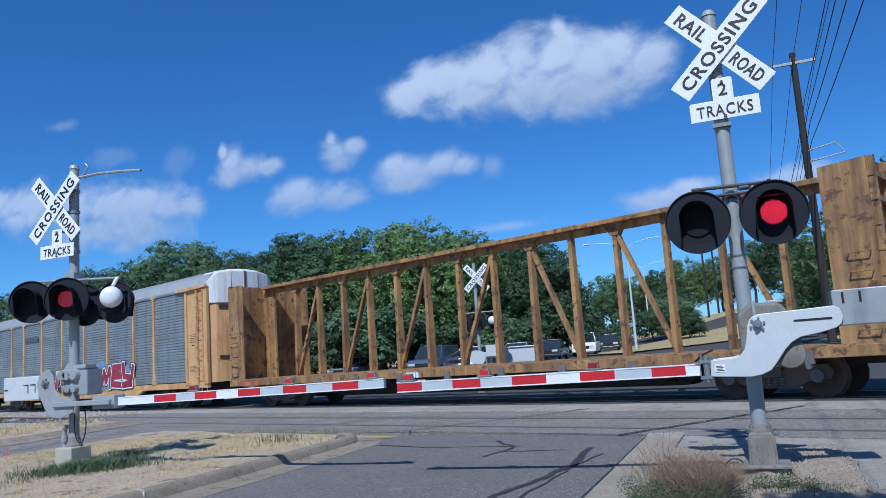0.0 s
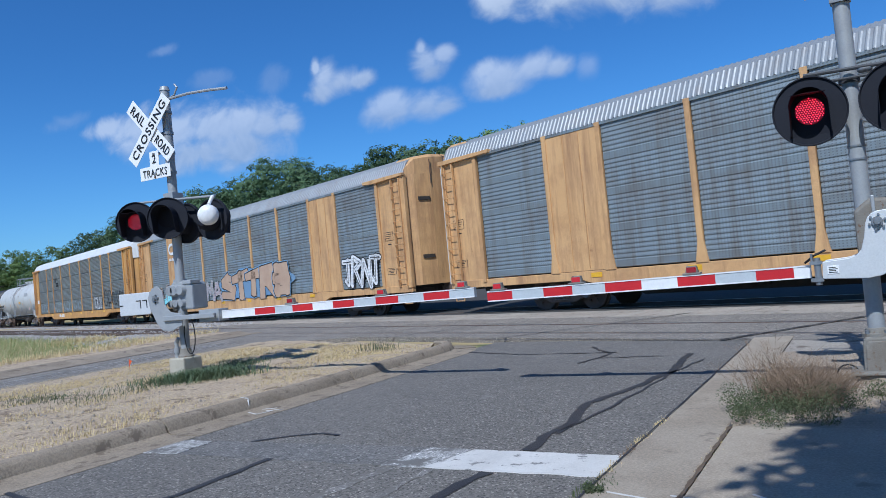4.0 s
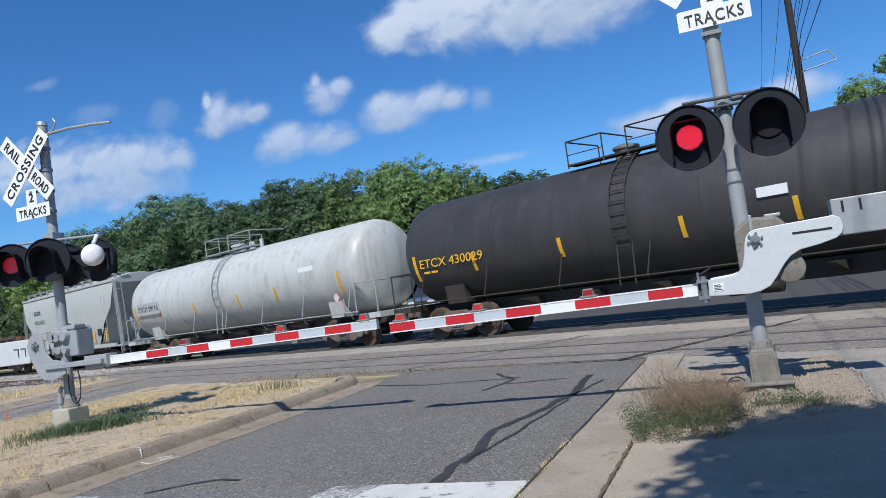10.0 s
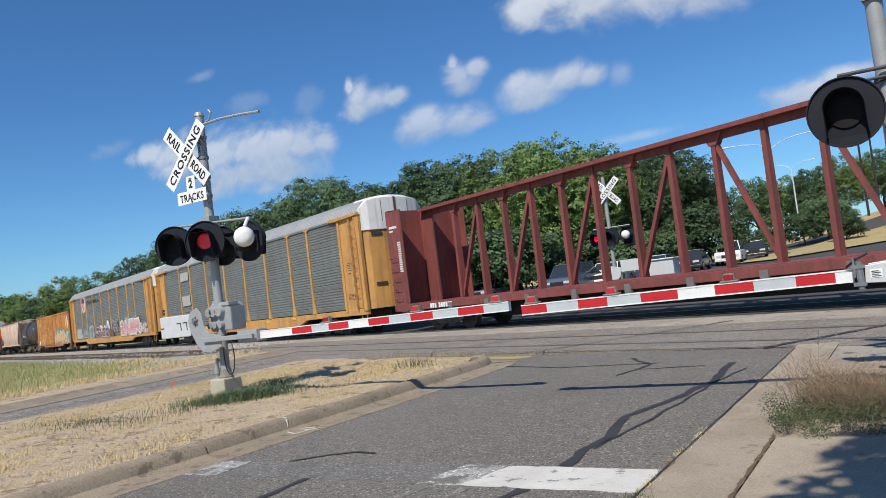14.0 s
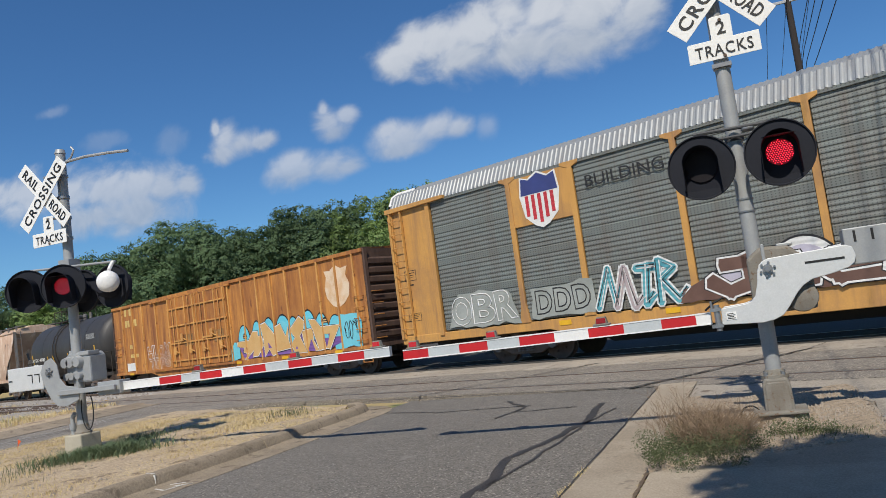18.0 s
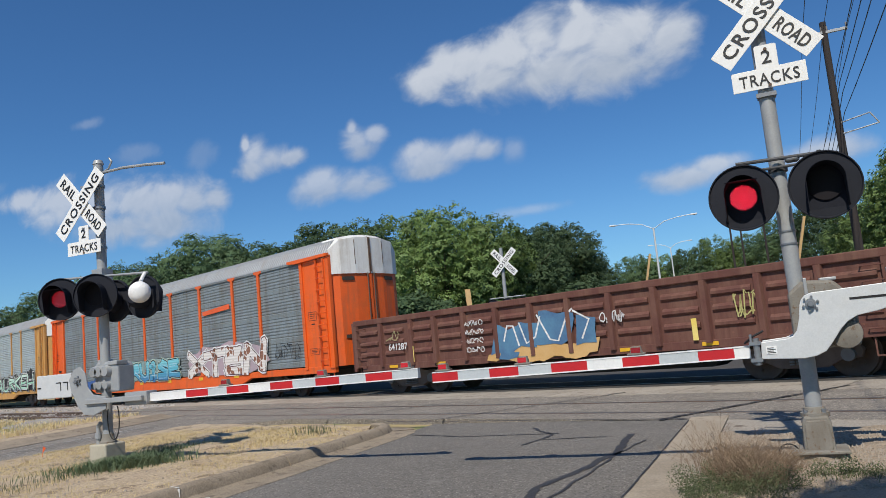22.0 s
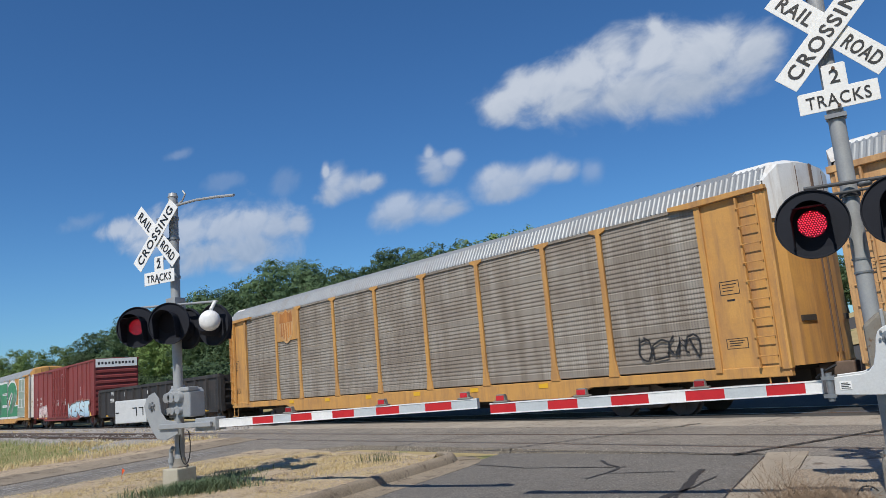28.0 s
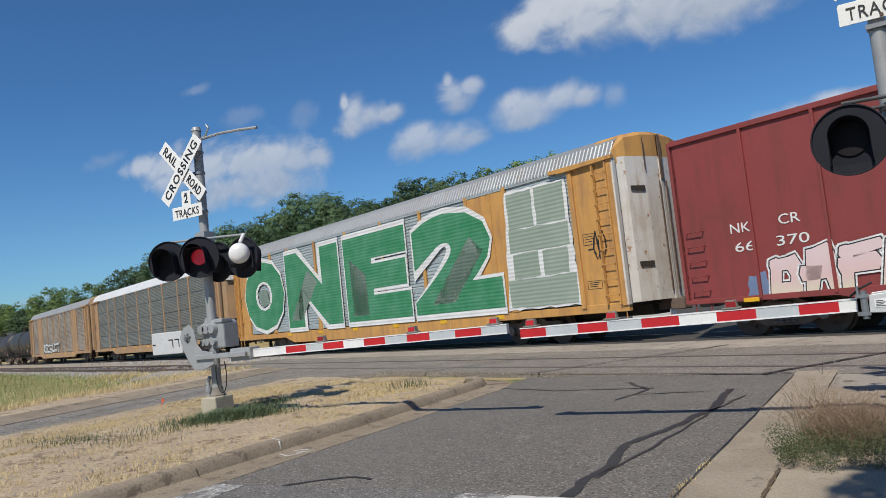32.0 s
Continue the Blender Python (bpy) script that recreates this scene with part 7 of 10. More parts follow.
def spray(car, x0, x1, z0, z1, y, seed, fill, edge, letters_n, glowc=None, second=None, lean=.12):
    """A sprayed piece: fat interlocking wild letters, each a thin layer of paint with outline, halo and inner strokes."""
    rnd = random.Random(seed)
    letters_n = max(3, round(letters_n * 1.4))
    w = (x1 - x0) / letters_n
    hgt = z1 - z0
    bones = (((-.3, -.5), (-.3, .5), (.3, .3), (-.2, .05), (.35, -.5)), ((-.35, -.5), (0, .5), (.35, -.5)), ((.35, .42), (-.3, .45), (-.3, 0), (.32, -.02), (.3, -.46), (-.38, -.45)),
             ((-.3, .5), (-.3, -.45), (.35, -.45), (.33, .5)), ((.35, .45), (-.33, .35), (-.33, -.4), (.38, -.45)), ((-.35, -.5), (-.3, .5), (.32, -.5), (.36, .5)), ((-.38, .46), (.38, .46), (0, .44), (0, -.5)))
    for i in range(letters_n):
        cx, cz = x0 + w * (i + .5), (z0 + z1) / 2 + rnd.uniform(-.05, .05) * hgt
        bone = [(a + rnd.uniform(-.09, .09), b + rnd.uniform(-.05, .05)) for a, b in rnd.choice(bones)]
        if rnd.random() < .6:
            bone.append((bone[-1][0] + rnd.choice((-.3, .35)), bone[-1][1] + rnd.uniform(.1, .35) * (1 if bone[-1][1] < 0 else -1)))
        pts = [(cx + (a + b * lean) * w * 1.28, cz + b * hgt * .84) for a, b in bone]
        thick = min(w * .32, hgt * .24) * rnd.uniform(.85, 1.1)

        def strokes(fat, dy):
            g = Geo()
            for (ax, az), (bx, bz) in zip(pts, pts[1:]):
                d = Vector((bx - ax, 0, bz - az))
                if d.length < 1e-3:
                    continue
                d.normalize()
                s = Vector((-d.z, 0, d.x)) * (thick / 2 + fat)
                e = d * (fat * .9)
                yy = y - dy - i * .0007
                wa, wb = rnd2.uniform(.8, 1.15), rnd2.uniform(.8, 1.15)
                q = [Vector((ax, yy, az)) - e - s * wa, Vector((bx, yy, bz)) + e - s * wb, Vector((bx, yy, bz)) + e * 1.6, Vector((bx, yy, bz)) + e + s * wb, Vector((ax, yy, az)) - e + s * wa, Vector((ax, yy, az)) - e * 1.6]
                for p in q:
                    p.z = max(p.z, z0 - .06)
                g.add(q, [(0, 1, 2, 3, 4, 5)])
                g.add([(ax + math.cos(k * 1.05) * (thick / 2 + fat), yy - .0002, max(az + math.sin(k * 1.05) * (thick / 2 + fat), z0 - .06)) for k in range(6)], [(0, 1, 2, 3, 4, 5)])
            return g

        def again():
            return random.Random(seed * 97 + i)

        rnd2 = again()
        top = part("graffiti_letter", strokes(0.0, .020), second if second and i % 3 == 1 else fill, car, "sprayed graffiti letter")
        rnd2 = again()
        part("outline", strokes(.04, .014), edge, top)
        if glowc:
            rnd2 = again()
            part("halo", strokes(.075, .008), glowc, top)
        part("liner", ribbon(pts, .026, y - .0245 - i * .0007, thick * .30), P_BLACK if edge is not P_BLACK else P_WHITE, top)
        part("shine", ribbon([(a + .02, b + .03) for a, b in pts], .03, y - .0250 - i * .0007, -thick * .22), edge if edge is not fill else P_WHITE, top)
        if second:
            sh = Geo()
            for q in range(1):
                k = rnd.randrange(len(pts) - 1)
                f = rnd.uniform(.0, .7)
                ax, az = pts[k][0] + (pts[k + 1][0] - pts[k][0]) * f, pts[k][1] + (pts[k + 1][1] - pts[k][1]) * f
                bx, bz = pts[k][0] + (pts[k + 1][0] - pts[k][0]) * (f + .3), pts[k][1] + (pts[k + 1][1] - pts[k][1]) * (f + .3)
                sh.bar((ax, y - .0235 - i * .0007, az), (bx, y - .0235 - i * .0007, bz), .004, thick * .6, (0, 1, 0))
            part("shading", sh, fill if i % 3 == 1 else second, top)


def scrawl(car, x0, x1, z0, z1, y, seed, mat, strokes, width=.035, name="tag"):
    """A quick tag: looping thin strokes."""
    rnd = random.Random(seed)
    for i in range(strokes):
        cx = x0 + (x1 - x0) * (i + .5) / strokes
        pts, a = [], rnd.uniform(0, 6)
        for j in range(10):
            a += rnd.uniform(.5, .95)
            pts.append((cx + math.cos(a) * (x1 - x0) / strokes * rnd.uniform(.30, .62), (z0 + z1) / 2 + math.sin(a * rnd.choice((1, 1, .5))) * (z1 - z0) * rnd.uniform(.30, .52)))
        part(name + "_stroke", ribbon(pts, width, y - .0006 * i), mat, car, "thin sprayed stroke of a tag")


def spraypaint(name, c, d=None):
    return surf("spray_" + name, c, d or tuple(v * .8 for v in c), 0.65, scale=1.5, fine=25, bump=0.0, amount=.7)


P_WHITE, P_BLACK = spraypaint("white", (.70, .70, .69)), spraypaint("black", (.02, .02, .022))
P_RED, P_BLUE, P_CYAN = spraypaint("red", (.50, .035, .05)), spraypaint("blue", (.08, .16, .42)), spraypaint("cyan", (.16, .52, .62))
P_PINK, P_GREEN, P_DGREEN = spraypaint("pink", (.68, .40, .36), (.72, .60, .56)), spraypaint("green", (.22, .62, .18), (.55, .72, .45)), spraypaint("dark_green", (.03, .20, .085), (.09, .27, .16))
P_YEL, P_BROWN, P_PURPLE = spraypaint("yellow", (.74, .56, .12), (.78, .66, .28)), spraypaint("brown", (.42, .28, .19), (.50, .36, .25)), spraypaint("purple", (.16, .075, .28), (.22, .12, .34))
P_PALE, P_GREY, P_MAUVE = spraypaint("pale_blue", (.48, .62, .68), (.34, .48, .60)), spraypaint("smoke", (.33, .34, .34)), spraypaint("mauve", (.36, .29, .30), (.46, .40, .40))
P_TEAL, P_ORANGE = spraypaint("teal", (.08, .30, .36), (.12, .40, .46)), spraypaint("orange", (.72, .11, .03))


def ribbed(m):
    """Lets the paint follow the ribs of the sheet below it."""
    n, l = m.node_tree.nodes, m.node_tree.links
    co, sep = n.new("ShaderNodeTexCoord"), n.new("ShaderNodeSeparateXYZ")
    l.new(co.outputs["Object"], sep.inputs[0])
    turn, wave, bp = n.new("ShaderNodeMath"), n.new("ShaderNodeMath"), n.new("ShaderNodeBump")
    turn.operation, wave.operation = "MULTIPLY", "SINE"
    turn.inputs[1].default_value = 2 * math.pi / .114
    l.new(sep.outputs["Z"], turn.inputs[0])
    l.new(turn.outputs[0], wave.inputs[0])
    l.new(wave.outputs[0], bp.inputs["Height"])
    bp.inputs["Strength"].default_value, bp.inputs["Distance"].default_value = 0.35, 0.009
    l.new(bp.outputs[0], n["Principled BSDF"].inputs["Normal"])
    return m


def fade(name, stops, ribs=True):
    """Sprayed paint that runs from colour to colour up the side of a car: stops of (height, colour)."""
    fresh = "spray_" + name not in MATS
    m = surf("spray_" + name, stops[0][1], rough=.65, bump=0.0)
    if fresh:
        n, l = m.node_tree.nodes, m.node_tree.links
        co, sep, nz, add = n.new("ShaderNodeTexCoord"), n.new("ShaderNodeSeparateXYZ"), n.new("ShaderNodeTexNoise"), n.new("ShaderNodeMath")
        nz.inputs["Scale"].default_value, nz.inputs["Detail"].default_value = 3.0, 4.0
        l.new(co.outputs["Object"], sep.inputs[0])
        l.new(co.outputs["Object"], nz.inputs["Vector"])
        add.operation = "MULTIPLY_ADD"
        l.new(nz.outputs["Fac"], add.inputs[0])
        add.inputs[1].default_value = .4
        l.new(sep.outputs["Z"], add.inputs[2])
        span, ramp = n.new("ShaderNodeMapRange"), n.new("ShaderNodeValToRGB")
        lo, hi = stops[0][0], stops[-1][0]
        span.inputs["From Min"].default_value, span.inputs["From Max"].default_value = lo + .2, hi + .2
        l.new(add.outputs[0], span.inputs["Value"])
        l.new(span.outputs[0], ramp.inputs[0])
        el = ramp.color_ramp.elements
        while len(el) < len(stops):
            el.new(.5)
        for e, (z, c) in zip(el, stops):
            e.position, e.color = (z - lo) / (hi - lo), (*c, 1)
        l.new(ramp.outputs[0], n["Principled BSDF"].inputs["Base Color"])
        if ribs:
            ribbed(m)
    return m


def spotted(name, ground, spot):
    """Pale paint with dark cells, like a giraffe's coat."""
    fresh = "spray_" + name not in MATS
    m = surf("spray_" + name, ground, rough=.65, bump=0.0)
    if fresh:
        n, l = m.node_tree.nodes, m.node_tree.links
        co, edge, cell, sep = n.new("ShaderNodeTexCoord"), n.new("ShaderNodeTexVoronoi"), n.new("ShaderNodeTexVoronoi"), n.new("ShaderNodeSeparateColor")
        edge.feature = "DISTANCE_TO_EDGE"
        for q in (edge, cell):
            q.inputs["Scale"].default_value = 4.2
            l.new(co.outputs["Object"], q.inputs["Vector"])
        l.new(cell.outputs["Color"], sep.inputs[0])
        far, some, both, mix = n.new("ShaderNodeMath"), n.new("ShaderNodeMath"), n.new("ShaderNodeMath"), n.new("ShaderNodeMix")
        far.operation, some.operation, both.operation, mix.data_type = "GREATER_THAN", "LESS_THAN", "MULTIPLY", "RGBA"
        far.inputs[1].default_value, some.inputs[1].default_value = .07, .42
        l.new(edge.outputs["Distance"], far.inputs[0])
        l.new(sep.outputs[0], some.inputs[0])
        l.new(far.outputs[0], both.inputs[0])
        l.new(some.outputs[0], both.inputs[1])
        l.new(both.outputs[0], mix.inputs["Factor"])
        mix.inputs["A"].default_value, mix.inputs["B"].default_value = (*ground, 1), (*spot, 1)
        l.new(mix.outputs["Result"], n["Principled BSDF"].inputs["Base Color"])
        ribbed(m)
    return m


for paint_ in (P_WHITE, P_BLACK, P_RED, P_BLUE, P_CYAN, P_PINK, P_GREEN, P_DGREEN, P_PURPLE, P_TEAL):
    ribbed(paint_)
# strokes of wild capital letters in a unit box
GLYPH = {
    "A": (((0, 0), (.32, 1), (.62, 1.05), (1, 0)), ((.2, .36), (.85, .40))),
    "B": (((.05, 0), (.08, 1), (.8, .95), (.85, .62), (.1, .5)), ((.1, .5), (.95, .45), (.9, 0), (.05, .0))),
    "C": (((1, .85), (.6, 1.08), (.1, .9), (0, .3), (.25, 0), (1, .1)),),
    "D": (((.02, .0), (.06, .95), (.75, 1.0), (1, .55), (.8, .0), (.02, .0)),),
    "E": (((1, 1), (.1, .95), (0, .05), (1, 0)), ((.05, .5), (.8, .55))),
    "F": (((1.05, 1.05), (.08, .92), (.0, -.05)), ((.05, .48), (.8, .55))),
    "H": (((.05, 1.05), (.0, -.03)), ((.95, 1.1), (1.02, -.03)), ((.0, .48), (1.0, .56))),
    "I": (((.2, 1), (.6, 1)), ((.42, 1), (.5, 0)), ((.2, 0), (.85, .02))),
    "J": (((.3, 1), (1, 1.02)), ((.72, 1), (.68, .12), (.3, -.02), (-.05, .3))),
    "K": (((.05, 1.05), (.12, 0)), ((.95, 1.05), (.2, .48), (1.02, -.05))),
    "L": (((.1, 1.05), (.05, .02), (1, .0)),),
    "M": (((0, 0), (.12, 1), (.5, .35), (.85, 1.05), (1.02, 0)),),
    "N": (((0, -.02), (.1, 1.0), (.85, .05), (1, 1.08)),),
    "O": (((.5, 1.02), (.05, .75), (.05, .2), (.5, -.02), (.95, .25), (.95, .78), (.5, 1.02)),),
    "P": (((.05, -.05), (.08, 1), (.85, 1.0), (.98, .6), (.1, .42)),),
    "R": (((.02, -.02), (.06, 1), (.85, 1.02), (.95, .62), (.12, .46)), ((.4, .46), (1.05, -.05))),
    "S": (((1, .92), (.4, 1.08), (.02, .78), (.95, .36), (.8, .0), (-.05, .08)),),
    "T": (((-.08, .92), (1.1, 1.04)), ((.5, .95), (.46, -.03))),
    "U": (((.02, 1), (.08, .15), (.5, -.02), (.92, .15), (1.02, 1.06)),),
    "X": (((0, 1.05), (1.02, -.04)), ((1, 1.0), (.0, .0))),
    "Y": (((0, 1.02), (.12, .5), (.85, .46)), ((1.0, 1.12), (.88, .12), (.1, .0))),
    "#": (((.2, -.02), (.42, 1.02)), ((.62, -.02), (.86, 1.02)), ((-.05, .30), (.98, .34)), ((.05, .70), (1.08, .74))),
}


def piece(car, text, x0, x1, z0, z1, y, fills, layers, thick=.26, seed=1, rise=0.0, lean=.0, core=None, gleam=None, haze=None, spans=None):
    """A sprayed word of fat angular letters. layers: (growth, paint) from the fill outward; core: a second colour along the strokes; haze: a cloud of paint behind."""
    rnd = random.Random(seed)
    if haze:
        mx, n = (x0 + x1) / 2, 26
        ring = [(mx + math.cos(6.283 * q / n) * (x1 - x0) * rnd.uniform(.50, .58), max(z0 - .04, (z0 + z1) / 2 + .1 + math.sin(6.283 * q / n) * (z1 - z0) * rnd.uniform(.56, .86))) for q in range(n)]
        part("haze", Geo().prism(ring, y + .002, y + .005, "y"), haze, car, "soft cloud of sprayed paint")
    step = (x1 - x0) / len(text)
    for i, ch in enumerate(text):
        xa, xb = spans[i] if spans else (x0 + step * i - .05 * step, x0 + step * (i + 1) + .05 * step)
        w, h = xb - xa, (z1 - z0) * (1 + rise * i / len(text)) * rnd.uniform(.95, 1.06)
        th = min(thick * w, .36 * h) * rnd.uniform(.94, 1.06)
        foot = z0 + rnd.uniform(-.02, .04)
        paths = []
        for stroke in GLYPH[ch]:
            paths.append([(xa + th / 2 + (u + rnd.uniform(-.07, .07)) * (w - th) + v * lean * h, foot + th * .4 + (v + rnd.uniform(-.05, .05)) * (h - th * .8)) for u, v in stroke])
        wob = [[(rnd.uniform(.72, 1.3), rnd.uniform(.72, 1.3), rnd.uniform(.25, .85)) for q in p] for p in paths]

        def layer(grow, dy, width=1.0, shift=0.0):
            g = Geo()
            for p, wb in zip(paths, wob):
                for k, ((ax, az), (bx, bz)) in enumerate(zip(p, p[1:])):
                    d = Vector((bx - ax, 0, bz - az))
                    d.normalize()
                    sd = Vector((-d.z, 0, d.x))
                    ea = th * width * (.42 if k else wb[k][2]) + grow
                    eb = th * width * (.42 if k < len(p) - 2 else wb[k + 1][2]) + grow
                    va, vb = sd * (th / 2 * width * wb[k][0] + grow), sd * (th / 2 * width * wb[k][1] + grow)
                    yy = y - dy - i * .0042 - k * .00003
                    a, b = Vector((ax, yy, az)) + sd * shift * th, Vector((bx, yy, bz)) + sd * shift * th
                    q = [a - d * ea - va * .9, b + d * eb * .8 - vb, b + d * eb * 1.25, b + d * eb * .8 + vb, a - d * ea + va * .9, a - d * ea * 1.2]
                    for c in q:
                        c.z = max(c.z, z0 - .10)
                    g.add(q, [(0, 1, 2, 3, 4, 5)])
            return g

        deep = .0009 * len(layers) + .002
        top = part("graffiti_letter", layer(0.0, deep), fills[i % len(fills)], car, "fat sprayed letter with drawn edges")
        for q, (grow, paint) in enumerate(layers):
            part(("outline", "edge", "halo")[min(q, 2)], layer(grow, deep - .0009 * (q + 1)), paint, top)
        if core:
            part("shading", layer(0.0, deep + .0005, .38, -.2), core, top)
        if gleam:
            g = Geo()
            for p in paths:
                r = ribbon(p, .022, y - deep - .0008 - i * .0042, th * .28)
                g.add(r.v, r.f)
            part("gleam", g, gleam, top)


def word(car, text, x0, x1, z0, z1, y, fill, edge=None, fat=.03, label="large sprayed letters", halo=None):
    at = Matrix.Translation(((x0 + x1) / 2, y - .010, (z0 + z1) / 2))
    top = part("lettering", letters(text, x1 - x0, z1 - z0, fill, fat), None, car, label, at=at)
    if edge:
        part("outline", letters(text, (x1 - x0) * 1.03, (z1 - z0) * 1.12, edge, fat + .035), None, top, at=Matrix.Translation((0, .006, 0)))
    if halo:
        part("halo", letters(text, (x1 - x0) * 1.05, (z1 - z0) * 1.22, halo, fat + .06), None, top, at=Matrix.Translation((0, .010, 0)))
    return top


SIDE = -HALF - .045


def painted(car, text, x0, x1, z0, z1, y, mat=None, fat=0.0):
    """Stencilled car lettering."""
    return part("stencil", letters(text, x1 - x0, z1 - z0, mat or BLACKMARK, fat), None, car, "stencilled car marking", at=Matrix.Translation(((x0 + x1) / 2, y, (z0 + z1) / 2)))


def outlined(car, text, spans, z0, z1, y, mat, stroke, inside=None):
    """Hollow sprayed letters, each in a loose outline."""
    rnd = random.Random(len(text))
    for ch, (a, b) in zip(text, spans):
        zz = rnd.uniform(-.04, .04)
        at = Matrix.Translation(((a + b) / 2, y, (z0 + z1) / 2 + zz)) @ Matrix.Rotation(rnd.uniform(-.08, .08), 4, "Y")
        top = part("graffiti_letter", letters(ch, b - a, z1 - z0, mat, .03, stroke=stroke), None, car, "hollow sprayed letter in a thin outline", at=at)
        if inside:
            part("fill", letters(ch, (b - a) * .94, (z1 - z0) * .94, inside, .02), None, top, at=Matrix.Translation((0, .006, 0)))


def blob(car, name, outline, mat, y, label="", amp=.05, seed=1, parent=None):
    return part(name, Geo().prism(jag(outline, .22, amp, seed), y - .004, y, "y"), mat, parent or car, label)


def dome(car, x0, x1, z0, z1, y, fill, edge):
    """A rounded sprayed bubble with a wide pale edge."""
    def arch(k):
        xm = (x0 + x1) / 2
        return [(xm + math.cos(a) * (x1 - x0) / 2 * k, z0 + math.sin(a) * (z1 - z0) * k) for a in np.linspace(0, math.pi, 18)]
    top = part("graffiti_bubble", Geo().prism(arch(1.0), y - .005, y, "y"), edge, car, "sprayed bubble with a pale edge")
    part("fill", Geo().prism(arch(.8), y - .010, y - .004, "y"), fill, top)
    part("outline", Geo().prism(arch(1.06), y - .001, y + .003, "y"), P_BLACK, top)

# 1 yellow centerbeam
c, L = centerbeam(-25.0, -3.2, "weathered yellow centerbeam lumber flat car, empty", BEAMYELLOW, BEAMYELLOW)
marks(c, -1.6, 0.96, -1.56, [(.16, (4,)), (.08, (6, 5))], WHITEMARK)
part("end_sill_stain", Geo().box(-L / 2 + 1, -L / 2 + 1.8, -1.566, -1.56, .8, .95), ORANGE, c)
# 2 autorack with red piece
c, L, X = autorack(-52.0, -26.5, "grey-screened yellow autorack with red graffiti", YELLOW_PALE, SCREEN, ROOFZINC)
marks(c, X[3] + .3, 3.95, SIDE, [(.26, (9,))], surf("marking_dim", (0.10, 0.115, 0.125), rough=.6, bump=0))
piece(c, "CNIL", -3.9, .7, 1.0, 1.85, SIDE, (fade("brick_white", [(1.0, (.26, .025, .04)), (1.55, (.34, .05, .07)), (1.9, (.60, .58, .58))]),), [(.04, P_WHITE), (.07, P_BLACK)], .21, 3, .12)
piece(c, "NAMEY", 1.3, 6.6, .98, 1.85, SIDE, (spraypaint("maroon", (.235, .02, .04), (.31, .035, .06)),), [(.05, P_WHITE), (.075, P_BLACK)], .26, 4, .12, .1, haze=spraypaint("blue_mist", (.13, .24, .40), (.20, .29, .38)))
# 3 autorack with solid bays
c, L, X = autorack(-78.9, -54.0, "yellow autorack with grey screens and solid panels", YELLOW_PALE, SCREEN, ROOFZINC, solid_bays=(2, 8), cap=YELLOW_PALE, clean=True, door=DOORWHITE)
g = Geo().prism([(X[7] + .2, 3.2), (X[8] - .25, 3.5), (X[8] - .2, 3.72), (X[7] + .15, 3.42)], SIDE - .008, SIDE, "y")
part("orange_stroke", g, P_ORANGE, c, "rubbed orange paint stroke")
scrawl(c, X[7] + .2, X[8] - .2, 3.1, 3.35, SIDE - .004, 3, P_BLACK, 3, .06)
part("vent_plate", Geo().tube((X[8] + 1.2, -HALF - .05, 1.35), (X[8] + 1.2, -HALF, 1.35), .17, seg=10), STEELGREY, c)
# 4 autorack with logo bay
c, L, X = autorack(-107.1, -80.9, "yellow autorack with long brown and blue graffiti", YELLOW_PALE, SCREEN, ROOFZINC, solid_bays=(2, 8), cap=YELLOW_PALE, clean=True)
g = Geo()
xm = (X[2] + X[3]) / 2
for pts in ([(xm - .02, 4.24), (xm - .50, 4.24), (xm - .68, 4.15), (xm - .72, 4.0), (xm - .68, 3.85), (xm - .50, 3.76), (xm - .02, 3.76)], [(xm + .04, 3.68), (xm + .04, 4.10), (xm + .12, 4.22), (xm + .24, 4.20), (xm + .52, 3.84), (xm + .62, 3.80), (xm + .70, 3.90), (xm + .70, 4.34)]):
    band = ribbon(pts, .15, SIDE - .004)
    g.add(band.v, band.f)
part("emblem", g, WHITEMARK, c, "white looped railway emblem")
marks(c, xm - .78, 3.52, SIDE + .01, [(.14, (3, 2, 2))], WHITEMARK)
piece(c, "FUKOE", X[1] + .35, X[3] + .7, 1.04, 1.85, SIDE, (fade("cream_cyan", [(1.0, (.20, .62, .68)), (1.5, (.34, .64, .68)), (1.75, (.62, .60, .56)), (2.1, (.64, .56, .48))]),), [(.055, P_BLACK), (.085, spraypaint("peach", (.62, .46, .36)))], .30, 10, .25, gleam=P_BLACK)
piece(c, "ANIMA", X[3] + .4, X[5] - .7, 1.05, 1.85, SIDE, (ribbed(spraypaint("faded_rose", (.40, .315, .32), (.33, .295, .30))), ribbed(spraypaint("faded_grey", (.34, .30, .305), (.30, .29, .295)))), [(.03, spraypaint("faded_white", (.42, .41, .42), (.33, .335, .34)))], .18, 22, .1)
piece(c, "STTRB", X[5] - .5, X[7] + .8, 1.06, 2.1, SIDE, (P_BROWN,), [(.05, P_BLACK), (.08, spraypaint("sky_edge", (.22, .38, .56)))], .32, 23, .3, haze=spraypaint("blue_mist", (.13, .24, .40), (.20, .29, .38)))
spray(c, X[9] + .3, X[10], 1.08, 2.2, SIDE, 24, P_WHITE, P_BLACK, 3)
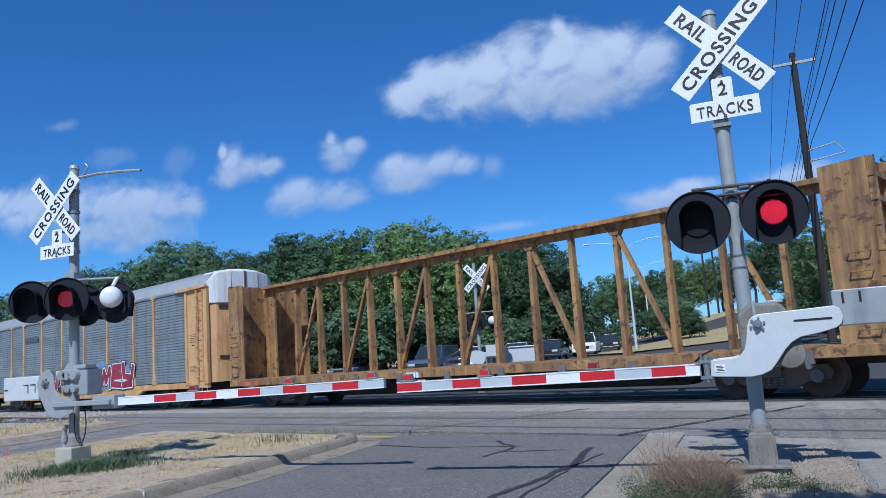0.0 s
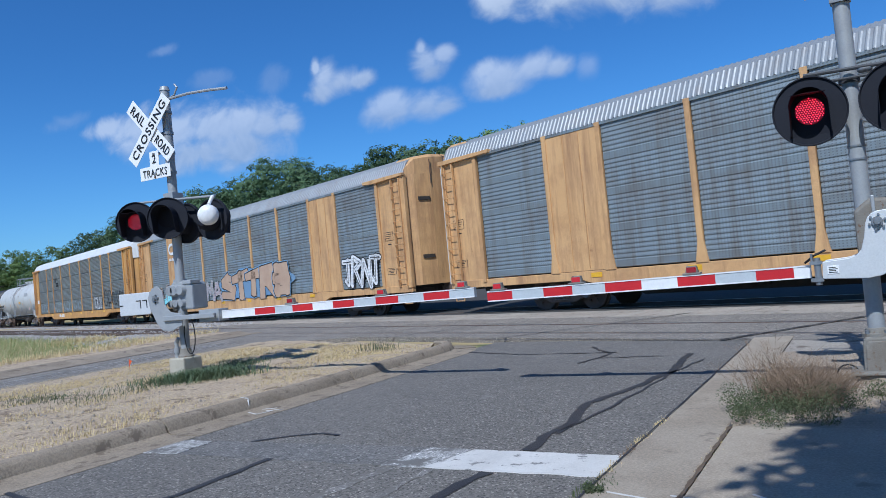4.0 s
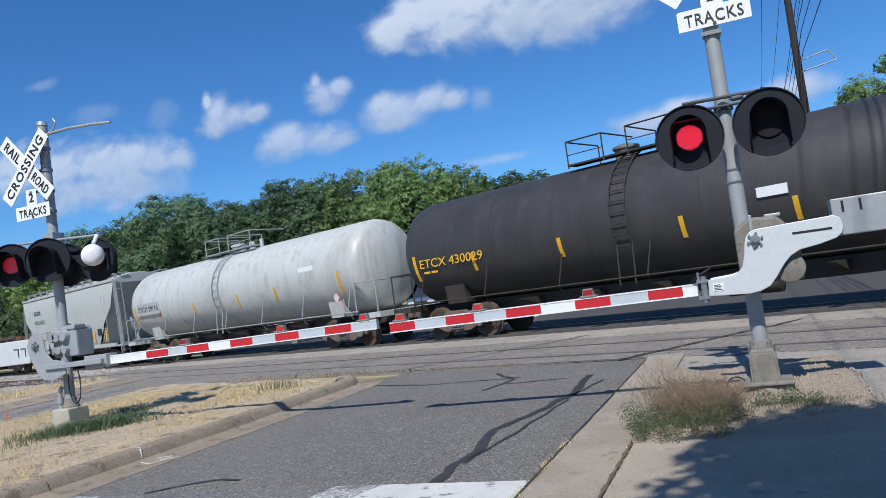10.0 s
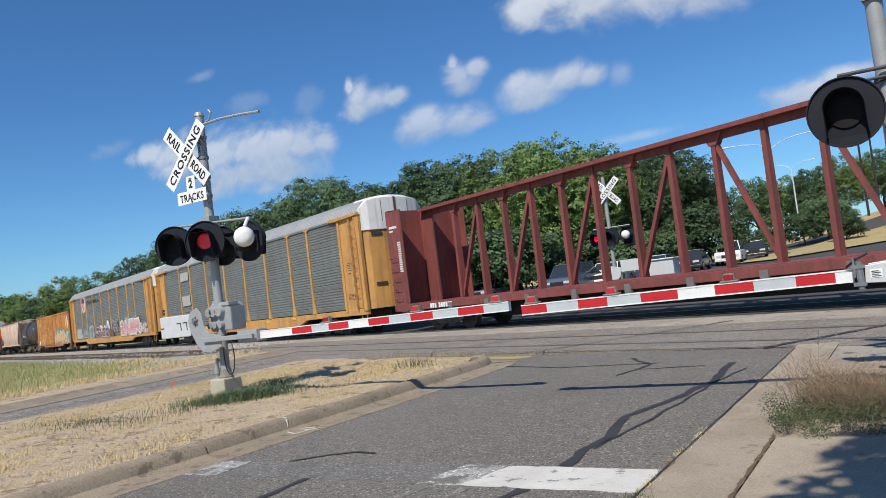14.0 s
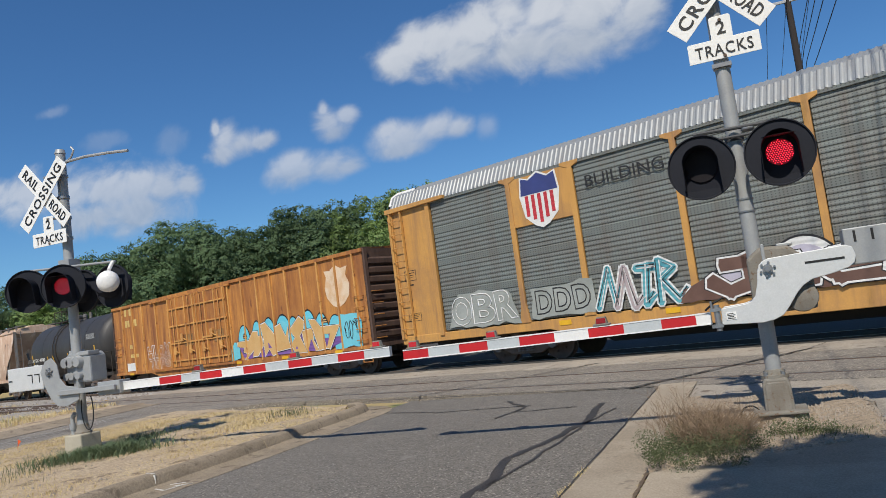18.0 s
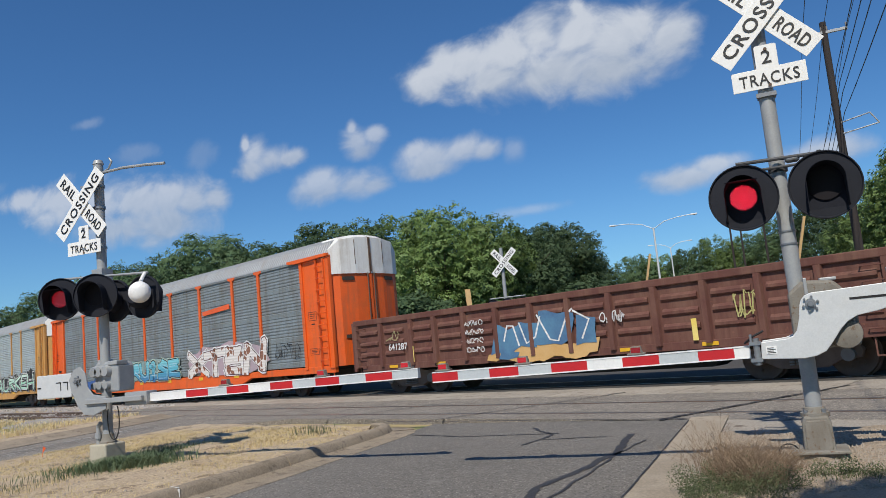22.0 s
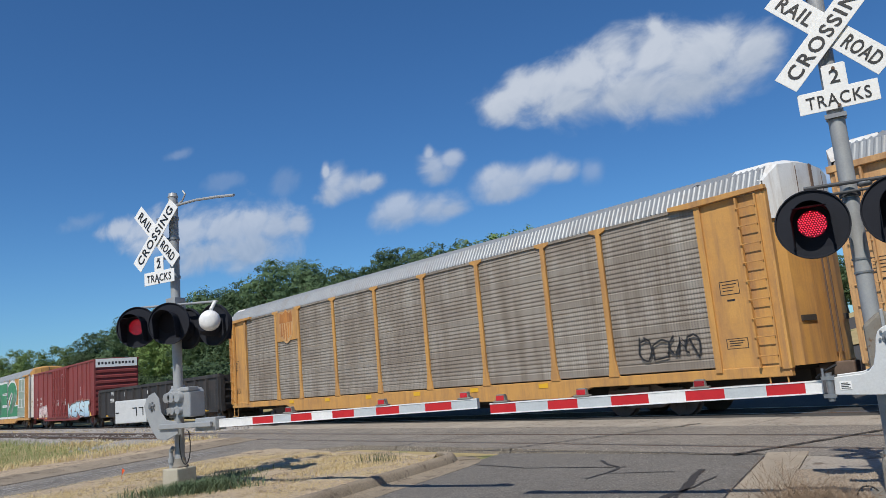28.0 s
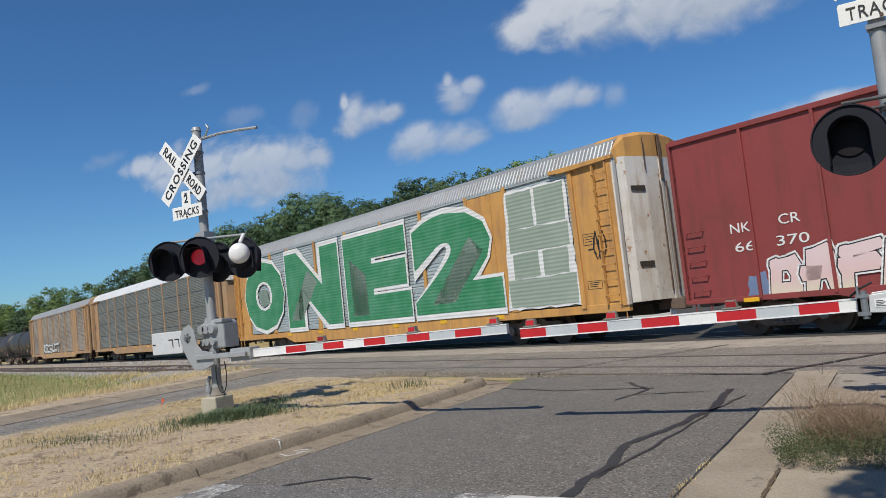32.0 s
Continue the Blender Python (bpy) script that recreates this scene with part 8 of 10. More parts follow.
# 5 autorack with louvred screens and white roof
c, L, X = autorack(-134.75, -108.8, "autorack with louvred grey panels and a white roof", YELLOW, SCREEN_GREEN, ROOFWHITE, split=4)
g = Geo()
for q in range(5):
    g.box(X[3] + .55, X[3] + 1.5 - .1 * q, SIDE - .004, SIDE, 3.78 - q * .07, 3.81 - q * .07)
part("emblem", g, BLACKMARK, c, "black striped railway emblem")
marks(c, X[3] + 1.05, 3.45, SIDE, [(.13, (7,)), (.13, (8,))], BLACKMARK)
for a, b, sd in ((1, 2, 31), (3, 4, 32), (4, 5, 33), (5, 6, 34)):
    scrawl(c, X[a] + .15, X[b] - .15, 1.15, 1.95, SIDE, sd, P_PALE, 4, .02)
spray(c, X[8] - 2.0, X[8] - .25, 1.1, 1.95, SIDE, 35, P_WHITE, P_GREY, 4)
scrawl(c, X[8] + .2, X[10] - .2, 1.15, 2.35, SIDE, 36, P_BLACK, 5, .06)
part("white_patch", Geo().box(X[0] + .75, X[0] + 1.25, -HALF - .008, -HALF, 1.95, 2.25), WHITEMARK, c)
marks(c, X[4] - 1.2, .96, -HALF - .02, [(.24, (2, 5))], WHITEMARK)
# 6 to 8 tank cars
c, L = tank(-151.8, -136.2, "white tank car with rust streaks", TANKWHITE, 1.50, 2.52, ladder_at=-.3)
marks(c, -7.3, 2.25, -1.472, [(.22, (4,))], BLACKMARK)
painted(c, "81750", -6.35, -5.4, 2.03, 2.25, -1.476)
marks(c, -7.2, 1.92, -1.385, [(.05, (9, 8, 7)), (.05, (8, 6))], BLACKMARK, gap=.03)
part("data_panel", Geo().box(4.3, 5.6, -1.47, -1.455, 2.72, 3.1), surf("data_panel_dim", (.45, .45, .44), (.25, .25, .25), scale=14, rough=.6, bump=0), c, "panel of fine stencilled lines")
part("yellow_panel", Geo().box(2.0, 2.6, -1.53, -1.50, 2.2, 2.4), STRIPE, c)
c, L = tank(-169.1, -153.4, "black tank car with yellow stripes", TANKBLACK, 1.50, 2.50, dark=True, rail=DARK, ladder_at=-.5)
painted(c, "ETCX 430029", -6.9, -4.6, 2.08, 2.32, -1.49, STRIPE)
marks(c, -6.8, 1.98, -1.45, [(.06, (5, 5))], STRIPE)
part("data_panel", Geo().box(5.0, 6.1, -1.46, -1.445, 2.75, 3.1), WHITEMARK, c, "white panel of fine stencilled lines")
marks(c, 5.06, 3.04, -1.462, [(.035, (9, 8)), (.035, (7, 9)), (.035, (9, 6)), (.035, (8,))], BLACKMARK, gap=.035)
part("data_panel", Geo().box(2.6, 3.2, -1.53, -1.50, 2.35, 2.55), WHITEMARK, c, "small white panel")
c, L = tank(-186.5, -170.7, "greyed white tank car with soot stains", TANKGREY, 1.50, 2.52, ladder_at=-.4)
part("grey_patch", Geo().box(-6.9, -4.9, -1.50, -1.485, 2.1, 2.6), surf("patch_grey", (.36, .365, .35), (.30, .30, .29), rough=.7, bump=0), c)
painted(c, "ETCX 29116", -6.75, -5.05, 2.24, 2.46, -1.503)
part("data_panel", Geo().box(4.8, 5.6, -1.49, -1.475, 2.6, 2.8), WHITEMARK, c)
# 9 grey covered hopper
c, L = hopper(-199.3, -187.25, "pale grey covered hopper with black outline graffiti", HOPPERGREY, 1.05, 3.95, HOPPERGREY, GALV)
painted(c, "SOXX", -4.07, -3.14, 3.05, 3.28, -1.55)
painted(c, "493585", -4.12, -2.62, 2.55, 2.77, -1.55)
piece(c, "JERK", -3.57, 1.93, 1.12, 2.0, -1.552, (spraypaint("hopper_wash", (.385, .385, .385), (.35, .345, .335)),), [(.022, surf("spray_soot", (.07, .07, .07), (.15, .15, .145), .7, bump=0))], .30, 6, .1, .08)
for x in (-4.2, -1.85, .9, 3.3, 4.6):
    part("reflector_stripe", Geo().box(x - .06, x + .06, -1.56, -1.54, 1.25, 1.75), STRIPE, c, "yellow reflective stripe")
part("data_panel", Geo().box(3.7, 4.1, -1.562, -1.545, 1.55, 1.85), BLACKMARK, c)
# 10 dark brown gondola
c, L = gondola(-215.9, -200.4, "dark brown gondola with white markings and graffiti", GONBROWN, .90, 2.16, 13, BEAMYELLOW, clear=((-5.65, -4.86), (-4.64, -3.78)))
for txt, xa, xb, za in (("GO", -5.62, -5.08, 1.73), ("NX", -4.62, -4.05, 1.68), ("310", -5.5, -4.88, 1.27), ("762", -4.47, -3.8, 1.21)):
    painted(c, txt, xa, xb, za, za + .27, -1.535, WHITEMARK, .012)
blob(c, "yellow_patch", [(-7.45, .95), (-6.7, .95), (-6.75, 1.5), (-6.9, 2.02), (-7.45, 2.05)], BEAMYELLOW, -1.53, "chipped yellow paint at the car corner", .07, 9)
scrawl(c, -7.0, -6.4, 1.2, 1.9, -1.53, 45, spraypaint("khaki", (.36, .31, .16)), 2, .02)
scrawl(c, -3.5, -2.6, 1.5, 2.02, -1.53, 41, P_WHITE, 4, .025)
scrawl(c, -1.2, -.4, 1.2, 1.8, -1.53, 42, P_GREY, 3)
scrawl(c, 2.2, 3.3, 1.3, 1.9, -1.53, 43, P_GREY, 4)
scrawl(c, 4.2, 4.8, 1.05, 1.6, -1.53, 44, P_WHITE, 2, .05)
# 11 red centerbeam
c, L = centerbeam(-238.5, -217.0, "oxide-red centerbeam lumber flat car, empty", OXIDE, OXIDE)
marks(c, -L / 2 + .12, 3.9, -1.5, [(.09, (7,)), (.06, (5,))], WHITEMARK)
marks(c, -L / 2 + .55, 3.3, -1.5, [(.05, (5,))] * 14, WHITEMARK, gap=.03)
marks(c, -L / 2 + 2.2, .98, -1.57, [(.16, (3, 6))], WHITEMARK)
# 12, 13 autoracks
c, L, X = autorack(-266.5, -240.4, "grey-green screened yellow autorack with pale patches", YELLOW, SCREEN_GREEN, ROOFZINC)
part("pale_patch", Geo().box(X[3] - 1.6, X[3] - .2, SIDE - .004, SIDE, 3.85, 4.35).box(X[3] - 1.6, X[3] - .2, SIDE - .004, SIDE, 2.35, 2.95), spraypaint("pale", (.40, .41, .40)), c, "pale overpainted rectangle")
marks(c, X[0] + .6, 2.35, -HALF - .004, [(.14, (4,)), (.14, (4,))], BLACKMARK)
marks(c, X[5] - .8, .98, -HALF - .025, [(.22, (4,))], BLACKMARK)
c, L, X = autorack(-293.8, -267.8, "grey-green autorack with shield emblem and pink graffiti", YELLOW, SCREEN_GREEN, ROOFZINC, plate_bay=2)


def shield(car, xm, z, y, faded=False):
    out = [(-.5, .55), (-.28, .48), (0, .62), (.28, .48), (.5, .55), (.56, .1), (.46, -.4), (.2, -.62), (0, -.7), (-.2, -.62), (-.46, -.4), (-.56, .1)]
    def cut(lo, hi, k=1.0):
        pts = []
        for i, (a, b) in enumerate(out):
            pts.append((xm + a * k, z + min(max(b * k, lo), hi)))
        return pts
    base = part("shield_emblem", Geo().prism(cut(-9, 9, 1.08), y - .006, y, "y"), WHITEMARK if not faded else YELLOW_PALE, car, "railway shield emblem" + (" peeling away" if faded else ""))
    part("shield_top", Geo().prism(cut(.12, 9), y - .011, y - .005, "y"), surf("shield_blue", (.04, .055, .20), rough=.6, bump=0) if not faded else BOXORANGE, base)
    st = Geo()
    for i in range(5):
        x = xm - .44 + i * .19
        deep = -.62 + abs(i - 2) * .1
        st.box(x, x + .1, y - .011, y - .005, z + deep, z + .1)
    part("shield_stripe", st, P_RED if not faded else BOXORANGE, base)


shield(c, (X[2] + X[3]) / 2, 4.05, -HALF - .032)
word(c, "BUILDING", -6.2, -4.2, 4.0, 4.28, SIDE, BLACKMARK, None, .0, "black painted slogan")
word(c, "AMERICA", -3.9, -1.9, 4.0, 4.28, SIDE, BLACKMARK, None, .0, "black painted slogan")
blob(c, "haze", [(-11.1, 1.08), (-8.65, 1.08), (-8.8, 1.85), (-10.6, 2.05)], spraypaint("white_wash", (.34, .36, .34), (.22, .24, .22)), SIDE, "thin white sprayed wash", .06, 5)
outlined(c, "OBR", [(-10.95, -10.2), (-10.2, -9.4), (-9.4, -8.7)], 1.15, 1.95, SIDE - .008, P_WHITE, .016)
blob(c, "haze", [(-8.3, 1.08), (-6.4, 1.08), (-6.45, 1.9), (-8.2, 1.8)], spraypaint("white_wash", (.34, .36, .34)), SIDE, "thin white sprayed wash", .06, 6)
outlined(c, "DDD", [(-8.1, -7.6), (-7.55, -7.05), (-7.0, -6.5)], 1.2, 1.8, SIDE - .008, P_BLACK, .02)
spray(c, -6.3, -4.3, 1.05, 2.1, SIDE, 53, P_TEAL, P_WHITE, 3, None, P_MAUVE)
UMBER, LILAC = spraypaint("dark_brown", (.115, .06, .045), (.16, .09, .07)), spraypaint("lavender", (.50, .47, .56))
for k, (xa, xb, zt) in enumerate(((-3.5, -2.3, 1.85), (-2.4, -1.0, 2.05), (-1.1, .1, 2.0), (0, 1.2, 2.35))):
    dome(c, xa, xb, 1.3, zt, SIDE - .006 - .003 * k, LILAC, P_WHITE)
blob(c, "sprayed_body", [(-4.3, 1.05), (2.3, 1.05), (2.2, 1.42), (1.7, 1.5), (1.3, 1.75), (.8, 1.5), (-.2, 1.55), (-1.4, 1.5), (-2.4, 1.45), (-3.0, 1.2), (-3.7, 1.5), (-4.2, 1.3)], UMBER, SIDE - .022, "dark brown sprayed body of the piece", .04, 61)
piece(c, "JICC", -3.5, .8, 1.06, 1.75, SIDE - .024, (UMBER,), [(.04, P_WHITE), (.06, P_BLACK)], .24, 62)
piece(c, "MFK", 1.9, 3.85, 1.45, 2.1, SIDE - .02, (spraypaint("dark_umber", (.07, .045, .04)),), [(.045, P_WHITE), (.07, P_BLACK)], .26, 54, .1)
piece(c, "INER", 4.3, 9.6, 1.04, 2.0, SIDE, (fade("rose_mint", [(1.0, (.62, .42, .40)), (1.5, (.52, .22, .22)), (1.9, (.58, .32, .31)), (2.3, (.45, .60, .58))]),), [(.06, P_WHITE), (.10, spraypaint("mint_edge", (.30, .48, .44))), (.13, P_BLACK)], .33, 55, .1, haze=spraypaint("pink_mist", (.40, .33, .33), (.34, .31, .30)))
spray(c, X[10] - 2.0, X[10] - .2, 1.06, 1.7, SIDE - .004, 56, P_PINK, P_WHITE, 3, None, None)
# 14 orange boxcar
c, L = boxcar(-313.0, -295.2, "rust-stained orange boxcar with blue and yellow graffiti", BOXORANGE, .82, 3.88, [1.0, 2.0, 2.95, 4.2, 10.0, 10.95, 11.9, 12.8, 13.7, 14.6, 15.5, 16.4, 17.3], [(5.4, 7.6), (7.65, 9.9)], GONBROWN, BOXORANGE, trim=BOXOCHRE)
marks(c, -7.7, 3.72, -1.5, [(.30, (1, 1)), (.30, (2, 2))], spraypaint("faded_yellow", (.62, .45, .16)), gap=.2)
marks(c, -7.4, 2.1, -1.5, [(.16, (2,)), (.16, (6,))], spraypaint("faded_yellow", (.6, .4, .1)), gap=.25)
part("white_plate", Geo().box(-7.8, -7.0, -1.512, -1.5, .95, 1.3), WHITEMARK, c)
outlined(c, "HLOX", [(-5.7, -5.2), (-5.2, -4.75), (-4.75, -4.25), (-4.25, -3.7)], 1.4, 1.95, -1.52, P_WHITE, .016)
outlined(c, "TOPS", [(-5.6, -5.15), (-5.15, -4.65), (-4.65, -4.2), (-4.2, -3.75)], .92, 1.4, -1.52, P_WHITE, .016)
P_AQUA = spraypaint("aqua", (.14, .50, .60), (.18, .56, .66))
P_PEACH = spraypaint("apricot", (.60, .38, .16), (.54, .31, .10))
for k, (xm, half, zt) in enumerate(((1.93, .42, 2.12), (2.79, .36, 2.2), (3.55, .42, 2.24), (4.4, .5, 2.26), (5.0, .36, 2.14), (5.86, .42, 2.27), (6.54, .38, 2.11), (7.24, .38, 1.98))):
    dome(c, xm - half, xm + half, 1.3, zt, -1.53 - .0005 * k, P_AQUA, spraypaint("bright_cyan", (.14, .56, .70)))
blob(c, "haze", [(.75, .92), (1.5, .92), (1.6, 1.6), (1.3, 1.5), (.8, 1.2)], P_AQUA, -1.536, "sprayed pale blue patch", .08, 4)
blob(c, "shade_fill", [(1.5, 1.42), (1.9, .92), (6.9, .92), (7.55, 1.15), (7.5, 1.6), (6.0, 1.5), (4.2, 1.5), (2.4, 1.5)], P_PURPLE, -1.5375, "dark purple paint between the letters", .03, 8)


def chunky(car, k, outline, counter=None):
    """One hard-edged flat letter with a thin pale edge and a dark drawn line round it."""
    mx, mz = sum(p[0] for p in outline) / len(outline), sum(p[1] for p in outline) / len(outline)
    yy = -1.544 - .0025 * (k % 3) - .0004 * k

    def grown(d):
        out = []
        for a, b in outline:
            r = math.hypot(a - mx, b - mz) or 1
            out.append((a + (a - mx) / r * d, max(b + (b - mz) / r * d, .90)))
        return out
    top = part("graffiti_letter", Geo().prism(grown(0), yy - .003, yy - .001, "y"), P_PEACH, car, "chunky sprayed letter in peach with a white edge")
    part("outline", Geo().prism(grown(.03), yy - .0018, yy - .0006, "y"), P_WHITE, top)
    part("edge", Geo().prism(grown(.055), yy - .0012, yy, "y"), P_BLACK, top)
    if counter:
        part("counter", Geo().prism(counter, yy - .0042, yy - .0028, "y"), P_PURPLE, top)


chunky(c, 0, [(1.46, 1.56), (2.22, 1.56), (2.5, 1.85), (2.83, 1.84), (2.84, 1.67), (3.06, 1.66), (3.14, 1.33), (2.74, .98), (2.4, .97), (2.5, 1.2), (2.0, .92), (1.85, .92), (2.14, 1.11), (1.83, 1.16), (1.9, 1.33), (1.47, 1.38)])
chunky(c, 1, [(3.05, 2.05), (3.35, 2.11), (3.86, 1.65), (3.90, .98), (3.64, .92), (3.47, 1.18), (3.19, .92), (3.18, 1.53)], [(3.44, 1.4), (3.66, 1.2), (3.44, 1.2)])
chunky(c, 2, [(3.91, 1.9), (4.26, 1.98), (4.51, 1.53), (4.7, 1.87), (4.66, 1.4), (4.77, 1.12), (3.95, 1.05), (3.92, 1.47)])
chunky(c, 4, [(4.77, 1.72), (5.36, 2.13), (5.63, 1.95), (5.56, 1.70), (5.31, 1.48), (5.64, .92), (5.0, .92), (4.79, 1.22), (5.06, 1.45)], [(5.02, 1.06), (5.1, 1.17), (5.17, 1.06)])
chunky(c, 3, [(5.46, 1.63), (6.05, 1.67), (6.04, 1.27), (6.28, .93), (6.09, .93), (5.93, 1.34), (5.69, .95), (5.58, 1.0), (5.51, 1.32)])
chunky(c, 5, [(5.9, 1.96), (6.24, 1.94), (6.5, 1.67), (7.47, 1.67), (6.86, .93), (6.70, .98), (6.94, 1.42), (6.58, 1.43), (6.7, .98), (6.31, .93), (6.08, 1.6)])
for xa, za in ((2.02, 1.66), (6.75, 1.78)):
    eye = part("lidded_dot", Geo().prism([(xa + math.cos(q) * .14, za + max(0, math.sin(q)) * .2) for q in np.linspace(0, 3.1416, 9)], -1.553, -1.55, "y"), P_BLACK, c, "small drawn half-round mark")
    part("stripe", Geo().box(xa - .11, xa + .11, -1.555, -1.552, za + .02, za + .06).box(xa - .09, xa + .09, -1.555, -1.552, za + .09, za + .13), P_PEACH, eye)
blob(c, "faded_shield", [(6.95, 2.55), (7.2, 2.3), (7.5, 2.2), (7.8, 2.3), (8.05, 2.55), (8.12, 2.9), (7.98, 3.2), (8.1, 3.45), (7.78, 3.42), (7.5, 3.56), (7.22, 3.42), (6.9, 3.45), (7.02, 3.2), (6.88, 2.9)], surf("shield_ghost", (.70, .55, .40), (.60, .36, .18), .8, scale=2.2, fine=25, bump=.05, amount=.8), -1.505, "pale ghost of a peeled shield emblem", .02, 12)
blob(c, "sprayed_end", [(7.1, .92), (8.45, .92), (8.5, 1.72), (8.3, 1.95), (7.5, 2.0), (7.2, 1.8)], P_AQUA, -1.533, "sprayed blue end of the piece", .04, 15)
scrawl(c, 7.7, 8.3, 1.15, 1.8, -1.54, 16, P_BLACK, 3, .035)
# 15 black tank, 16 dusty hopper
c, L = tank(-324.4, -314.3, "black tank car with white lettering panels", TANKBLACK, 1.48, 2.47, dark=True, rail=DARK, ladder_at=-1.0)
painted(c, "STSX 4700", -4.3, -2.5, 2.02, 2.2, -1.48, WHITEMARK)
marks(c, -4.3, 1.9, -1.42, [(.05, (8, 6)), (.05, (7,))], WHITEMARK)
part("data_panel", Geo().box(3.0, 4.0, -1.45, -1.435, 2.6, 3.0), surf("data_panel_fine", (.03, .03, .03), (.55, .55, .54), scale=22, rough=.6, bump=0), c, "panel of fine white lines")
c, L = hopper(-343.3, -326.0, "dusty pink covered hopper with faded paint", HOPPERPINK, 1.20, 3.98, HOPPERPINK, STEELGREY)
painted(c, "CMO", -6.3, -5.7, 1.95, 2.15, -1.555)
painted(c, "200092", -6.3, -5.4, 1.66, 1.86, -1.555)
scrawl(c, -.8, 2.0, 1.6, 2.05, -1.562, 71, spraypaint("rusty", (.33, .20, .13)), 7, .014)
# 17 rust gondola with timbers
c, L = gondola(-359.9, -344.4, "rust-brown gondola with ribbed sides, loaded with boards", GONRED, .88, 2.32, 14, GONRED, dents=True, clear=((-6.12, -5.2),))
g = Geo()
for x, z, dx in ((-4.2, 3.0, -.18), (1.6, 3.15, .22), (5.3, 3.4, .3)):
    g.bar((x, .2, 1.6), (x + dx * 1.4, .4, z), .16, .05)
part("loose_board", g, surf("board", (.50, .33, .15), (.42, .27, .12), .8, bump=.1), c, "loose timber boards standing out of the load")
painted(c, "641287", -6.08, -5.25, 1.34, 1.54, -1.60, WHITEMARK, .004)
scrawl(c, -6.2, -5.6, 1.6, 1.95, -1.6, 84, spraypaint("khaki", (.36, .31, .16)), 2, .03)
for zz in (1.08, 1.32, 1.56, 1.8):
    scrawl(c, -3.0, -2.2, zz, zz + .16, -1.6, int(zz * 100), P_WHITE, 5, .022)
blob(c, "sprayed_base", [(-2.1, .80), (1.4, .80), (1.45, 1.2), (.6, 1.15), (-1.0, 1.22), (-2.0, 1.05)], spraypaint("apricot", (.60, .38, .16), (.54, .31, .10)), -1.596, "apricot sprayed patch", .09, 21)
P_SLATE = spraypaint("slate_blue", (.09, .21, .33), (.05, .10, .22))
for xa, xb, za, zb in ((-2.0, -1.05, 1.0, 1.72), (-1.2, -.35, 1.1, 1.78), (-.5, .75, 1.15, 1.98), (.7, 1.4, 1.1, 1.72)):
    blob(c, "sprayed_shape", [(xa, za), (xb - .12, za), (xb, zb - .1), (xa + .2, zb)], P_SLATE, -1.602 - .002 * (xa % 2), "dark blue sprayed shape", .07, int(xb * 10) + 40)
blob(c, "sprayed_shape", [(-1.75, .84), (-1.1, .84), (-1.05, 1.02), (-1.6, 1.02)], P_SLATE, -1.604, "dark blue sprayed shape", .04, 33)
for q, zig in enumerate(([(-1.5, 1.3), (-1.35, 1.7), (-1.15, 1.68), (-1.0, 1.15)], [(-.95, 1.75), (-.75, 1.2), (-.45, 1.35), (-.25, 1.85)], [(-.35, 1.9), (.0, 1.25), (.25, 1.2), (.6, 1.85), (.75, 1.95)], [(.75, 1.9), (1.2, 1.65), (.95, 1.2)])):
    part("sprayed_line", ribbon(zig, .05, -1.611 - .001 * q), P_WHITE, c, "white sprayed line")
scrawl(c, 1.5, 2.15, 1.5, 1.8, -1.605, 83, P_WHITE, 4, .028)
for xs in (-5.05, 3.83):
    part("reflector", Geo().box(xs - .06, xs + .06, -1.606, -1.6, .95, 1.42), P_YEL, c, "yellow reflective strip")
scrawl(c, 4.75, 5.3, 1.3, 1.95, -1.605, 85, spraypaint("olive_yellow", (.46, .42, .16)), 3, .03)
# 18 orange autorack
c, L, X = autorack(-386.9, -361.0, "grey-screened bright orange autorack with white graffiti", ORANGE, SCREEN, ROOFZINC)
g = Geo().prism([(X[7] + .3, 3.45), (X[8] - .2, 3.55), (X[8] - .2, 3.75), (X[7] + .3, 3.62)], SIDE - .008, SIDE, "y")
part("orange_stroke", g, P_ORANGE, c, "rubbed orange paint stroke")
piece(c, "CRUISE", X[4] + .3, X[6] + .6, 1.04, 1.75, SIDE, (fade("deep_teal", [(1.0, (.05, .16, .34)), (1.4, (.08, .34, .46)), (1.9, (.20, .52, .58))]),), [(.04, P_BLACK), (.075, spraypaint("pale_lime", (.42, .52, .44)))], .30, 9, .2, gleam=P_PALE, haze=spraypaint("teal_mist", (.20, .30, .30), (.28, .34, .32)))
piece(c, "XTBN", X[6] + 1.6, X[9] + .3, 1.05, 1.95, SIDE, (spotted("giraffe", (.64, .60, .57), (.24, .11, .07)),), [(.03, spraypaint("dark_maroon", (.08, .02, .03))), (.075, P_WHITE)], .34, 8, .1, haze=spraypaint("rose_mist", (.42, .30, .34), (.33, .30, .32)))
blob(c, "sprayed_smear", [(X[1] + 1.6, .84), (X[2] + 1.5, .84), (X[2] + 1.6, 1.32), (X[2] + .8, 1.22), (X[2] - .3, 1.28), (X[1] + 1.8, 1.0)], spraypaint("deep_blue_smear", (.03, .08, .26), (.06, .12, .30)), SIDE - .03, "deep blue sprayed smear on the sill", .05, 95)
marks(c, X[0] + .75, 1.95, -HALF - .012, [(.12, (4,)), (.12, (5,))], BLACKMARK)
scrawl(c, X[0] + .5, X[0] + 1.1, 1.15, 1.6, -HALF - .012, 94, P_BLACK, 5, .04)
scrawl(c, X[9] + .9, X[10] - .2, 1.35, 2.0, SIDE, 93, P_BLACK, 4)
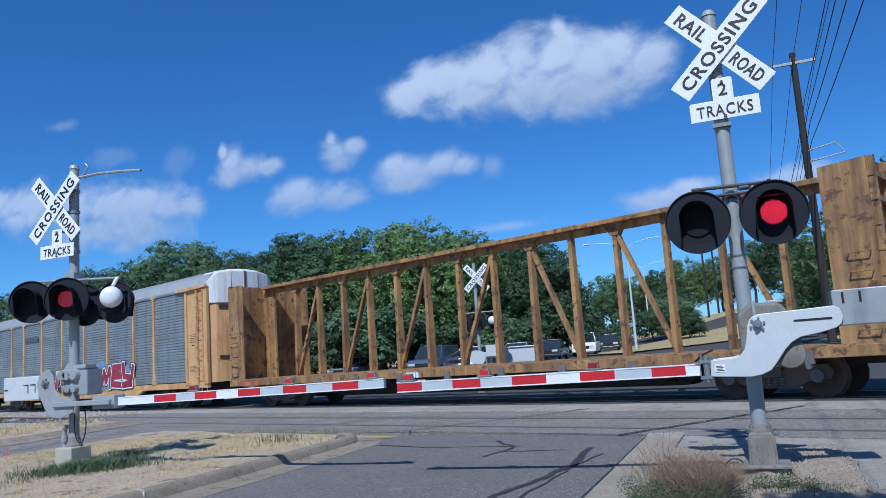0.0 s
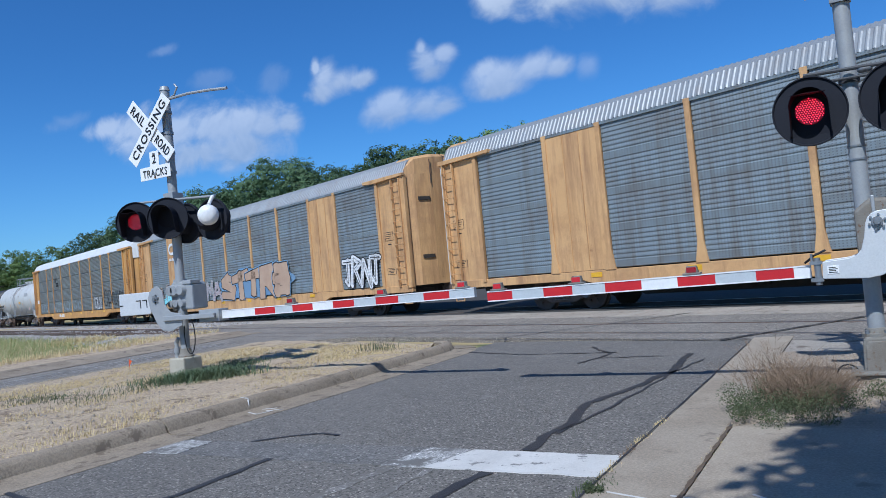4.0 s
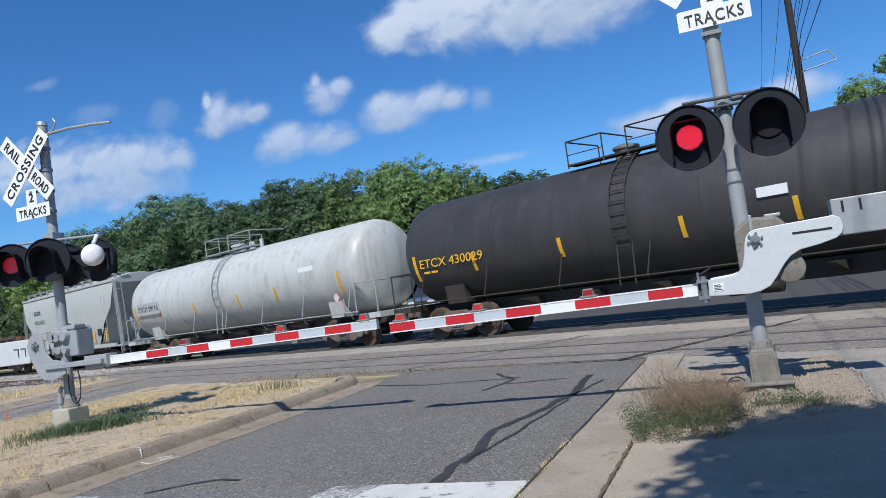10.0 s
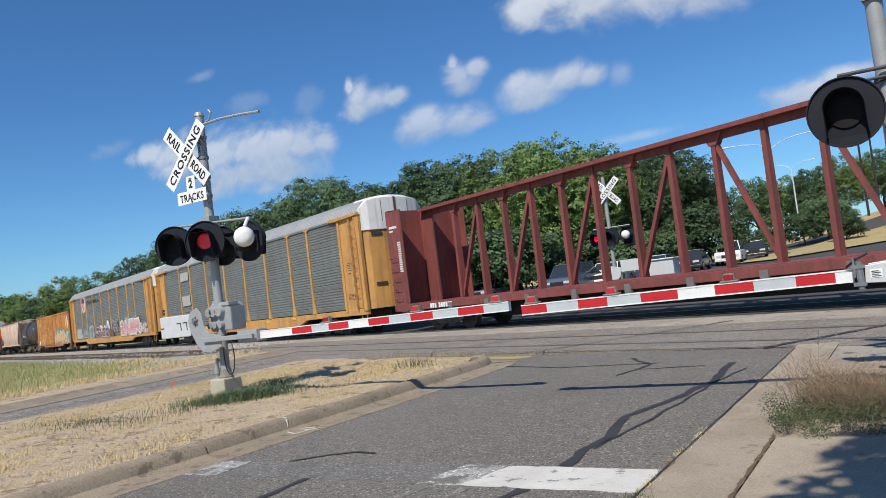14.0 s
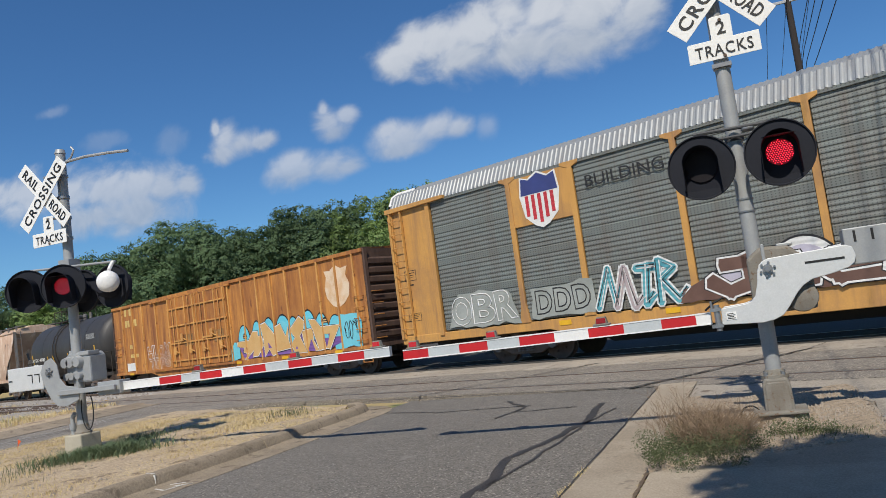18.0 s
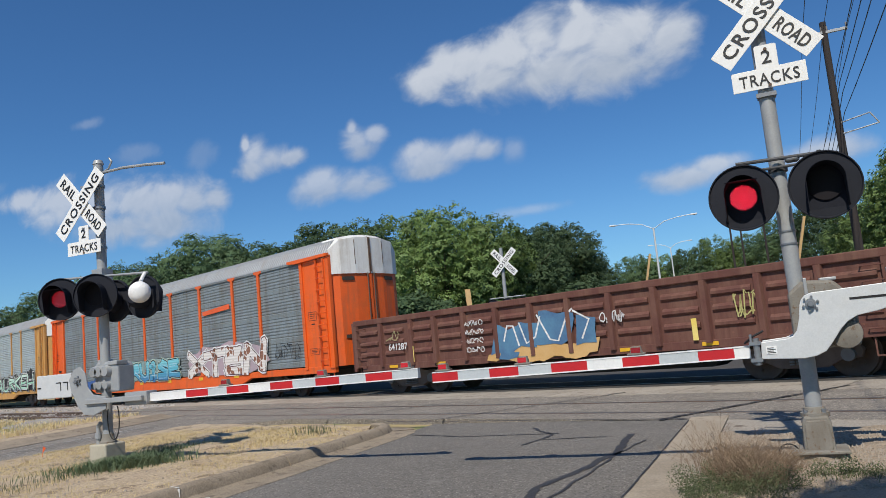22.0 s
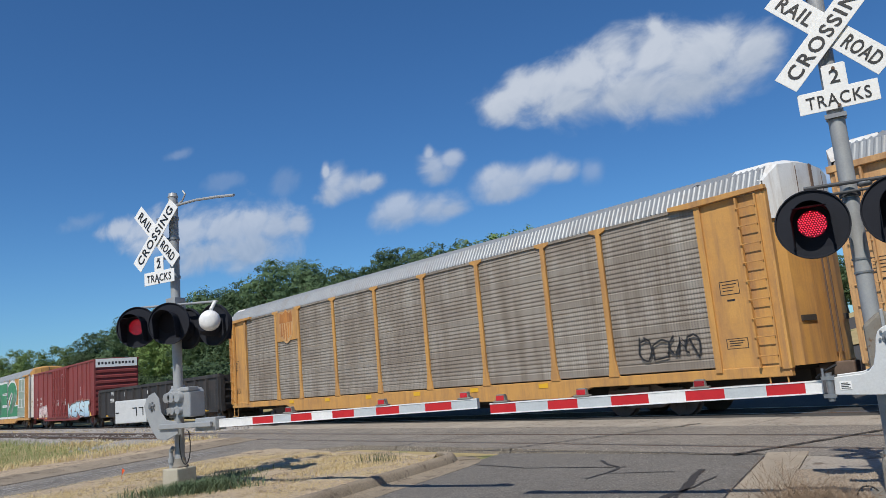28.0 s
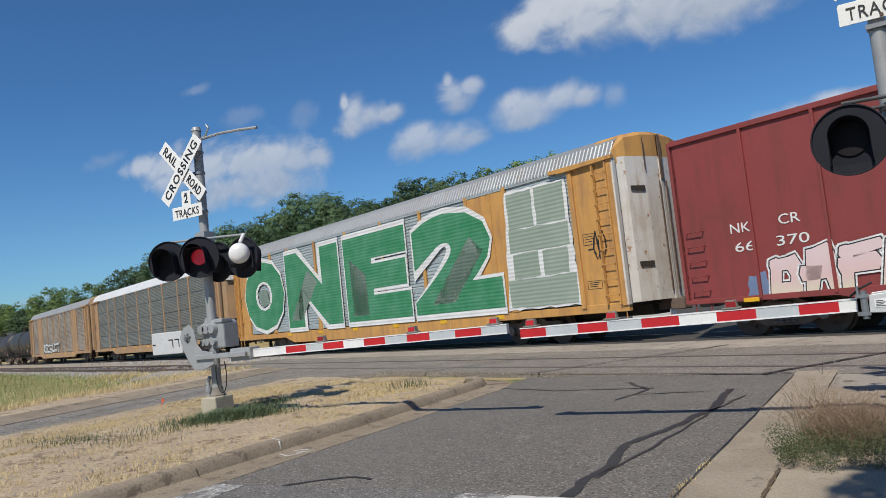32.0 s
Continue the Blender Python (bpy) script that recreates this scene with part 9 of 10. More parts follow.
# 19 silver autorack
c, L, X = autorack(-413.8, -388.3, "silver-screened yellow autorack with green and white graffiti", YELLOW, SCREEN_PALE, ROOFZINC)
piece(c, "#NTUT", -10.1, -2.9, 1.04, 1.82, SIDE, (fade("green_black", [(1.0, (.015, .015, .016)), (1.28, (.02, .03, .025)), (1.42, (.62, .64, .62)), (1.62, (.10, .36, .16)), (1.85, (.30, .66, .22)), (2.3, (.42, .70, .32))]),), [(.06, P_WHITE), (.095, P_BLACK)], .24, 11, .30, gleam=P_WHITE)
scrawl(c, -10.95, -10.3, 2.0, 2.2, SIDE, 101, P_BLACK, 3, .025)
scrawl(c, -10.95, -10.3, 1.6, 1.85, SIDE, 102, P_BLACK, 4, .025)
BONE, ASH = spraypaint("bone", (.66, .67, .67), (.48, .50, .50)), spraypaint("ash", (.36, .385, .39), (.44, .46, .465))
PITCH = spraypaint("pitch_green", (.035, .05, .045), (.06, .085, .07))
bird = blob(c, "painted_bird_shawl", [(-1.52, 2.28), (-1.64, 2.59), (-1.09, 3.06), (-.81, 3.9), (-.06, 4.05), (.77, 3.95), (1.24, 3.38), (1.68, 2.86), (1.51, 2.2), (.96, 1.96), (1.19, 1.68), (1.05, 1.3), (.31, 1.08), (-.53, 1.2), (-.9, 1.87), (-1.29, 2.12)], ASH, SIDE, "grey painted shawl of a sprayed bird skull", .04, 8)
blob(c, "robe", [(-.72, 3.02), (-.53, 2.71), (-.27, 2.25), (-.5, 1.9), (-.99, 2.16)], PITCH, SIDE - .004, "dark painted robe", .02, 2, bird)
blob(c, "throat", [(-.25, 2.37), (.12, 2.48), (.96, 2.41), (1.33, 2.25), (1.19, 2.02), (.96, 1.86), (.21, 1.9), (-.06, 2.1)], PITCH, SIDE - .006, "dark painted throat", .02, 3, bird)
blob(c, "breast", [(-.39, 1.91), (.03, 2.13), (.87, 1.96), (.98, 1.41), (.59, 1.10), (-.06, 1.12), (-.42, 1.54)], BONE, SIDE - .007, "bone-white painted breast", .05, 4, bird)
blob(c, "skull", [(-.53, 3.87), (-.16, 4.0), (.4, 3.96), (.73, 3.78), (.87, 3.42), (1.33, 3.2), (1.68, 2.92), (1.75, 2.68), (1.56, 2.84), (1.19, 2.97), (.59, 3.01), (.21, 2.96), (.59, 2.68), (1.14, 2.51), (1.36, 2.33), (.96, 2.41), (.21, 2.51), (-.2, 2.43), (-.25, 2.25), (-.53, 2.71), (-.67, 3.16), (-.7, 3.53)], BONE, SIDE - .010, "bone-white painted beaked skull", .012, 5, bird)
for name, out in (("eye_socket", [(-.36, 3.49), (-.16, 3.62), (.12, 3.66), (.14, 3.43), (-.02, 3.25), (-.27, 3.28)]), ("eye_socket", [(.35, 3.68), (.54, 3.75), (.68, 3.58), (.61, 3.36), (.45, 3.34), (.33, 3.51)]), ("nostril", [(.68, 3.22), (.91, 3.24), (1.14, 3.15), (.77, 3.11)]), ("beak_gape", [(.21, 2.94), (.45, 3.02), (1.05, 2.99), (1.24, 2.56), (1.28, 2.43), (.87, 2.59), (.45, 2.71)]), ("cheek_hollow", [(-.48, 2.84), (-.25, 2.84), (-.08, 2.66), (-.34, 2.67)])):
    blob(c, name, out, PITCH, SIDE - .015, "dark painted hollow", .01, 6, bird)
blob(c, "tongue", [(.73, 2.95), (.98, 2.94), (1.12, 2.60), (.87, 2.72)], spraypaint("moss", (.10, .17, .10)), SIDE - .020, "green painted tongue", .01, 7, bird)
for k, line in enumerate(([(-1.41, 2.05), (-.9, 2.09), (-.48, 1.98)], [(-1.64, 1.77), (-1.04, 1.8), (-.53, 1.72)], [(-1.78, 1.49), (-1.09, 1.56), (-.48, 1.5)], [(-1.52, 1.23), (-.9, 1.3), (-.3, 1.3)], [(1.19, 2.0), (1.51, 1.98), (1.86, 1.89)], [(1.01, 1.72), (1.6, 1.70), (2.2, 1.63)], [(.96, 1.47), (1.51, 1.48), (2.07, 1.4)], [(.77, 1.22), (1.33, 1.27), (1.86, 1.23)])):
    claw = part("claw", ribbon([(a, b + .03 * math.sin(a * 9 + k)) for a, b in line], .09, SIDE - .012 - .0006 * k), BONE, bird, "bone-white painted claw")
    part("edge", ribbon([(a, b + .03 * math.sin(a * 9 + k)) for a, b in line], .14, SIDE - .009 - .0004 * k), P_GREY, claw)
for k, (line, wide) in enumerate((([(.03, 3.99), (-.25, 4.17), (-.62, 4.28), (-1.13, 4.24)], .05), ([(-.44, 4.01), (-.99, 4.11), (-1.64, 4.15), (-2.1, 3.98), (-2.67, 3.93), (-3.1, 3.9)], .05), ([(-.85, 4.04), (-1.13, 3.87), (-1.52, 3.68), (-1.98, 3.73), (-2.46, 3.75)], .05), ([(-.18, 4.05), (-.53, 3.95), (-.73, 3.75), (-.72, 3.38), (-.81, 2.74), (-1.04, 2.18)], .05), ([(.73, 3.88), (.87, 3.69), (1.33, 3.23), (1.73, 2.92), (1.77, 2.68)], .05), ([(-.67, 3.16), (-.53, 2.71), (-.25, 2.25)], .06), ([(-.16, 2.52), (.4, 2.5), (1.33, 2.35)], .05), ([(-.53, 3.18), (-.06, 3.06), (.4, 3.08), (1.19, 3.03)], .03), ([(.0, 2.05), (.3, 1.5), (.2, 1.2)], .05), ([(.5, 2.0), (.45, 1.6), (.75, 1.3)], .05), ([(-.2, 1.8), (.1, 1.5), (-.05, 1.25)], .04), ([(2.2, 1.63), (2.45, 1.75), (2.75, 2.05)], .04))):
    part("drawn_line", ribbon(line, wide, SIDE - .022 - .0004 * k), P_BLACK, bird, "black drawn line")
for k, ((ax, az), (bx, bz)) in enumerate((((-3.32, 4.30), (-3.2, 3.9)), ((-2.56, 3.70), (-2.8, 3.36)), ((-1.25, 4.39), (-1.54, 4.22)))):
    for grow, paint, dy in ((.06, P_BLACK, .004), (.0, P_WHITE, .008)):
        mx, mz = (ax + bx) / 2, (az + bz) / 2
        part("drop", Geo().prism([(ax, az + grow), (mx + .1 + grow, mz), (bx + .06 + grow, bz - grow), (bx - .06 - grow, bz - grow), (mx - .08 - grow, mz)], SIDE - dy - .002, SIDE - dy, "y"), paint, bird, "painted teardrop")
scrawl(c, .3, 1.0, 1.85, 2.1, SIDE - .028, 160, P_WHITE, 4, .03)
bird.location.x = -.14
MINT = spraypaint("mint", (.36, .60, .45), (.46, .66, .54))
MINT_FADE = fade("mint_fade", [(1.0, (.42, .62, .50)), (1.45, (.30, .56, .42)), (1.8, (.52, .68, .58)), (2.1, (.60, .70, .62))])
blob(c, "dark_ground", [(2.5, 1.05), (10.6, 1.05), (10.9, 2.0), (9.6, 2.05), (8.0, 2.0), (6.0, 1.9), (4.4, 1.9), (3.2, 1.75)], P_BLACK, SIDE - .001, "black painted ground behind the letters", .06, 19)
piece(c, "DAURKEH", 2.5, 10.9, 1.04, 1.86, SIDE - .004, (P_BLACK,), [(.035, P_WHITE), (.065, P_BLACK)], .38, 103, .14, .06, core=MINT_FADE, gleam=P_WHITE)
blob(c, "rising_point", [(8.9, 1.9), (9.25, 2.15), (9.6, 1.85), (10.3, 2.35), (10.8, 2.1), (10.7, 1.7), (9.2, 1.6)], P_BLACK, SIDE - .002, "black painted points above the letters", .03, 20)
blob(c, "tail", [(2.3, 1.95), (2.75, 2.05), (3.2, 1.75), (3.3, 1.2), (2.95, 1.5), (2.7, 1.75)], MINT, SIDE - .012, "mint-green painted tail of the letters", .02, 9)
# 20 dusty autorack with blue letters
c, L, X = autorack(-441.7, -415.4, "dusty yellow autorack with red and blue lettered graffiti", YELLOW_PALE, SCREEN_BROWN, ROOFZINC, plate_bay=3, split=4)
marks(c, X[3] + .5, 4.2, -HALF - .035, [(.4, (3,))], BLACKMARK)
part("purple_cloud", Geo().prism(jag([(-11.75, 1.08), (-4.2, 1.08), (-4.0, 1.7), (-5.0, 2.05), (-6.8, 2.1), (-7.6, 2.5), (-9.0, 2.35), (-10.2, 2.3), (-11.7, 1.9)], .22, .05, 4), SIDE - .003, SIDE, "y"), P_PURPLE, c)
piece(c, "JAEPS", -11.1, -5.9, 1.02, 1.98, SIDE - .006, (fade("candy_sky", [(1.0, (.46, .10, .14)), (1.3, (.20, .44, .58)), (1.7, (.28, .52, .64)), (2.05, (.60, .28, .38))]),), [(.04, P_BLACK), (.08, P_WHITE), (.11, P_BLACK)], .30, 5, .06, .04, core=spraypaint("crimson", (.46, .03, .05)))
spray(c, X[8], X[10] - .2, 1.08, 2.0, SIDE, 111, P_WHITE, P_BLACK, 4)
# 21 dusty autorack
c, L, X = autorack(-469.6, -443.1, "dust-browned yellow autorack with pale roof", YELLOW, SCREEN_BROWN, ROOFZINC, plate_bay=2)
shield(c, (X[2] + X[3]) / 2, 4.05, -HALF - .032, True)
scrawl(c, X[9] + .8, X[10] - .2, 1.3, 1.9, SIDE, 121, P_BLACK, 4, .05)
scrawl(c, X[10] - .1, X[10] + .3, 5.0, 5.2, -1.3, 122, P_BLACK, 3, .05)
# 22 black gondola
c, L = gondola(-490.7, -471.0, "black gondola with white markings", GONBLACK, .78, 2.42, 15, GONBLACK, clear=((-7.48, -6.46),))
painted(c, "FXE", -7.27, -6.65, 2.04, 2.28, -1.535, WHITEMARK, .006)
painted(c, "930360", -7.44, -6.5, 1.6, 1.84, -1.535, WHITEMARK, .006)
g = Geo()
for xa, xb, za, zb in ((-4.55, -4.24, 1.9, 1.92), (-4.55, -4.24, 2.13, 2.15), (-4.55, -4.53, 1.9, 2.15), (-4.26, -4.24, 1.9, 2.15), (-4.47, -4.32, 2.05, 2.09), (-4.41, -4.38, 1.95, 2.05)):
    g.box(xa, xb, -1.534, -1.53, za, zb)
part("stencil_frame", g, WHITEMARK, c, "small white boxed mark")
marks(c, 6.8, 2.0, -1.53, [(.1, (3,))] * 3, WHITEMARK)
marks(c, -.4, 2.1, -1.53, [(.2, (1,))], WHITEMARK)
# 23 red boxcar
c, L = boxcar(-510.1, -492.1, "dark red boxcar with light blue graffiti", BOXRED, .85, 4.66, [1.8, 3.4, 4.9, 11.4, 12.7, 13.95, 15.1, 16.2, 17.1], [(6.7, 9.1), (9.15, 11.3)], BOXRED, BOXRED)
for txt, xa, xb, za in (("NK", -7.72, -7.25, 2.32), ("CR", -6.6, -6.14, 2.36), ("66", -7.66, -7.2, 1.9), ("370", -6.7, -6.0, 1.92)):
    painted(c, txt, xa, xb, za, za + .21, -1.51, WHITEMARK)
part("blue_smear", Geo().prism(jag([(-7.5, .9), (-7.0, .9), (-7.05, 1.4), (-7.45, 1.35)], .12, .04, 3), -1.508, -1.5, "y"), spraypaint("blue_smear", (.16, .22, .36)), c)
marks(c, .55, 4.1, -1.59, [(.06, (6, 5)), (.06, (5, 5)), (.06, (8,))], WHITEMARK)
marks(c, 5.6, 2.9, -1.5, [(.06, (2,))] * 5, WHITEMARK)
piece(c, "DAFA", -6.95, -3.95, .9, 1.7, -1.52, (fade("blush", [(.9, (.62, .56, .42)), (1.2, (.64, .46, .44)), (1.7, (.66, .52, .52))], False),), [(.025, P_BLACK), (.06, P_WHITE)], .36, 131, .05)
piece(c, "KERSE", 2.5, 8.05, .86, 1.72, -1.56, (fade("ice", [(.85, (.30, .42, .56)), (1.2, (.40, .58, .68)), (1.6, (.52, .66, .72)), (2.0, (.44, .62, .70))], False),), [(.07, spraypaint("ink", (.035, .03, .035))), (.10, spraypaint("salmon_edge", (.56, .34, .26)))], .38, 7, .35, gleam=spraypaint("snow", (.66, .70, .72)))
blob(c, "splash", [(7.2, .86), (8.45, .84), (8.2, 1.15), (7.5, 1.2)], P_YEL, -1.556, "yellow sprayed patch", .06, 3)
for sx in (-1, 1):
    part("end_placard", Geo().box(*sorted((sx * (L / 2 + .002), sx * (L / 2 + .08))), -1.4, 1.4, 4.1, 4.68), SIGNWHITE, c, "white height warning board")
    for q in range(11):
        y0 = -1.25 + q * .23
        part("board_letter", Geo().box(*sorted((sx * (L / 2 + .08), sx * (L / 2 + .084))), y0, y0 + .14, 4.28 + .03 * (q % 2), 4.46), BLACKMARK, c)
# 24 yellow autorack with green letters
c, L, X = autorack(-536.3, -511.8, "yellow autorack covered by giant green graffiti letters", YELLOW, SCREEN_PALE, ROOFZINC, cap=YELLOW, clean=True, solid_bays=(8,), door=DOORWHITE)
for ch, xa, xb in (("O", -11.0, -6.75), ("N", -6.45, -1.75), ("E", -1.3, 3.0), ("2", 3.25, 7.75)):
    word(c, ch, xa, xb, 1.2, 4.42, SIDE - .004, P_DGREEN, P_WHITE, .075, "giant green sprayed letter with a white edge")
for out in ([(-9.6, 3.0), (-8.6, 3.1), (-8.2, 2.4), (-9.0, 2.3)], [(-6.2, 1.5), (-5.2, 1.5), (-3.6, 3.0), (-4.4, 3.6)], [(-.9, 1.4), (.2, 1.4), (.2, 2.9), (-.9, 3.6)], [(4.2, 1.5), (5.4, 1.5), (7.0, 3.0), (6.4, 3.5)]):
    blob(c, "grey_facet", out, ribbed(spraypaint("grey_green", (.16, .22, .18), (.22, .28, .24))), SIDE - .014, "grey-green painted facet", .02, 30)
sage = ribbed(surf("spray_sage", (.24, .30, .24), (.33, .38, .32), .65, scale=.9, bump=0))
blob(c, "white_block", [(7.9, 1.08), (10.75, 1.08), (10.6, 4.5), (8.2, 4.55)], P_WHITE, SIDE - .002, "white painted block edge", .03, 31)
for za, zb, xa, xb in ((3.42, 4.46, 8.25, 9.30), (3.42, 4.46, 9.42, 10.52), (2.72, 3.38, 8.2, 10.58), (1.98, 2.68, 8.3, 9.35), (1.98, 2.68, 9.5, 10.45), (1.14, 1.94, 8.02, 10.66)):
    blob(c, "sage_block", [(xa, za), (xb, za), (xb, zb), (xa, zb)], sage, SIDE - .008, "pale green painted block", .02, int(za * 10 + xa))
scrawl(c, 11.35, 11.75, 2.2, 3.0, -HALF - .03, 133, P_BLACK, 2, .04)
# 25 to 28, far behind
autorack(-565.5, -538.5, "grey louvred autorack with a white roof", DUSTTAN, SCREEN_GREEN, ROOFWHITE, split=4)
c, L, X = autorack(-593.2, -567.0, "dusty tan autorack with solid panels and small graffiti", DUSTTAN, SCREEN_BROWN, ROOFZINC, solid_bays=(2, 8), cap=DUSTTAN, clean=True)
spray(c, X[3] + .4, X[6], 1.08, 2.0, SIDE, 141, P_WHITE, P_BLACK, 5)
tank(-608.6, -594.8, "dark grey tank car", TANKBLACK, 1.48, 2.47, dark=True, rail=DARK)
tank(-625.0, -611.0, "black tank car at the tail of the view", TANKBLACK, 1.48, 2.47, dark=True, rail=DARK)


# ---- trees, plants, things beyond ----
def leaf_crown(seed, wide, tall, base, lobes, leaves, size, mat):
    """A crown of leaf clumps on many uneven lobes round an ellipsoid, with open dark gaps between them."""
    rnd = random.Random(seed)
    blobs = []
    mid, half = (base + tall) / 2, (tall - base) / 2
    for i in range(lobes):
        a, f = i * 2.4 + rnd.uniform(-.5, .5), -.75 + 1.72 * (i + .5) / lobes
        ring = math.sqrt(max(0.0, 1 - f * f))
        r = wide * rnd.uniform(.075, .155) * (1.0 - .25 * max(f, 0))
        out = rnd.uniform(.72, 1.02)
        blobs.append((math.cos(a) * ring * (wide * .5 - r) * out, math.sin(a) * ring * (wide * .5 - r) * out, mid + f * (half - r * .8) * rnd.uniform(.9, 1.04), r))
    for i in range(5):
        a = i * 1.26 + rnd.random()
        blobs.append((math.cos(a) * wide * .17, math.sin(a) * wide * .17, mid + half * rnd.uniform(-.2, .5), wide * .2))
    weight = [b[3] ** 2 for b in blobs]
    pts, fcs = [], []
    picks = rnd.choices(blobs, weight, k=leaves // 9)
    for bx, by, bz, r in picks:
        d = Vector((rnd.gauss(0, 1), rnd.gauss(0, 1), rnd.gauss(.2, 1))).normalized()
        rr = r * (rnd.uniform(.80, 1.05) if rnd.random() < .9 else rnd.uniform(1.05, 1.3))
        c0 = Vector((bx, by, bz)) + Vector((d.x * rr, d.y * rr, d.z * rr * .88))
        for q in range(9):
            c = c0 + Vector((rnd.gauss(0, .13), rnd.gauss(0, .13), rnd.gauss(0, .09)))
            nrm = (d + Vector((rnd.uniform(-.45, .45), rnd.uniform(-.45, .45), rnd.uniform(-.1, .6)))).normalized()
            s = nrm.cross(Vector((rnd.uniform(-1, 1), rnd.uniform(-1, 1), rnd.uniform(-1, 1)))).normalized()
            t = nrm.cross(s)
            w = size * rnd.uniform(.6, 1.3)
            k = len(pts)
            pts += [c - s * w, c + s * w * .7 - t * w * .55, c + s * w * .5 + t * w * .75]
            fcs.append((k, k + 1, k + 2))
    me = bpy.data.meshes.new("crown")
    me.from_pydata([tuple(p) for p in pts], [], fcs)
    me.materials.append(mat)
    return me


def trunk_mesh(seed, tall, r):
    rnd = random.Random(seed)
    g = Geo()
    p = Vector((0, 0, -.3))
    path = [p]
    for i in range(5):
        path.append(Vector((rnd.uniform(-.15, .15) * i, rnd.uniform(-.15, .15) * i, tall * .62 * (i + 1) / 5)))
    for i, (a, b) in enumerate(zip(path, path[1:])):
        g.tube(a, b, r * (1.25 - i * .2), r * (1.05 - i * .2), seg=9)
    return g.mesh("trunk", BARK)


def limb_mesh(seed, tall, wide, r):
    rnd = random.Random(seed)
    g = Geo()
    for i in range(7):
        a = i * .9 + rnd.uniform(-.3, .3)
        z = tall * rnd.uniform(.25, .5)
        mid = Vector((math.cos(a) * wide * .18, math.sin(a) * wide * .18, z + tall * .12))
        end = Vector((math.cos(a) * wide * .36, math.sin(a) * wide * .36, z + tall * rnd.uniform(.18, .34)))
        g.tube((0, 0, z), mid, r * .5, r * .34, seg=6)
        g.tube(mid, end, r * .34, r * .1, seg=6)
        g.tube(mid, mid + Vector((rnd.uniform(-.6, .6), rnd.uniform(-.6, .6), .9)) * (wide * .12), r * .22, r * .06, seg=5)
    return g.mesh("limb", BARK)


TREE_KINDS = []
for k, (wide, tall, base, mat, leaves) in enumerate(((10, 12, 1.6, LEAF, 37000), (11, 12, 1.4, LEAF_DARK, 38000), (9, 11, 1.2, LEAF_DARK, 34000), (8, 9, .8, LEAF, 12000), (5, 4, .1, LEAF_DARK, 8000))):
    tree = thing("tree", Matrix.Translation((0, 900 + 30 * k, 2.9)), "broad leafy tree beyond the railway", "tree", "trees beyond the railway")
    part("trunk", trunk_mesh(k, tall, .22 if k < 4 else .08), None, tree)
    part("limb", limb_mesh(k + 20, tall, wide, .2 if k < 4 else .07), None, tree)
    part("crown", leaf_crown(k + 40, wide, tall, base, 44 if k < 4 else 20, leaves, (.112, .112, .112, .12, .11)[k], mat), None, tree)
    TREE_KINDS.append((tree, tall))


def plant_tree(kind, az, dist, tall, turn, label="", wide=1.0):
    src, h = TREE_KINDS[kind]
    a = radians(az)
    x, y = math.sin(a) * dist, math.cos(a) * dist
    tall *= rnd.uniform(.88, 1.07)
    k = tall / h
    ob = copy_thing(src, Matrix.Translation((x, y, lie(x, y) - .05)) @ Matrix.Rotation(turn, 4, "Z") @ Matrix.Diagonal((k * wide, k * wide, k, 1)))
    ob.scale = (k * wide, k * wide, k)
    if label:
        ob["label"] = label
    return ob


rnd = random.Random(77)
# az, distance, height of the skyline trees, from the far end of the line to the bend of the road
# the first five wear the lighter leaf: distance haze put into their colour
SKYLINE = [
    (-66, 150, 8.5, 0), (-63.5, 140, 8.8, 0), (-61, 130, 9.0, 0), (-58.5, 120, 10.2, 0), (-56, 112, 10.0, 0), (-53.5, 104, 10.5, 2), (-51, 92, 11.0, 1),
    (-48.5, 82, 11.2, 0), (-45.8, 72, 11.0, 1), (-43.2, 66, 11.8, 2), (-40.5, 64, 12.2, 1), (-38, 63, 12.3, 1), (-35.2, 62, 12.2, 2), (-32.4, 64, 12.8, 1), (-29.6, 62, 12.0, 2),
    (-26.6, 60, 11.6, 0), (-23.4, 56, 11.4, 0), (-20.4, 58, 10.8, 0), (-17.4, 66, 11.0, 2), (-14.8, 74, 11.6, 1), (-12.6, 82, 9.6, 2),
    (-9.2, 120, 10.5, 2), (-7.4, 122, 11.5, 0), (-5.6, 118, 10.8, 2), (-3.6, 120, 9.8, 0), (-1.4, 124, 9.5, 2), (0.8, 118, 11.0, 2), (2.8, 96, 9.8, 1), (4.6, 70, 8.0, 2),
    (6.8, 52, 9.6, 0), (9.0, 46, 9.8, 0), (11.4, 44, 9.6, 0), (13.8, 46, 9.8, 1), (16.5, 48, 9.8, 0),
]
for az, dist, tall, kind in SKYLINE:
    clear = 28 / math.cos(radians(max(az, -64.5)) - TH)
    if dist < clear:
        az, dist, tall = max(az, -64.5), clear, tall * clear / dist
    plant_tree(kind, az, dist, tall, rnd.uniform(0, 6.28), {0: "light green leafy tree beyond the railway", 1: "dark green oak beyond the railway", 2: "dark leafy tree beyond the railway"}[kind])
for az in np.arange(-47, -12, 2.6):
    d = 52 + rnd.uniform(-2, 3) + max(0, (az + 24)) * .9
    plant_tree(4, az, d, rnd.uniform(3.6, 5.2), rnd.uniform(0, 6.28), "dense dark shrub below the trees", 1.25)
for az in np.arange(-45.5, -14, 4.4):
    plant_tree(2, az + rnd.uniform(-.8, .8), 72 + rnd.uniform(-2, 4), rnd.uniform(10.2, 11.4), rnd.uniform(0, 6.28), "dark leafy tree behind the front row")
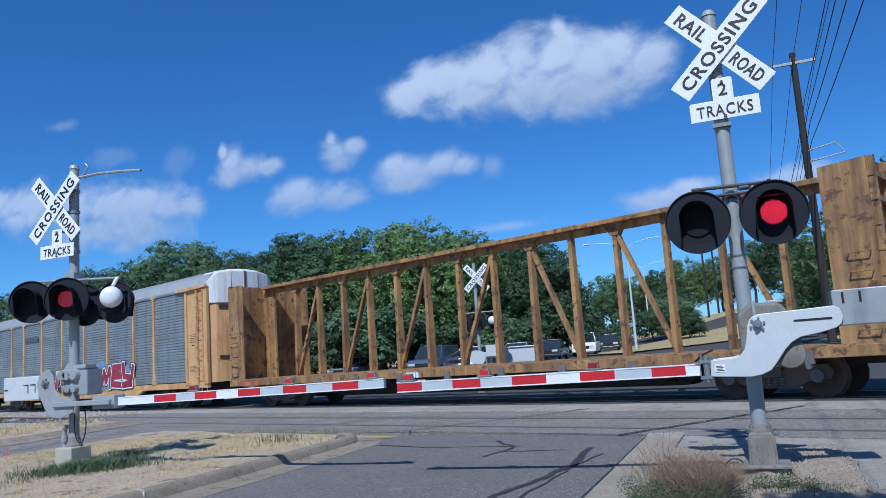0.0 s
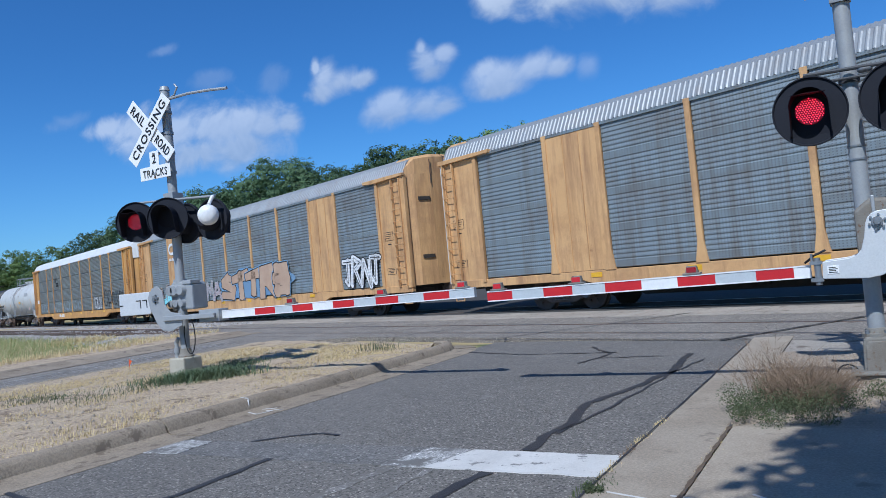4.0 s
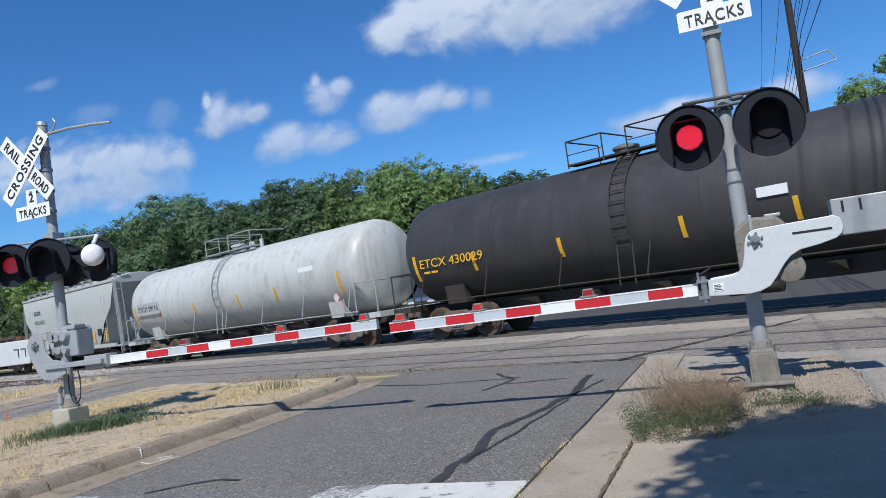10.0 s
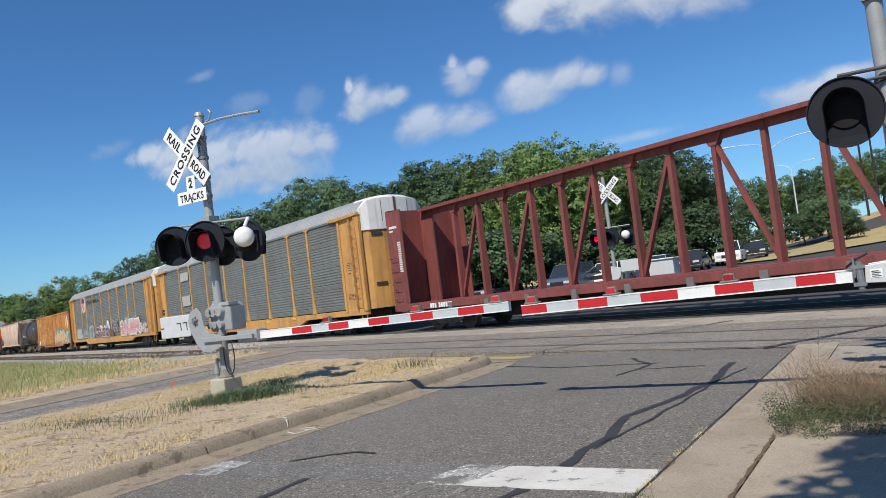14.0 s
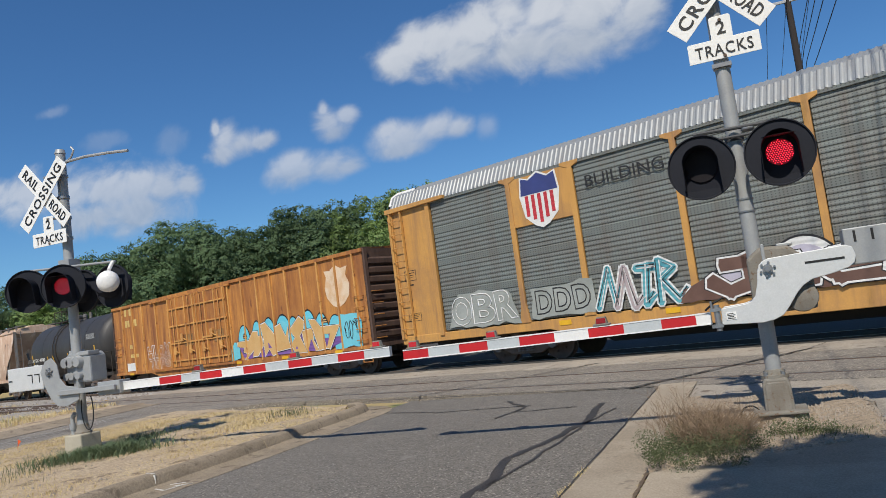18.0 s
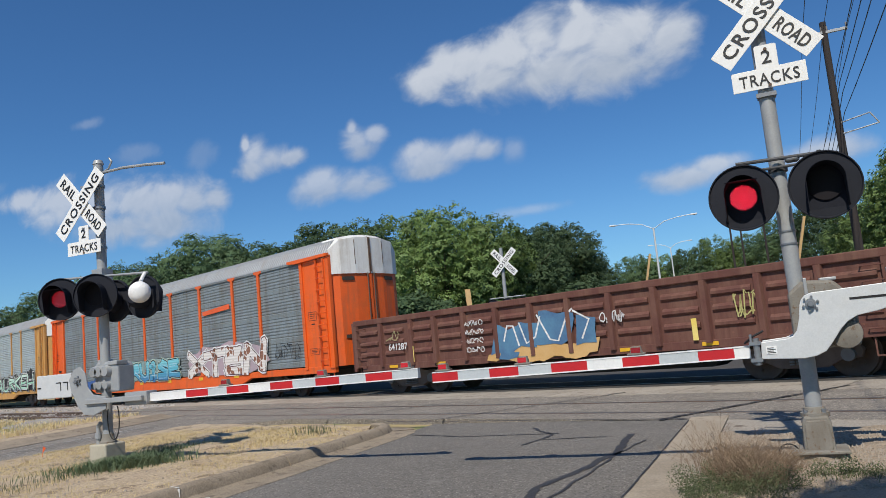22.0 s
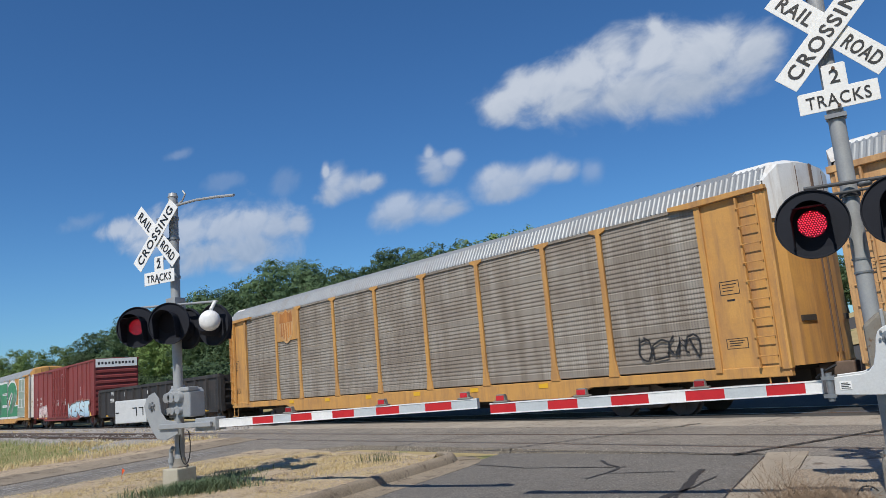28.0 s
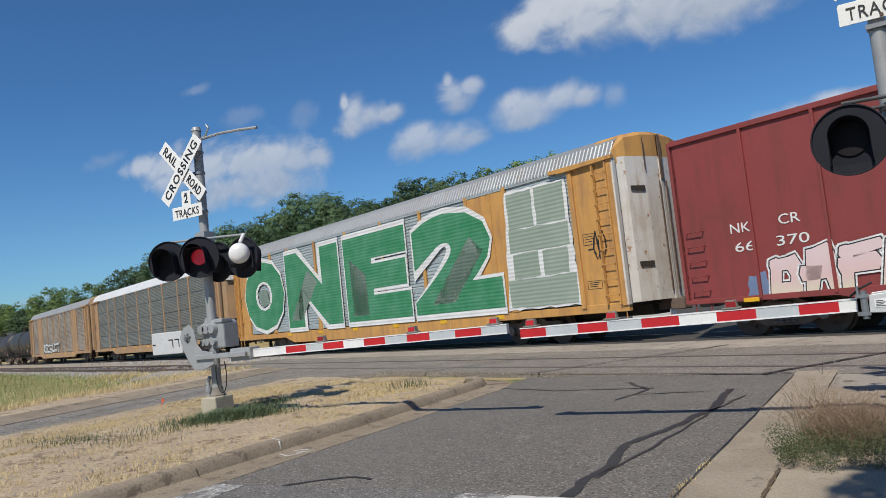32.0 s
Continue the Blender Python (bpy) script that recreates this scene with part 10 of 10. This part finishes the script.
for az, d, hgt in ((-8.8, 82, 3.0), (-6.4, 84, 3.6), (-4.9, 86, 4.6), (-3.9, 80, 3.2), (-10.6, 88, 3.4), (3.4, 64, 3.2), (5.2, 52, 3.6), (7.5, 42, 4.0), (-54, 96, 4.5), (-50, 80, 4.8)):
    plant_tree(4, az, d, hgt, rnd.uniform(0, 6.28), "low green shrub beside the road", 1.1)
for src, h in TREE_KINDS:
    i = TREE_KINDS.index((src, h))
    src.matrix_basis = Matrix.Translation((-150 - 14 * i, 150 + 4 * i, lie(-150 - 14 * i, 150 + 4 * i)))

for az in np.arange(-64, -49, 1.5):
    d = 30 / math.cos(radians(az) - TH)
    plant_tree(4, az, d, .058 * d, rnd.uniform(0, 6.28), "dense dark shrub below the trees", 1.3)
for az in np.arange(-65, -53, 1.7):
    d = 31 / math.cos(radians(az) - TH)
    plant_tree(1, az, d, .064 * d, rnd.uniform(0, 6.28), "dark leafy tree behind the front row")

# the tree behind the camera, whose shade falls on the apron
def lobed_crown(seed, lobes, size, mat):
    """A crown from given lobes (x, y, z, radius, leaves)."""
    rnd = random.Random(seed)
    pts, fcs = [], []
    for bx, by, bz, r, count in lobes:
        for i in range(count):
            d = Vector((rnd.gauss(0, 1), rnd.gauss(0, 1), rnd.gauss(0, 1))).normalized()
            c = Vector((bx, by, bz)) + d * (r * rnd.random() ** .45 * rnd.uniform(.9, 1.12))
            nrm = Vector((rnd.uniform(-1, 1), rnd.uniform(-1, 1), rnd.uniform(.1, 1))).normalized()
            s = nrm.cross(Vector((rnd.uniform(-1, 1), rnd.uniform(-1, 1), rnd.uniform(-1, 1)))).normalized()
            t = nrm.cross(s)
            q = size * rnd.uniform(.6, 1.3)
            k = len(pts)
            pts += [c - s * q, c - t * q * .55, c + s * q, c + t * q * .55]
            fcs.append((k, k + 1, k + 2, k + 3))
    me = bpy.data.meshes.new("crown")
    me.from_pydata([tuple(p) for p in pts], [], fcs)
    if mat:
        me.materials.append(mat)
    return me


shade = thing("shade_tree", Matrix.Translation((5.42, -2.82, -.1)), "roadside tree whose shadow falls on the concrete apron", "tree")
part("trunk", trunk_mesh(91, 9.0, .24), None, shade)
part("limb", limb_mesh(92, 9.0, 7.5, .2), None, shade)
part("crown", lobed_crown(93, [(-3.6, 1.4, 6.1, 2.05, 12240), (-4.2, 2.45, 6.6, 1.25, 4896), (-1.6, .6, 6.4, 2.0, 13464), (-3.4, -.6, 6.0, 1.95, 13464), (-2.4, 2.2, 6.8, 1.8, 11016), (0.2, .8, 6.6, 2.2, 12240), (-.6, -1.2, 7.4, 2.2, 11016), (-1.6, 5.2, 9.0, .9, 1591), (1.6, 1.6, 7.2, 2.0, 9180), (-.9, 4.9, 7.4, 1.35, 5200), (.9, 5.2, 7.6, 1.5, 6200), (2.4, 4.2, 7.4, 1.6, 6200)], .11, LEAF), None, shade)


def tuft(seed, blades, spread_x, spread_y, tall, wide, lean, mat_name, z=0.0, droop=.35, shape=None):
    """Blades of grass as narrow bent strips."""
    rnd = random.Random(seed)
    pts, fcs = [], []
    for i in range(blades):
        if shape:
            x, y = shape(rnd)
        else:
            x, y = rnd.gauss(0, spread_x), rnd.gauss(0, spread_y)
        a = rnd.uniform(0, 6.283)
        h = tall * rnd.uniform(.45, 1.15)
        w = wide * rnd.uniform(.6, 1.3)
        dx, dy = math.cos(a), math.sin(a)
        ln = h * lean * rnd.uniform(.3, 1.2)
        zz = z(x, y) if callable(z) else z
        k = len(pts)
        pts += [(x - dy * w, y + dx * w, zz - .02), (x + dy * w, y - dx * w, zz - .02), (x + dx * ln * .4 + dy * w * .7, y + dy * ln * .4 - dx * w * .7, zz + h * .6), (x + dx * ln * .4 - dy * w * .7, y + dy * ln * .4 + dx * w * .7, zz + h * .6), (x + dx * ln, y + dy * ln, zz + h * (1 - droop * rnd.random()))]
        fcs += [(k, k + 1, k + 2, k + 3), (k + 3, k + 2, k + 4)]
    me = bpy.data.meshes.new(mat_name)
    me.from_pydata(pts, [], fcs)
    return me


def stuff(name, me, mat, label, cat, m=None):
    me.materials.append(mat)
    ob = new(name, me)
    if m:
        ob.matrix_basis = m
    return tagged(ob, label, cat, kind="stuff")


def on_median(x, y):
    return .13


def straw_patch(rnd):
    while True:
        x, y = rnd.uniform(-12.2, -6.3), rnd.uniform(1.5, 14.0)
        if y > 11.0 + (-6.2 - x) * .33:
            continue
        p = noise.noise(Vector((x * .55, y * .55, 4)))
        edge = 0.0 if y > 9.6 + .15 * (x + 9) else (.12 if x < -10.2 or y < 4.6 else .34)
        if p + rnd.uniform(-.25, .35) > edge - .05:
            return x, y


stuff("straw_grass", tuft(1, 40000, 1, 1, .030, .0026, 2.8, "straw", on_median, .4, straw_patch), STRAW, "dry straw-coloured grass on the median", "grass")
stuff("straw_litter", tuft(2, 30000, 1, 1, .022, .003, 3.0, "straw", on_median, .6, lambda r: (r.uniform(-12.3, -6.25), r.uniform(1.5, 11.0))), STRAW, "flattened dead grass litter on the median", "grass")
stuff("green_tuft", tuft(3, 2100, .33, .20, .17, .0055, 1.5, "green", .13), TURF, "clump of green grass at the signal base", "grass", Matrix.Translation((-8.45, 7.80, 0)) @ Matrix.Rotation(.7, 4, "Z"))
stuff("green_tuft", tuft(4, 700, .4, .2, .13, .005, 1.4, "green", .13), TURF, "clump of green grass behind the signal base", "grass", Matrix.Translation((-8.95, 8.9, 0)) @ Matrix.Rotation(1.9, 4, "Z"))
stuff("green_tuft", tuft(14, 500, .3, .4, .10, .003, .9, "green", .13), GREEN, "thin green weeds on the median", "grass", Matrix.Translation((-8.8, 7.3, 0)))
stuff("green_tuft", tuft(5, 90, .18, .12, .2, .004, .7, "green", .13), GREEN, "small green weed on the median", "grass", Matrix.Translation((-7.3, 10.6, 0)))
stuff("green_tuft", tuft(6, 800, .6, .25, .07, .003, .9, "green", .13), GREEN, "sparse green weeds on the median", "grass", Matrix.Translation((-9.6, 6.2, 0)))


def left_field(rnd):
    while True:
        x, y = rnd.uniform(-62, -17.2), rnd.uniform(4, 34)
        n = ACROSS.x * x + ACROSS.y * y
        if n < 8.6 + rnd.uniform(-.6, .3) and x < -17.6 - max(0, y - 6) * .12 - rnd.random():
            return x, y


stuff("tall_grass", tuft(7, 52000, 1, 1, .38, .0045, 1.1, "tall", lambda x, y: -.1, .5, left_field), TALLGRASS, "tall yellow-green grass beside the railway", "grass")
stuff("verge_grass", tuft(8, 4200, 1, 1, .16, .006, 1.0, "verge", .1, .4, lambda r: (lambda y: (-17.6 - .9 * max(0, (y - 7) / 11) - abs(r.gauss(0, .9)), y))(r.uniform(3, 18))), STRAW, "dry grass along the verge", "grass")
stuff("trackside_grass", tuft(9, 2600, 1, 1, .3, .008, .6, "track", -.08, .3, lambda r: (lambda s, n: (ALONG.x * s + ACROSS.x * n, ALONG.y * s + ACROSS.y * n))(r.uniform(-34, -24), 8.3 + r.gauss(0, .5))), STRAW, "dry grass at the foot of the ballast", "grass")


# the weed clump beside the near signal
def weed(seed, stems, rx, ry, tall):
    rnd = random.Random(seed)
    g = Geo()
    for i in range(stems):
        a, r = rnd.uniform(0, 6.283), rnd.random() ** .5
        x, y = math.cos(a) * rx * r, math.sin(a) * ry * r
        h = tall * rnd.uniform(.5, 1.1) * (1 - .35 * r)
        top = Vector((x * 1.5 + rnd.uniform(-.1, .1), y * 1.5 + rnd.uniform(-.1, .1), h))
        mid = Vector((x * 1.1, y * 1.1, h * .55))
        g.tube((x, y, 0), mid, .0022, .0016, seg=3, caps=False)
        g.tube(mid, top, .0016, .0008, seg=3, caps=False)
        for q in range(6):
            f = rnd.uniform(.3, .95)
            s = Vector((x, y, 0)).lerp(top, f)
            g.tube(s, s + Vector((rnd.uniform(-.11, .11), rnd.uniform(-.11, .11), rnd.uniform(.03, .13))), .0012, .0007, seg=3, caps=False)
    return g


solid("weed_stems", weed(31, 420, .26, .36, .34), DEADWEED, "brown feathery dry weed stems beside the signal", "weeds", kind="stuff", m=Matrix.Translation((-.50, 6.62, .02)))
solid("weed_stems", weed(36, 70, .30, .20, .50), DEADWEED, "loose dry weed stems standing up", "weeds", kind="stuff", m=Matrix.Translation((-.75, 7.0, .02)))
stuff("weed_leaves", lobed_crown(32, [(math.cos(q * 2.4) * .095 * q ** .5 - .03, math.sin(q * 2.4) * .135 * q ** .5, .035 + .03 * (q % 3), .10 + .03 * (q % 2), 700) for q in range(22)], .0075, None), GREEN, "low bushy green weeds below the dry stems", "weeds", Matrix.Translation((-.58, 6.32, .03)))
stuff("weed_leaves", lobed_crown(37, [(.0, .0, .03, .12, 900), (.2, .05, .04, .12, 900), (.38, -.02, .02, .1, 600)], .008, None), GREEN, "low green weeds at the signal footing", "weeds", Matrix.Translation((.0, 6.88, .02)))
stuff("weed_leaves", tuft(33, 500, .22, .12, .045, .003, 1.4, "weedleaf", .03), GREEN, "low green weeds at the signal footing", "weeds", Matrix.Translation((.3, 6.85, 0)))
stuff("weed_leaves", tuft(34, 160, .05, .09, .035, .003, .9, "weedleaf", .01), GREEN, "weeds in the gutter joint", "weeds", Matrix.Translation((-1.45, 4.2, 0)))
stuff("weed_leaves", tuft(35, 140, .02, .3, .016, .003, .9, "weedleaf", .01), STRAW, "dry weeds in the pavement joint", "weeds", Matrix.Translation((-.945, 5.0, 0)))
gr = Geo()
rnd = random.Random(12)
for i in range(2600):
    x = rnd.uniform(-.9, .85)
    y = rnd.uniform(6.25 + .5 * x, 9.4)
    r = rnd.uniform(.004, .019)
    c = Vector((x, y, .035))
    gr.add([c + Vector((math.cos(j * 1.57 + i) * r, math.sin(j * 1.57 + i) * r, -.01)) for j in range(4)] + [c + Vector((0, 0, r * .8))], [(0, 1, 4), (1, 2, 4), (2, 3, 4), (3, 0, 4)])
for i in range(500):
    x, y = rnd.uniform(-12, -6.4), rnd.uniform(2, 11)
    r = rnd.uniform(.008, .025)
    c = Vector((x, y, .145))
    gr.add([c + Vector((math.cos(j * 1.57 + i) * r, math.sin(j * 1.57 + i) * r, -.01)) for j in range(4)] + [c + Vector((0, 0, r * .8))], [(0, 1, 4), (1, 2, 4), (2, 3, 4), (3, 0, 4)])
solid("gravel", gr, GRAVEL, "scattered pale gravel on bare earth", "gravel", kind="stuff")

# utility poles and wires
def utility_pole(x, y, tall, r, arm=True, label="tall dark wooden utility pole with crossarm"):
    z = lie(x, y)
    up = thing("utility_pole", Matrix.Translation((x, y, z)), label, "utility pole", "utility poles")
    part("pole", Geo().tube((0, 0, -.5), (0, 0, tall), r, r * .72, seg=14), WOODPOLE, up)
    if arm:
        part("crossarm", Geo().box(-.92, .92, -.12, -.02, tall - .55, tall - .43), GALV, up, "steel crossarm", bevel=.01)
        ins = Geo()
        for q in (-.88, -.1, .12, .88):
            ins.lathe([(tall - .43, .03), (tall - .36, .05), (tall - .32, .03), (tall - .27, .045), (tall - .22, .02)], "z", 8, (q, -.07, 0))
        part("insulator", ins, STEELGREY, up)
        part("bracket", Geo().path([(.1, -.1, tall - 4.6), (1.2, -.2, tall - 4.4), (1.5, -.2, tall - 4.9), (.1, -.1, tall - 5.1)], .03, 6), GALV, up)
    return up


utility_pole(3.35, 36.5, 13.6, .19)
for x, y, h in ((-4.4, 104, 11.2), (-3.4, 112, 10.5), (-.4, 104, 11.0)):
    utility_pole(x, y, h, .15, False, "distant thin utility pole")
for k, (x, z, back, far_x) in enumerate(((2.45, 13.25, 1.6, 3.4), (3.3, 13.4, 2.5, 4.0), (4.2, 13.25, 3.3, 4.9), (3.62, 11.7, 2.5, 4.4), (3.66, 11.1, 2.7, 4.6), (3.70, 10.6, 3.0, 4.7), (3.64, 9.7, 3.3, 4.5))):
    g = Geo()
    pts = []
    for (xa, ya, za), (xb, yb, zb), sag in (((back, -22, z + .2), (x, 36.5, z), .8), ((x, 36.5, z), (far_x, 88, z + 1.5), .9)):
        for i in range(13):
            f = i / 12
            pts.append((xa + (xb - xa) * f, ya + (yb - ya) * f, za + (zb - za) * f - sag * 4 * f * (1 - f)))
    g.path(pts, .013 if k < 3 else .017, 4)
    solid("overhead_wire", g, WIRE, "black overhead wire between utility poles", "wire", "overhead wires")
utility_pole(2.9, -22, 13.6, .19)

# street lights
for x, y, tall, reach in ((-8.6, 64, 9.2, 3.0), (-12.5, 108, 9.6, 2.4)):
    z = lie(x, y)
    sl = thing("street_lamp", Matrix.Translation((x, y, z)), "grey double-armed street lamp mast", "street lamp", "street lamps")
    part("mast", Geo().tube((0, 0, 0), (0, 0, tall - .6), .11, .07, seg=12), GALV_WHITE, sl)
    for sgn in (-1, 1):
        pts = [(0, 0, tall - .7), (sgn * reach * .3, 0, tall - .2), (sgn * reach * .65, 0, tall), (sgn * reach, 0, tall + .05)]
        part("arm", Geo().path(pts, .035, 6), GALV_WHITE, sl)
        part("lamp_head", Geo().box(min(sgn * reach, sgn * (reach + .55)), max(sgn * reach, sgn * (reach + .55)), -.12, .12, tall - .02, tall + .1), GALV_WHITE, sl, bevel=.03)

# retaining wall and guard rail at the bend
wl_geo = Geo()
for i in range(14):
    x0, x1 = 3 + i * 2.2, 3 + (i + 1) * 2.2
    wl_geo.box(x0, x1 - .03, 98 + i * .5, 98.4 + i * .5, lie(x0, 98) - .4, lie(x0, 98) + 1.3)
solid("retaining_wall", wl_geo, CONCRETE_PALE, "low pale retaining wall on the bank", "wall", kind="structure")

# waiting traffic beyond the tracks
def waiting_car(x, y, yaw, paint, label, tall=1.45, length=4.6, suv=False):
    z = lie(x, y) + .09
    cr = thing("car", Matrix.Translation((x, y, z)) @ Matrix.Rotation(radians(yaw), 4, "Z"), label, "car", "waiting cars")
    w = .92
    h0 = .85 if not suv else 1.0
    body = Geo()
    prof = [(-length / 2, .3), (-length / 2, .62), (-length / 2 + .15, h0 - .05), (-length / 2 + 1.15, h0), (length / 2 - .7, h0 + .03), (length / 2 - .05, h0 - .06), (length / 2, .6), (length / 2, .3)]
    body.prism(prof, -w, w, "x")
    part("body", body, paint, cr, bevel=.06)
    cab = Geo()
    b0, b1 = -length / 2 + 1.05, length / 2 - (.75 if not suv else .25)
    lo = [(-w * .95, b0, h0), (w * .95, b0, h0), (w * .95, b1, h0), (-w * .95, b1, h0)]
    hi = [(-w * .76, b0 + .75, tall), (w * .76, b0 + .75, tall), (w * .76, b1 - (.5 if not suv else .25), tall), (-w * .76, b1 - (.5 if not suv else .25), tall)]
    cab.add(lo + hi, [(4, 5, 6, 7), (0, 1, 5, 4), (1, 2, 6, 5), (2, 3, 7, 6), (3, 0, 4, 7)])
    part("window", cab, GLASS_CAR, cr, "dark window glass")
    part("roof", Geo().box(-w * .77, w * .77, b0 + .72, b1 - .2 - (.28 if not suv else 0), tall - .02, tall + .05), paint, cr, bevel=.04)
    for sx in (-1, 1):
        for yy in (-length / 2 + .85, length / 2 - .85):
            wh = part("wheel", Geo().lathe([(-.11, .05), (-.11, .33), (.11, .33), (.11, .05)], "x", 16, (sx * (w - .08), yy, .33)), RUBBER, cr)
            part("rim", Geo().lathe([(-.115, .02), (-.115, .2), (.115, .2), (.115, .02)], "x", 12, (sx * (w - .08), yy, .33)), GALV, wh)
        part("headlight", Geo().box(sx * .62 - .2, sx * .62 + .2, -length / 2 - .02, -length / 2 + .1, .62, .76), GALV_WHITE, cr)
    part("grille", Geo().box(-.42, .42, -length / 2 - .015, -length / 2 + .05, .5, .74), RUBBER, cr)
    part("bumper", Geo().box(-w, w, -length / 2 - .05, -length / 2 + .1, .28, .46), paint, cr, bevel=.03)
    part("windscreen_frame", Geo().bar((-w * .9, b0 + .05, h0 + .02), (-w * .75, b0 + .72, tall), .05, .05).bar((w * .9, b0 + .05, h0 + .02), (w * .75, b0 + .72, tall), .05, .05), paint, cr)
    return cr


GLASS_CAR = glass("car_glass", (.03, .036, .042))
CAR_WHITE, CAR_GREY, CAR_DARK, CAR_BLUE = surf("car_white", (.75, .75, .74), rough=.3, bump=0), surf("car_silver", (.35, .36, .37), rough=.3, metal=.4, bump=0), surf("car_dark", (.03, .032, .036), rough=.3, bump=0), surf("car_blue", (.06, .09, .14), rough=.3, bump=0)
for az, d, yaw, paint, label, suv in ((-11.2, 62, 6, CAR_WHITE, "white pickup waiting at the crossing beyond the train", True), (-9.6, 68, 8, CAR_DARK, "dark sedan waiting beyond the train", False), (-13.8, 56, 4, CAR_DARK, "black car waiting beyond the train", False), (-16.2, 52, 3, CAR_GREY, "grey sedan waiting beyond the train", False), (-19.6, 50, 3, CAR_WHITE, "white car waiting beyond the train", False), (-22.4, 47, 2, CAR_BLUE, "blue-grey pickup waiting beyond the train", True), (-28.5, 50, 2, CAR_GREY, "silver car waiting beyond the train", False)):
    a = radians(az)
    waiting_car(math.sin(a) * d, math.cos(a) * d, yaw, paint, label, 1.7 if suv else 1.45, 5.2 if suv else 4.6, suv)
solid("signal_cabinet", Geo().box(-.7, .7, -.4, .4, 0, 1.55).box(-.75, .75, -.45, .45, 1.55, 1.6), GALV_WHITE, "pale metal signal cabinet beyond the tracks", "cabinet", bevel=.02, m=Matrix.Translation((-8.0, 27.6, lie(-8.0, 27.6))))

# weeds and debris in the joints beside the gutter
for seed, y0, count in ((51, 4.55, 120), (52, 4.95, 150), (53, 5.35, 90), (54, 3.75, 110), (55, 5.9, 60)):
    stuff("joint_weeds", tuft(seed, count, .018, .11, .022, .003, 1.8, "weedleaf", .008), (STRAW if seed % 2 else DEADWEED), "dry weeds in the joint at the road edge", "weeds", Matrix.Translation((-1.475, y0, 0)))
stuff("joint_weeds", lobed_crown(56, [(0, 0, .02, .035, 260), (.05, .02, .015, .03, 200), (-.03, .05, .02, .03, 200)], .007, None), GREEN, "small green weed at the road edge", "weeds", Matrix.Translation((-1.44, 4.08, .01)))
stuff("joint_weeds", tuft(57, 900, .014, 1.1, .015, .003, 1.4, "weedleaf", .008), DEADWEED, "brown dead weeds along the pavement joint", "weeds", Matrix.Translation((-.945, 4.9, 0)))
debris = Geo()
edge = [(.013 + .006 * math.sin(q * .9) + .004 * math.sin(q * 2.3), 2.6 + q * .04) for q in range(80)]
debris.strip([(-.945 - w, y, .0215) for w, y in edge], [(-.945 + w * .8, y, .0215) for w, y in edge])
solid("joint_dirt", debris, surf("joint_soil", (.10, .07, .045), (.16, .11, .07), .95, scale=9, fine=40, bump=.6), "dark dirt packed in the pavement joint", "dirt", kind="structure")


# ---- motion ----
def run(t):
    """How far the train has come along its track at a time."""
    return 15.61 * t + 0.013 * ((t - 16) ** 2 - 256)


def motions():
    for car, mid, length in CARS:
        walk(car, [(t, Matrix.Translation(on_track(mid + run(t), TRAIN_TRACK)) @ rot) for t in range(0, 33, 2)])
    # steady lamps seem to blink in turn: an added cover swings up under each hood and falls again
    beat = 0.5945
    for flash_cover, phase, first in FLASHERS:
        rest = flash_cover.matrix_basis.copy()
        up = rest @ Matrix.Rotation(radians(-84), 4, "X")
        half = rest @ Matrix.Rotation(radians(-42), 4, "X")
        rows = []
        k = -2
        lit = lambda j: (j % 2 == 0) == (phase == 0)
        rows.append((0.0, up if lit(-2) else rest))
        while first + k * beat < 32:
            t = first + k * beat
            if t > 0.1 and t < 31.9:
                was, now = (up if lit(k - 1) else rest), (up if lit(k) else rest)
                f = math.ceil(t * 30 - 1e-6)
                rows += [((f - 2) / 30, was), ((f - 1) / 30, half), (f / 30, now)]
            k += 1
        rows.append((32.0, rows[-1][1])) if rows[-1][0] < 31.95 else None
        walk(flash_cover, rows)
    # wheels turn while a car is in view
    for car, mid, length in CARS:
        for truck in car.children:
            if not truck.name.startswith("truck"):
                continue
            for ws in truck.children:
                if not ws.name.startswith("wheelset"):
                    continue
                here = ws.location.copy()
                rows, f0 = [], None
                for fr in range(0, 961):
                    t = fr / 30
                    s = mid + run(t)
                    if fr in (0, 960) or -62 < s < 22:
                        rows.append((t, Matrix.Translation(here) @ Matrix.Rotation(math.fmod(run(t) / .455, 2 * math.pi), 4, "Y")))
                walk(ws, rows)


motions()
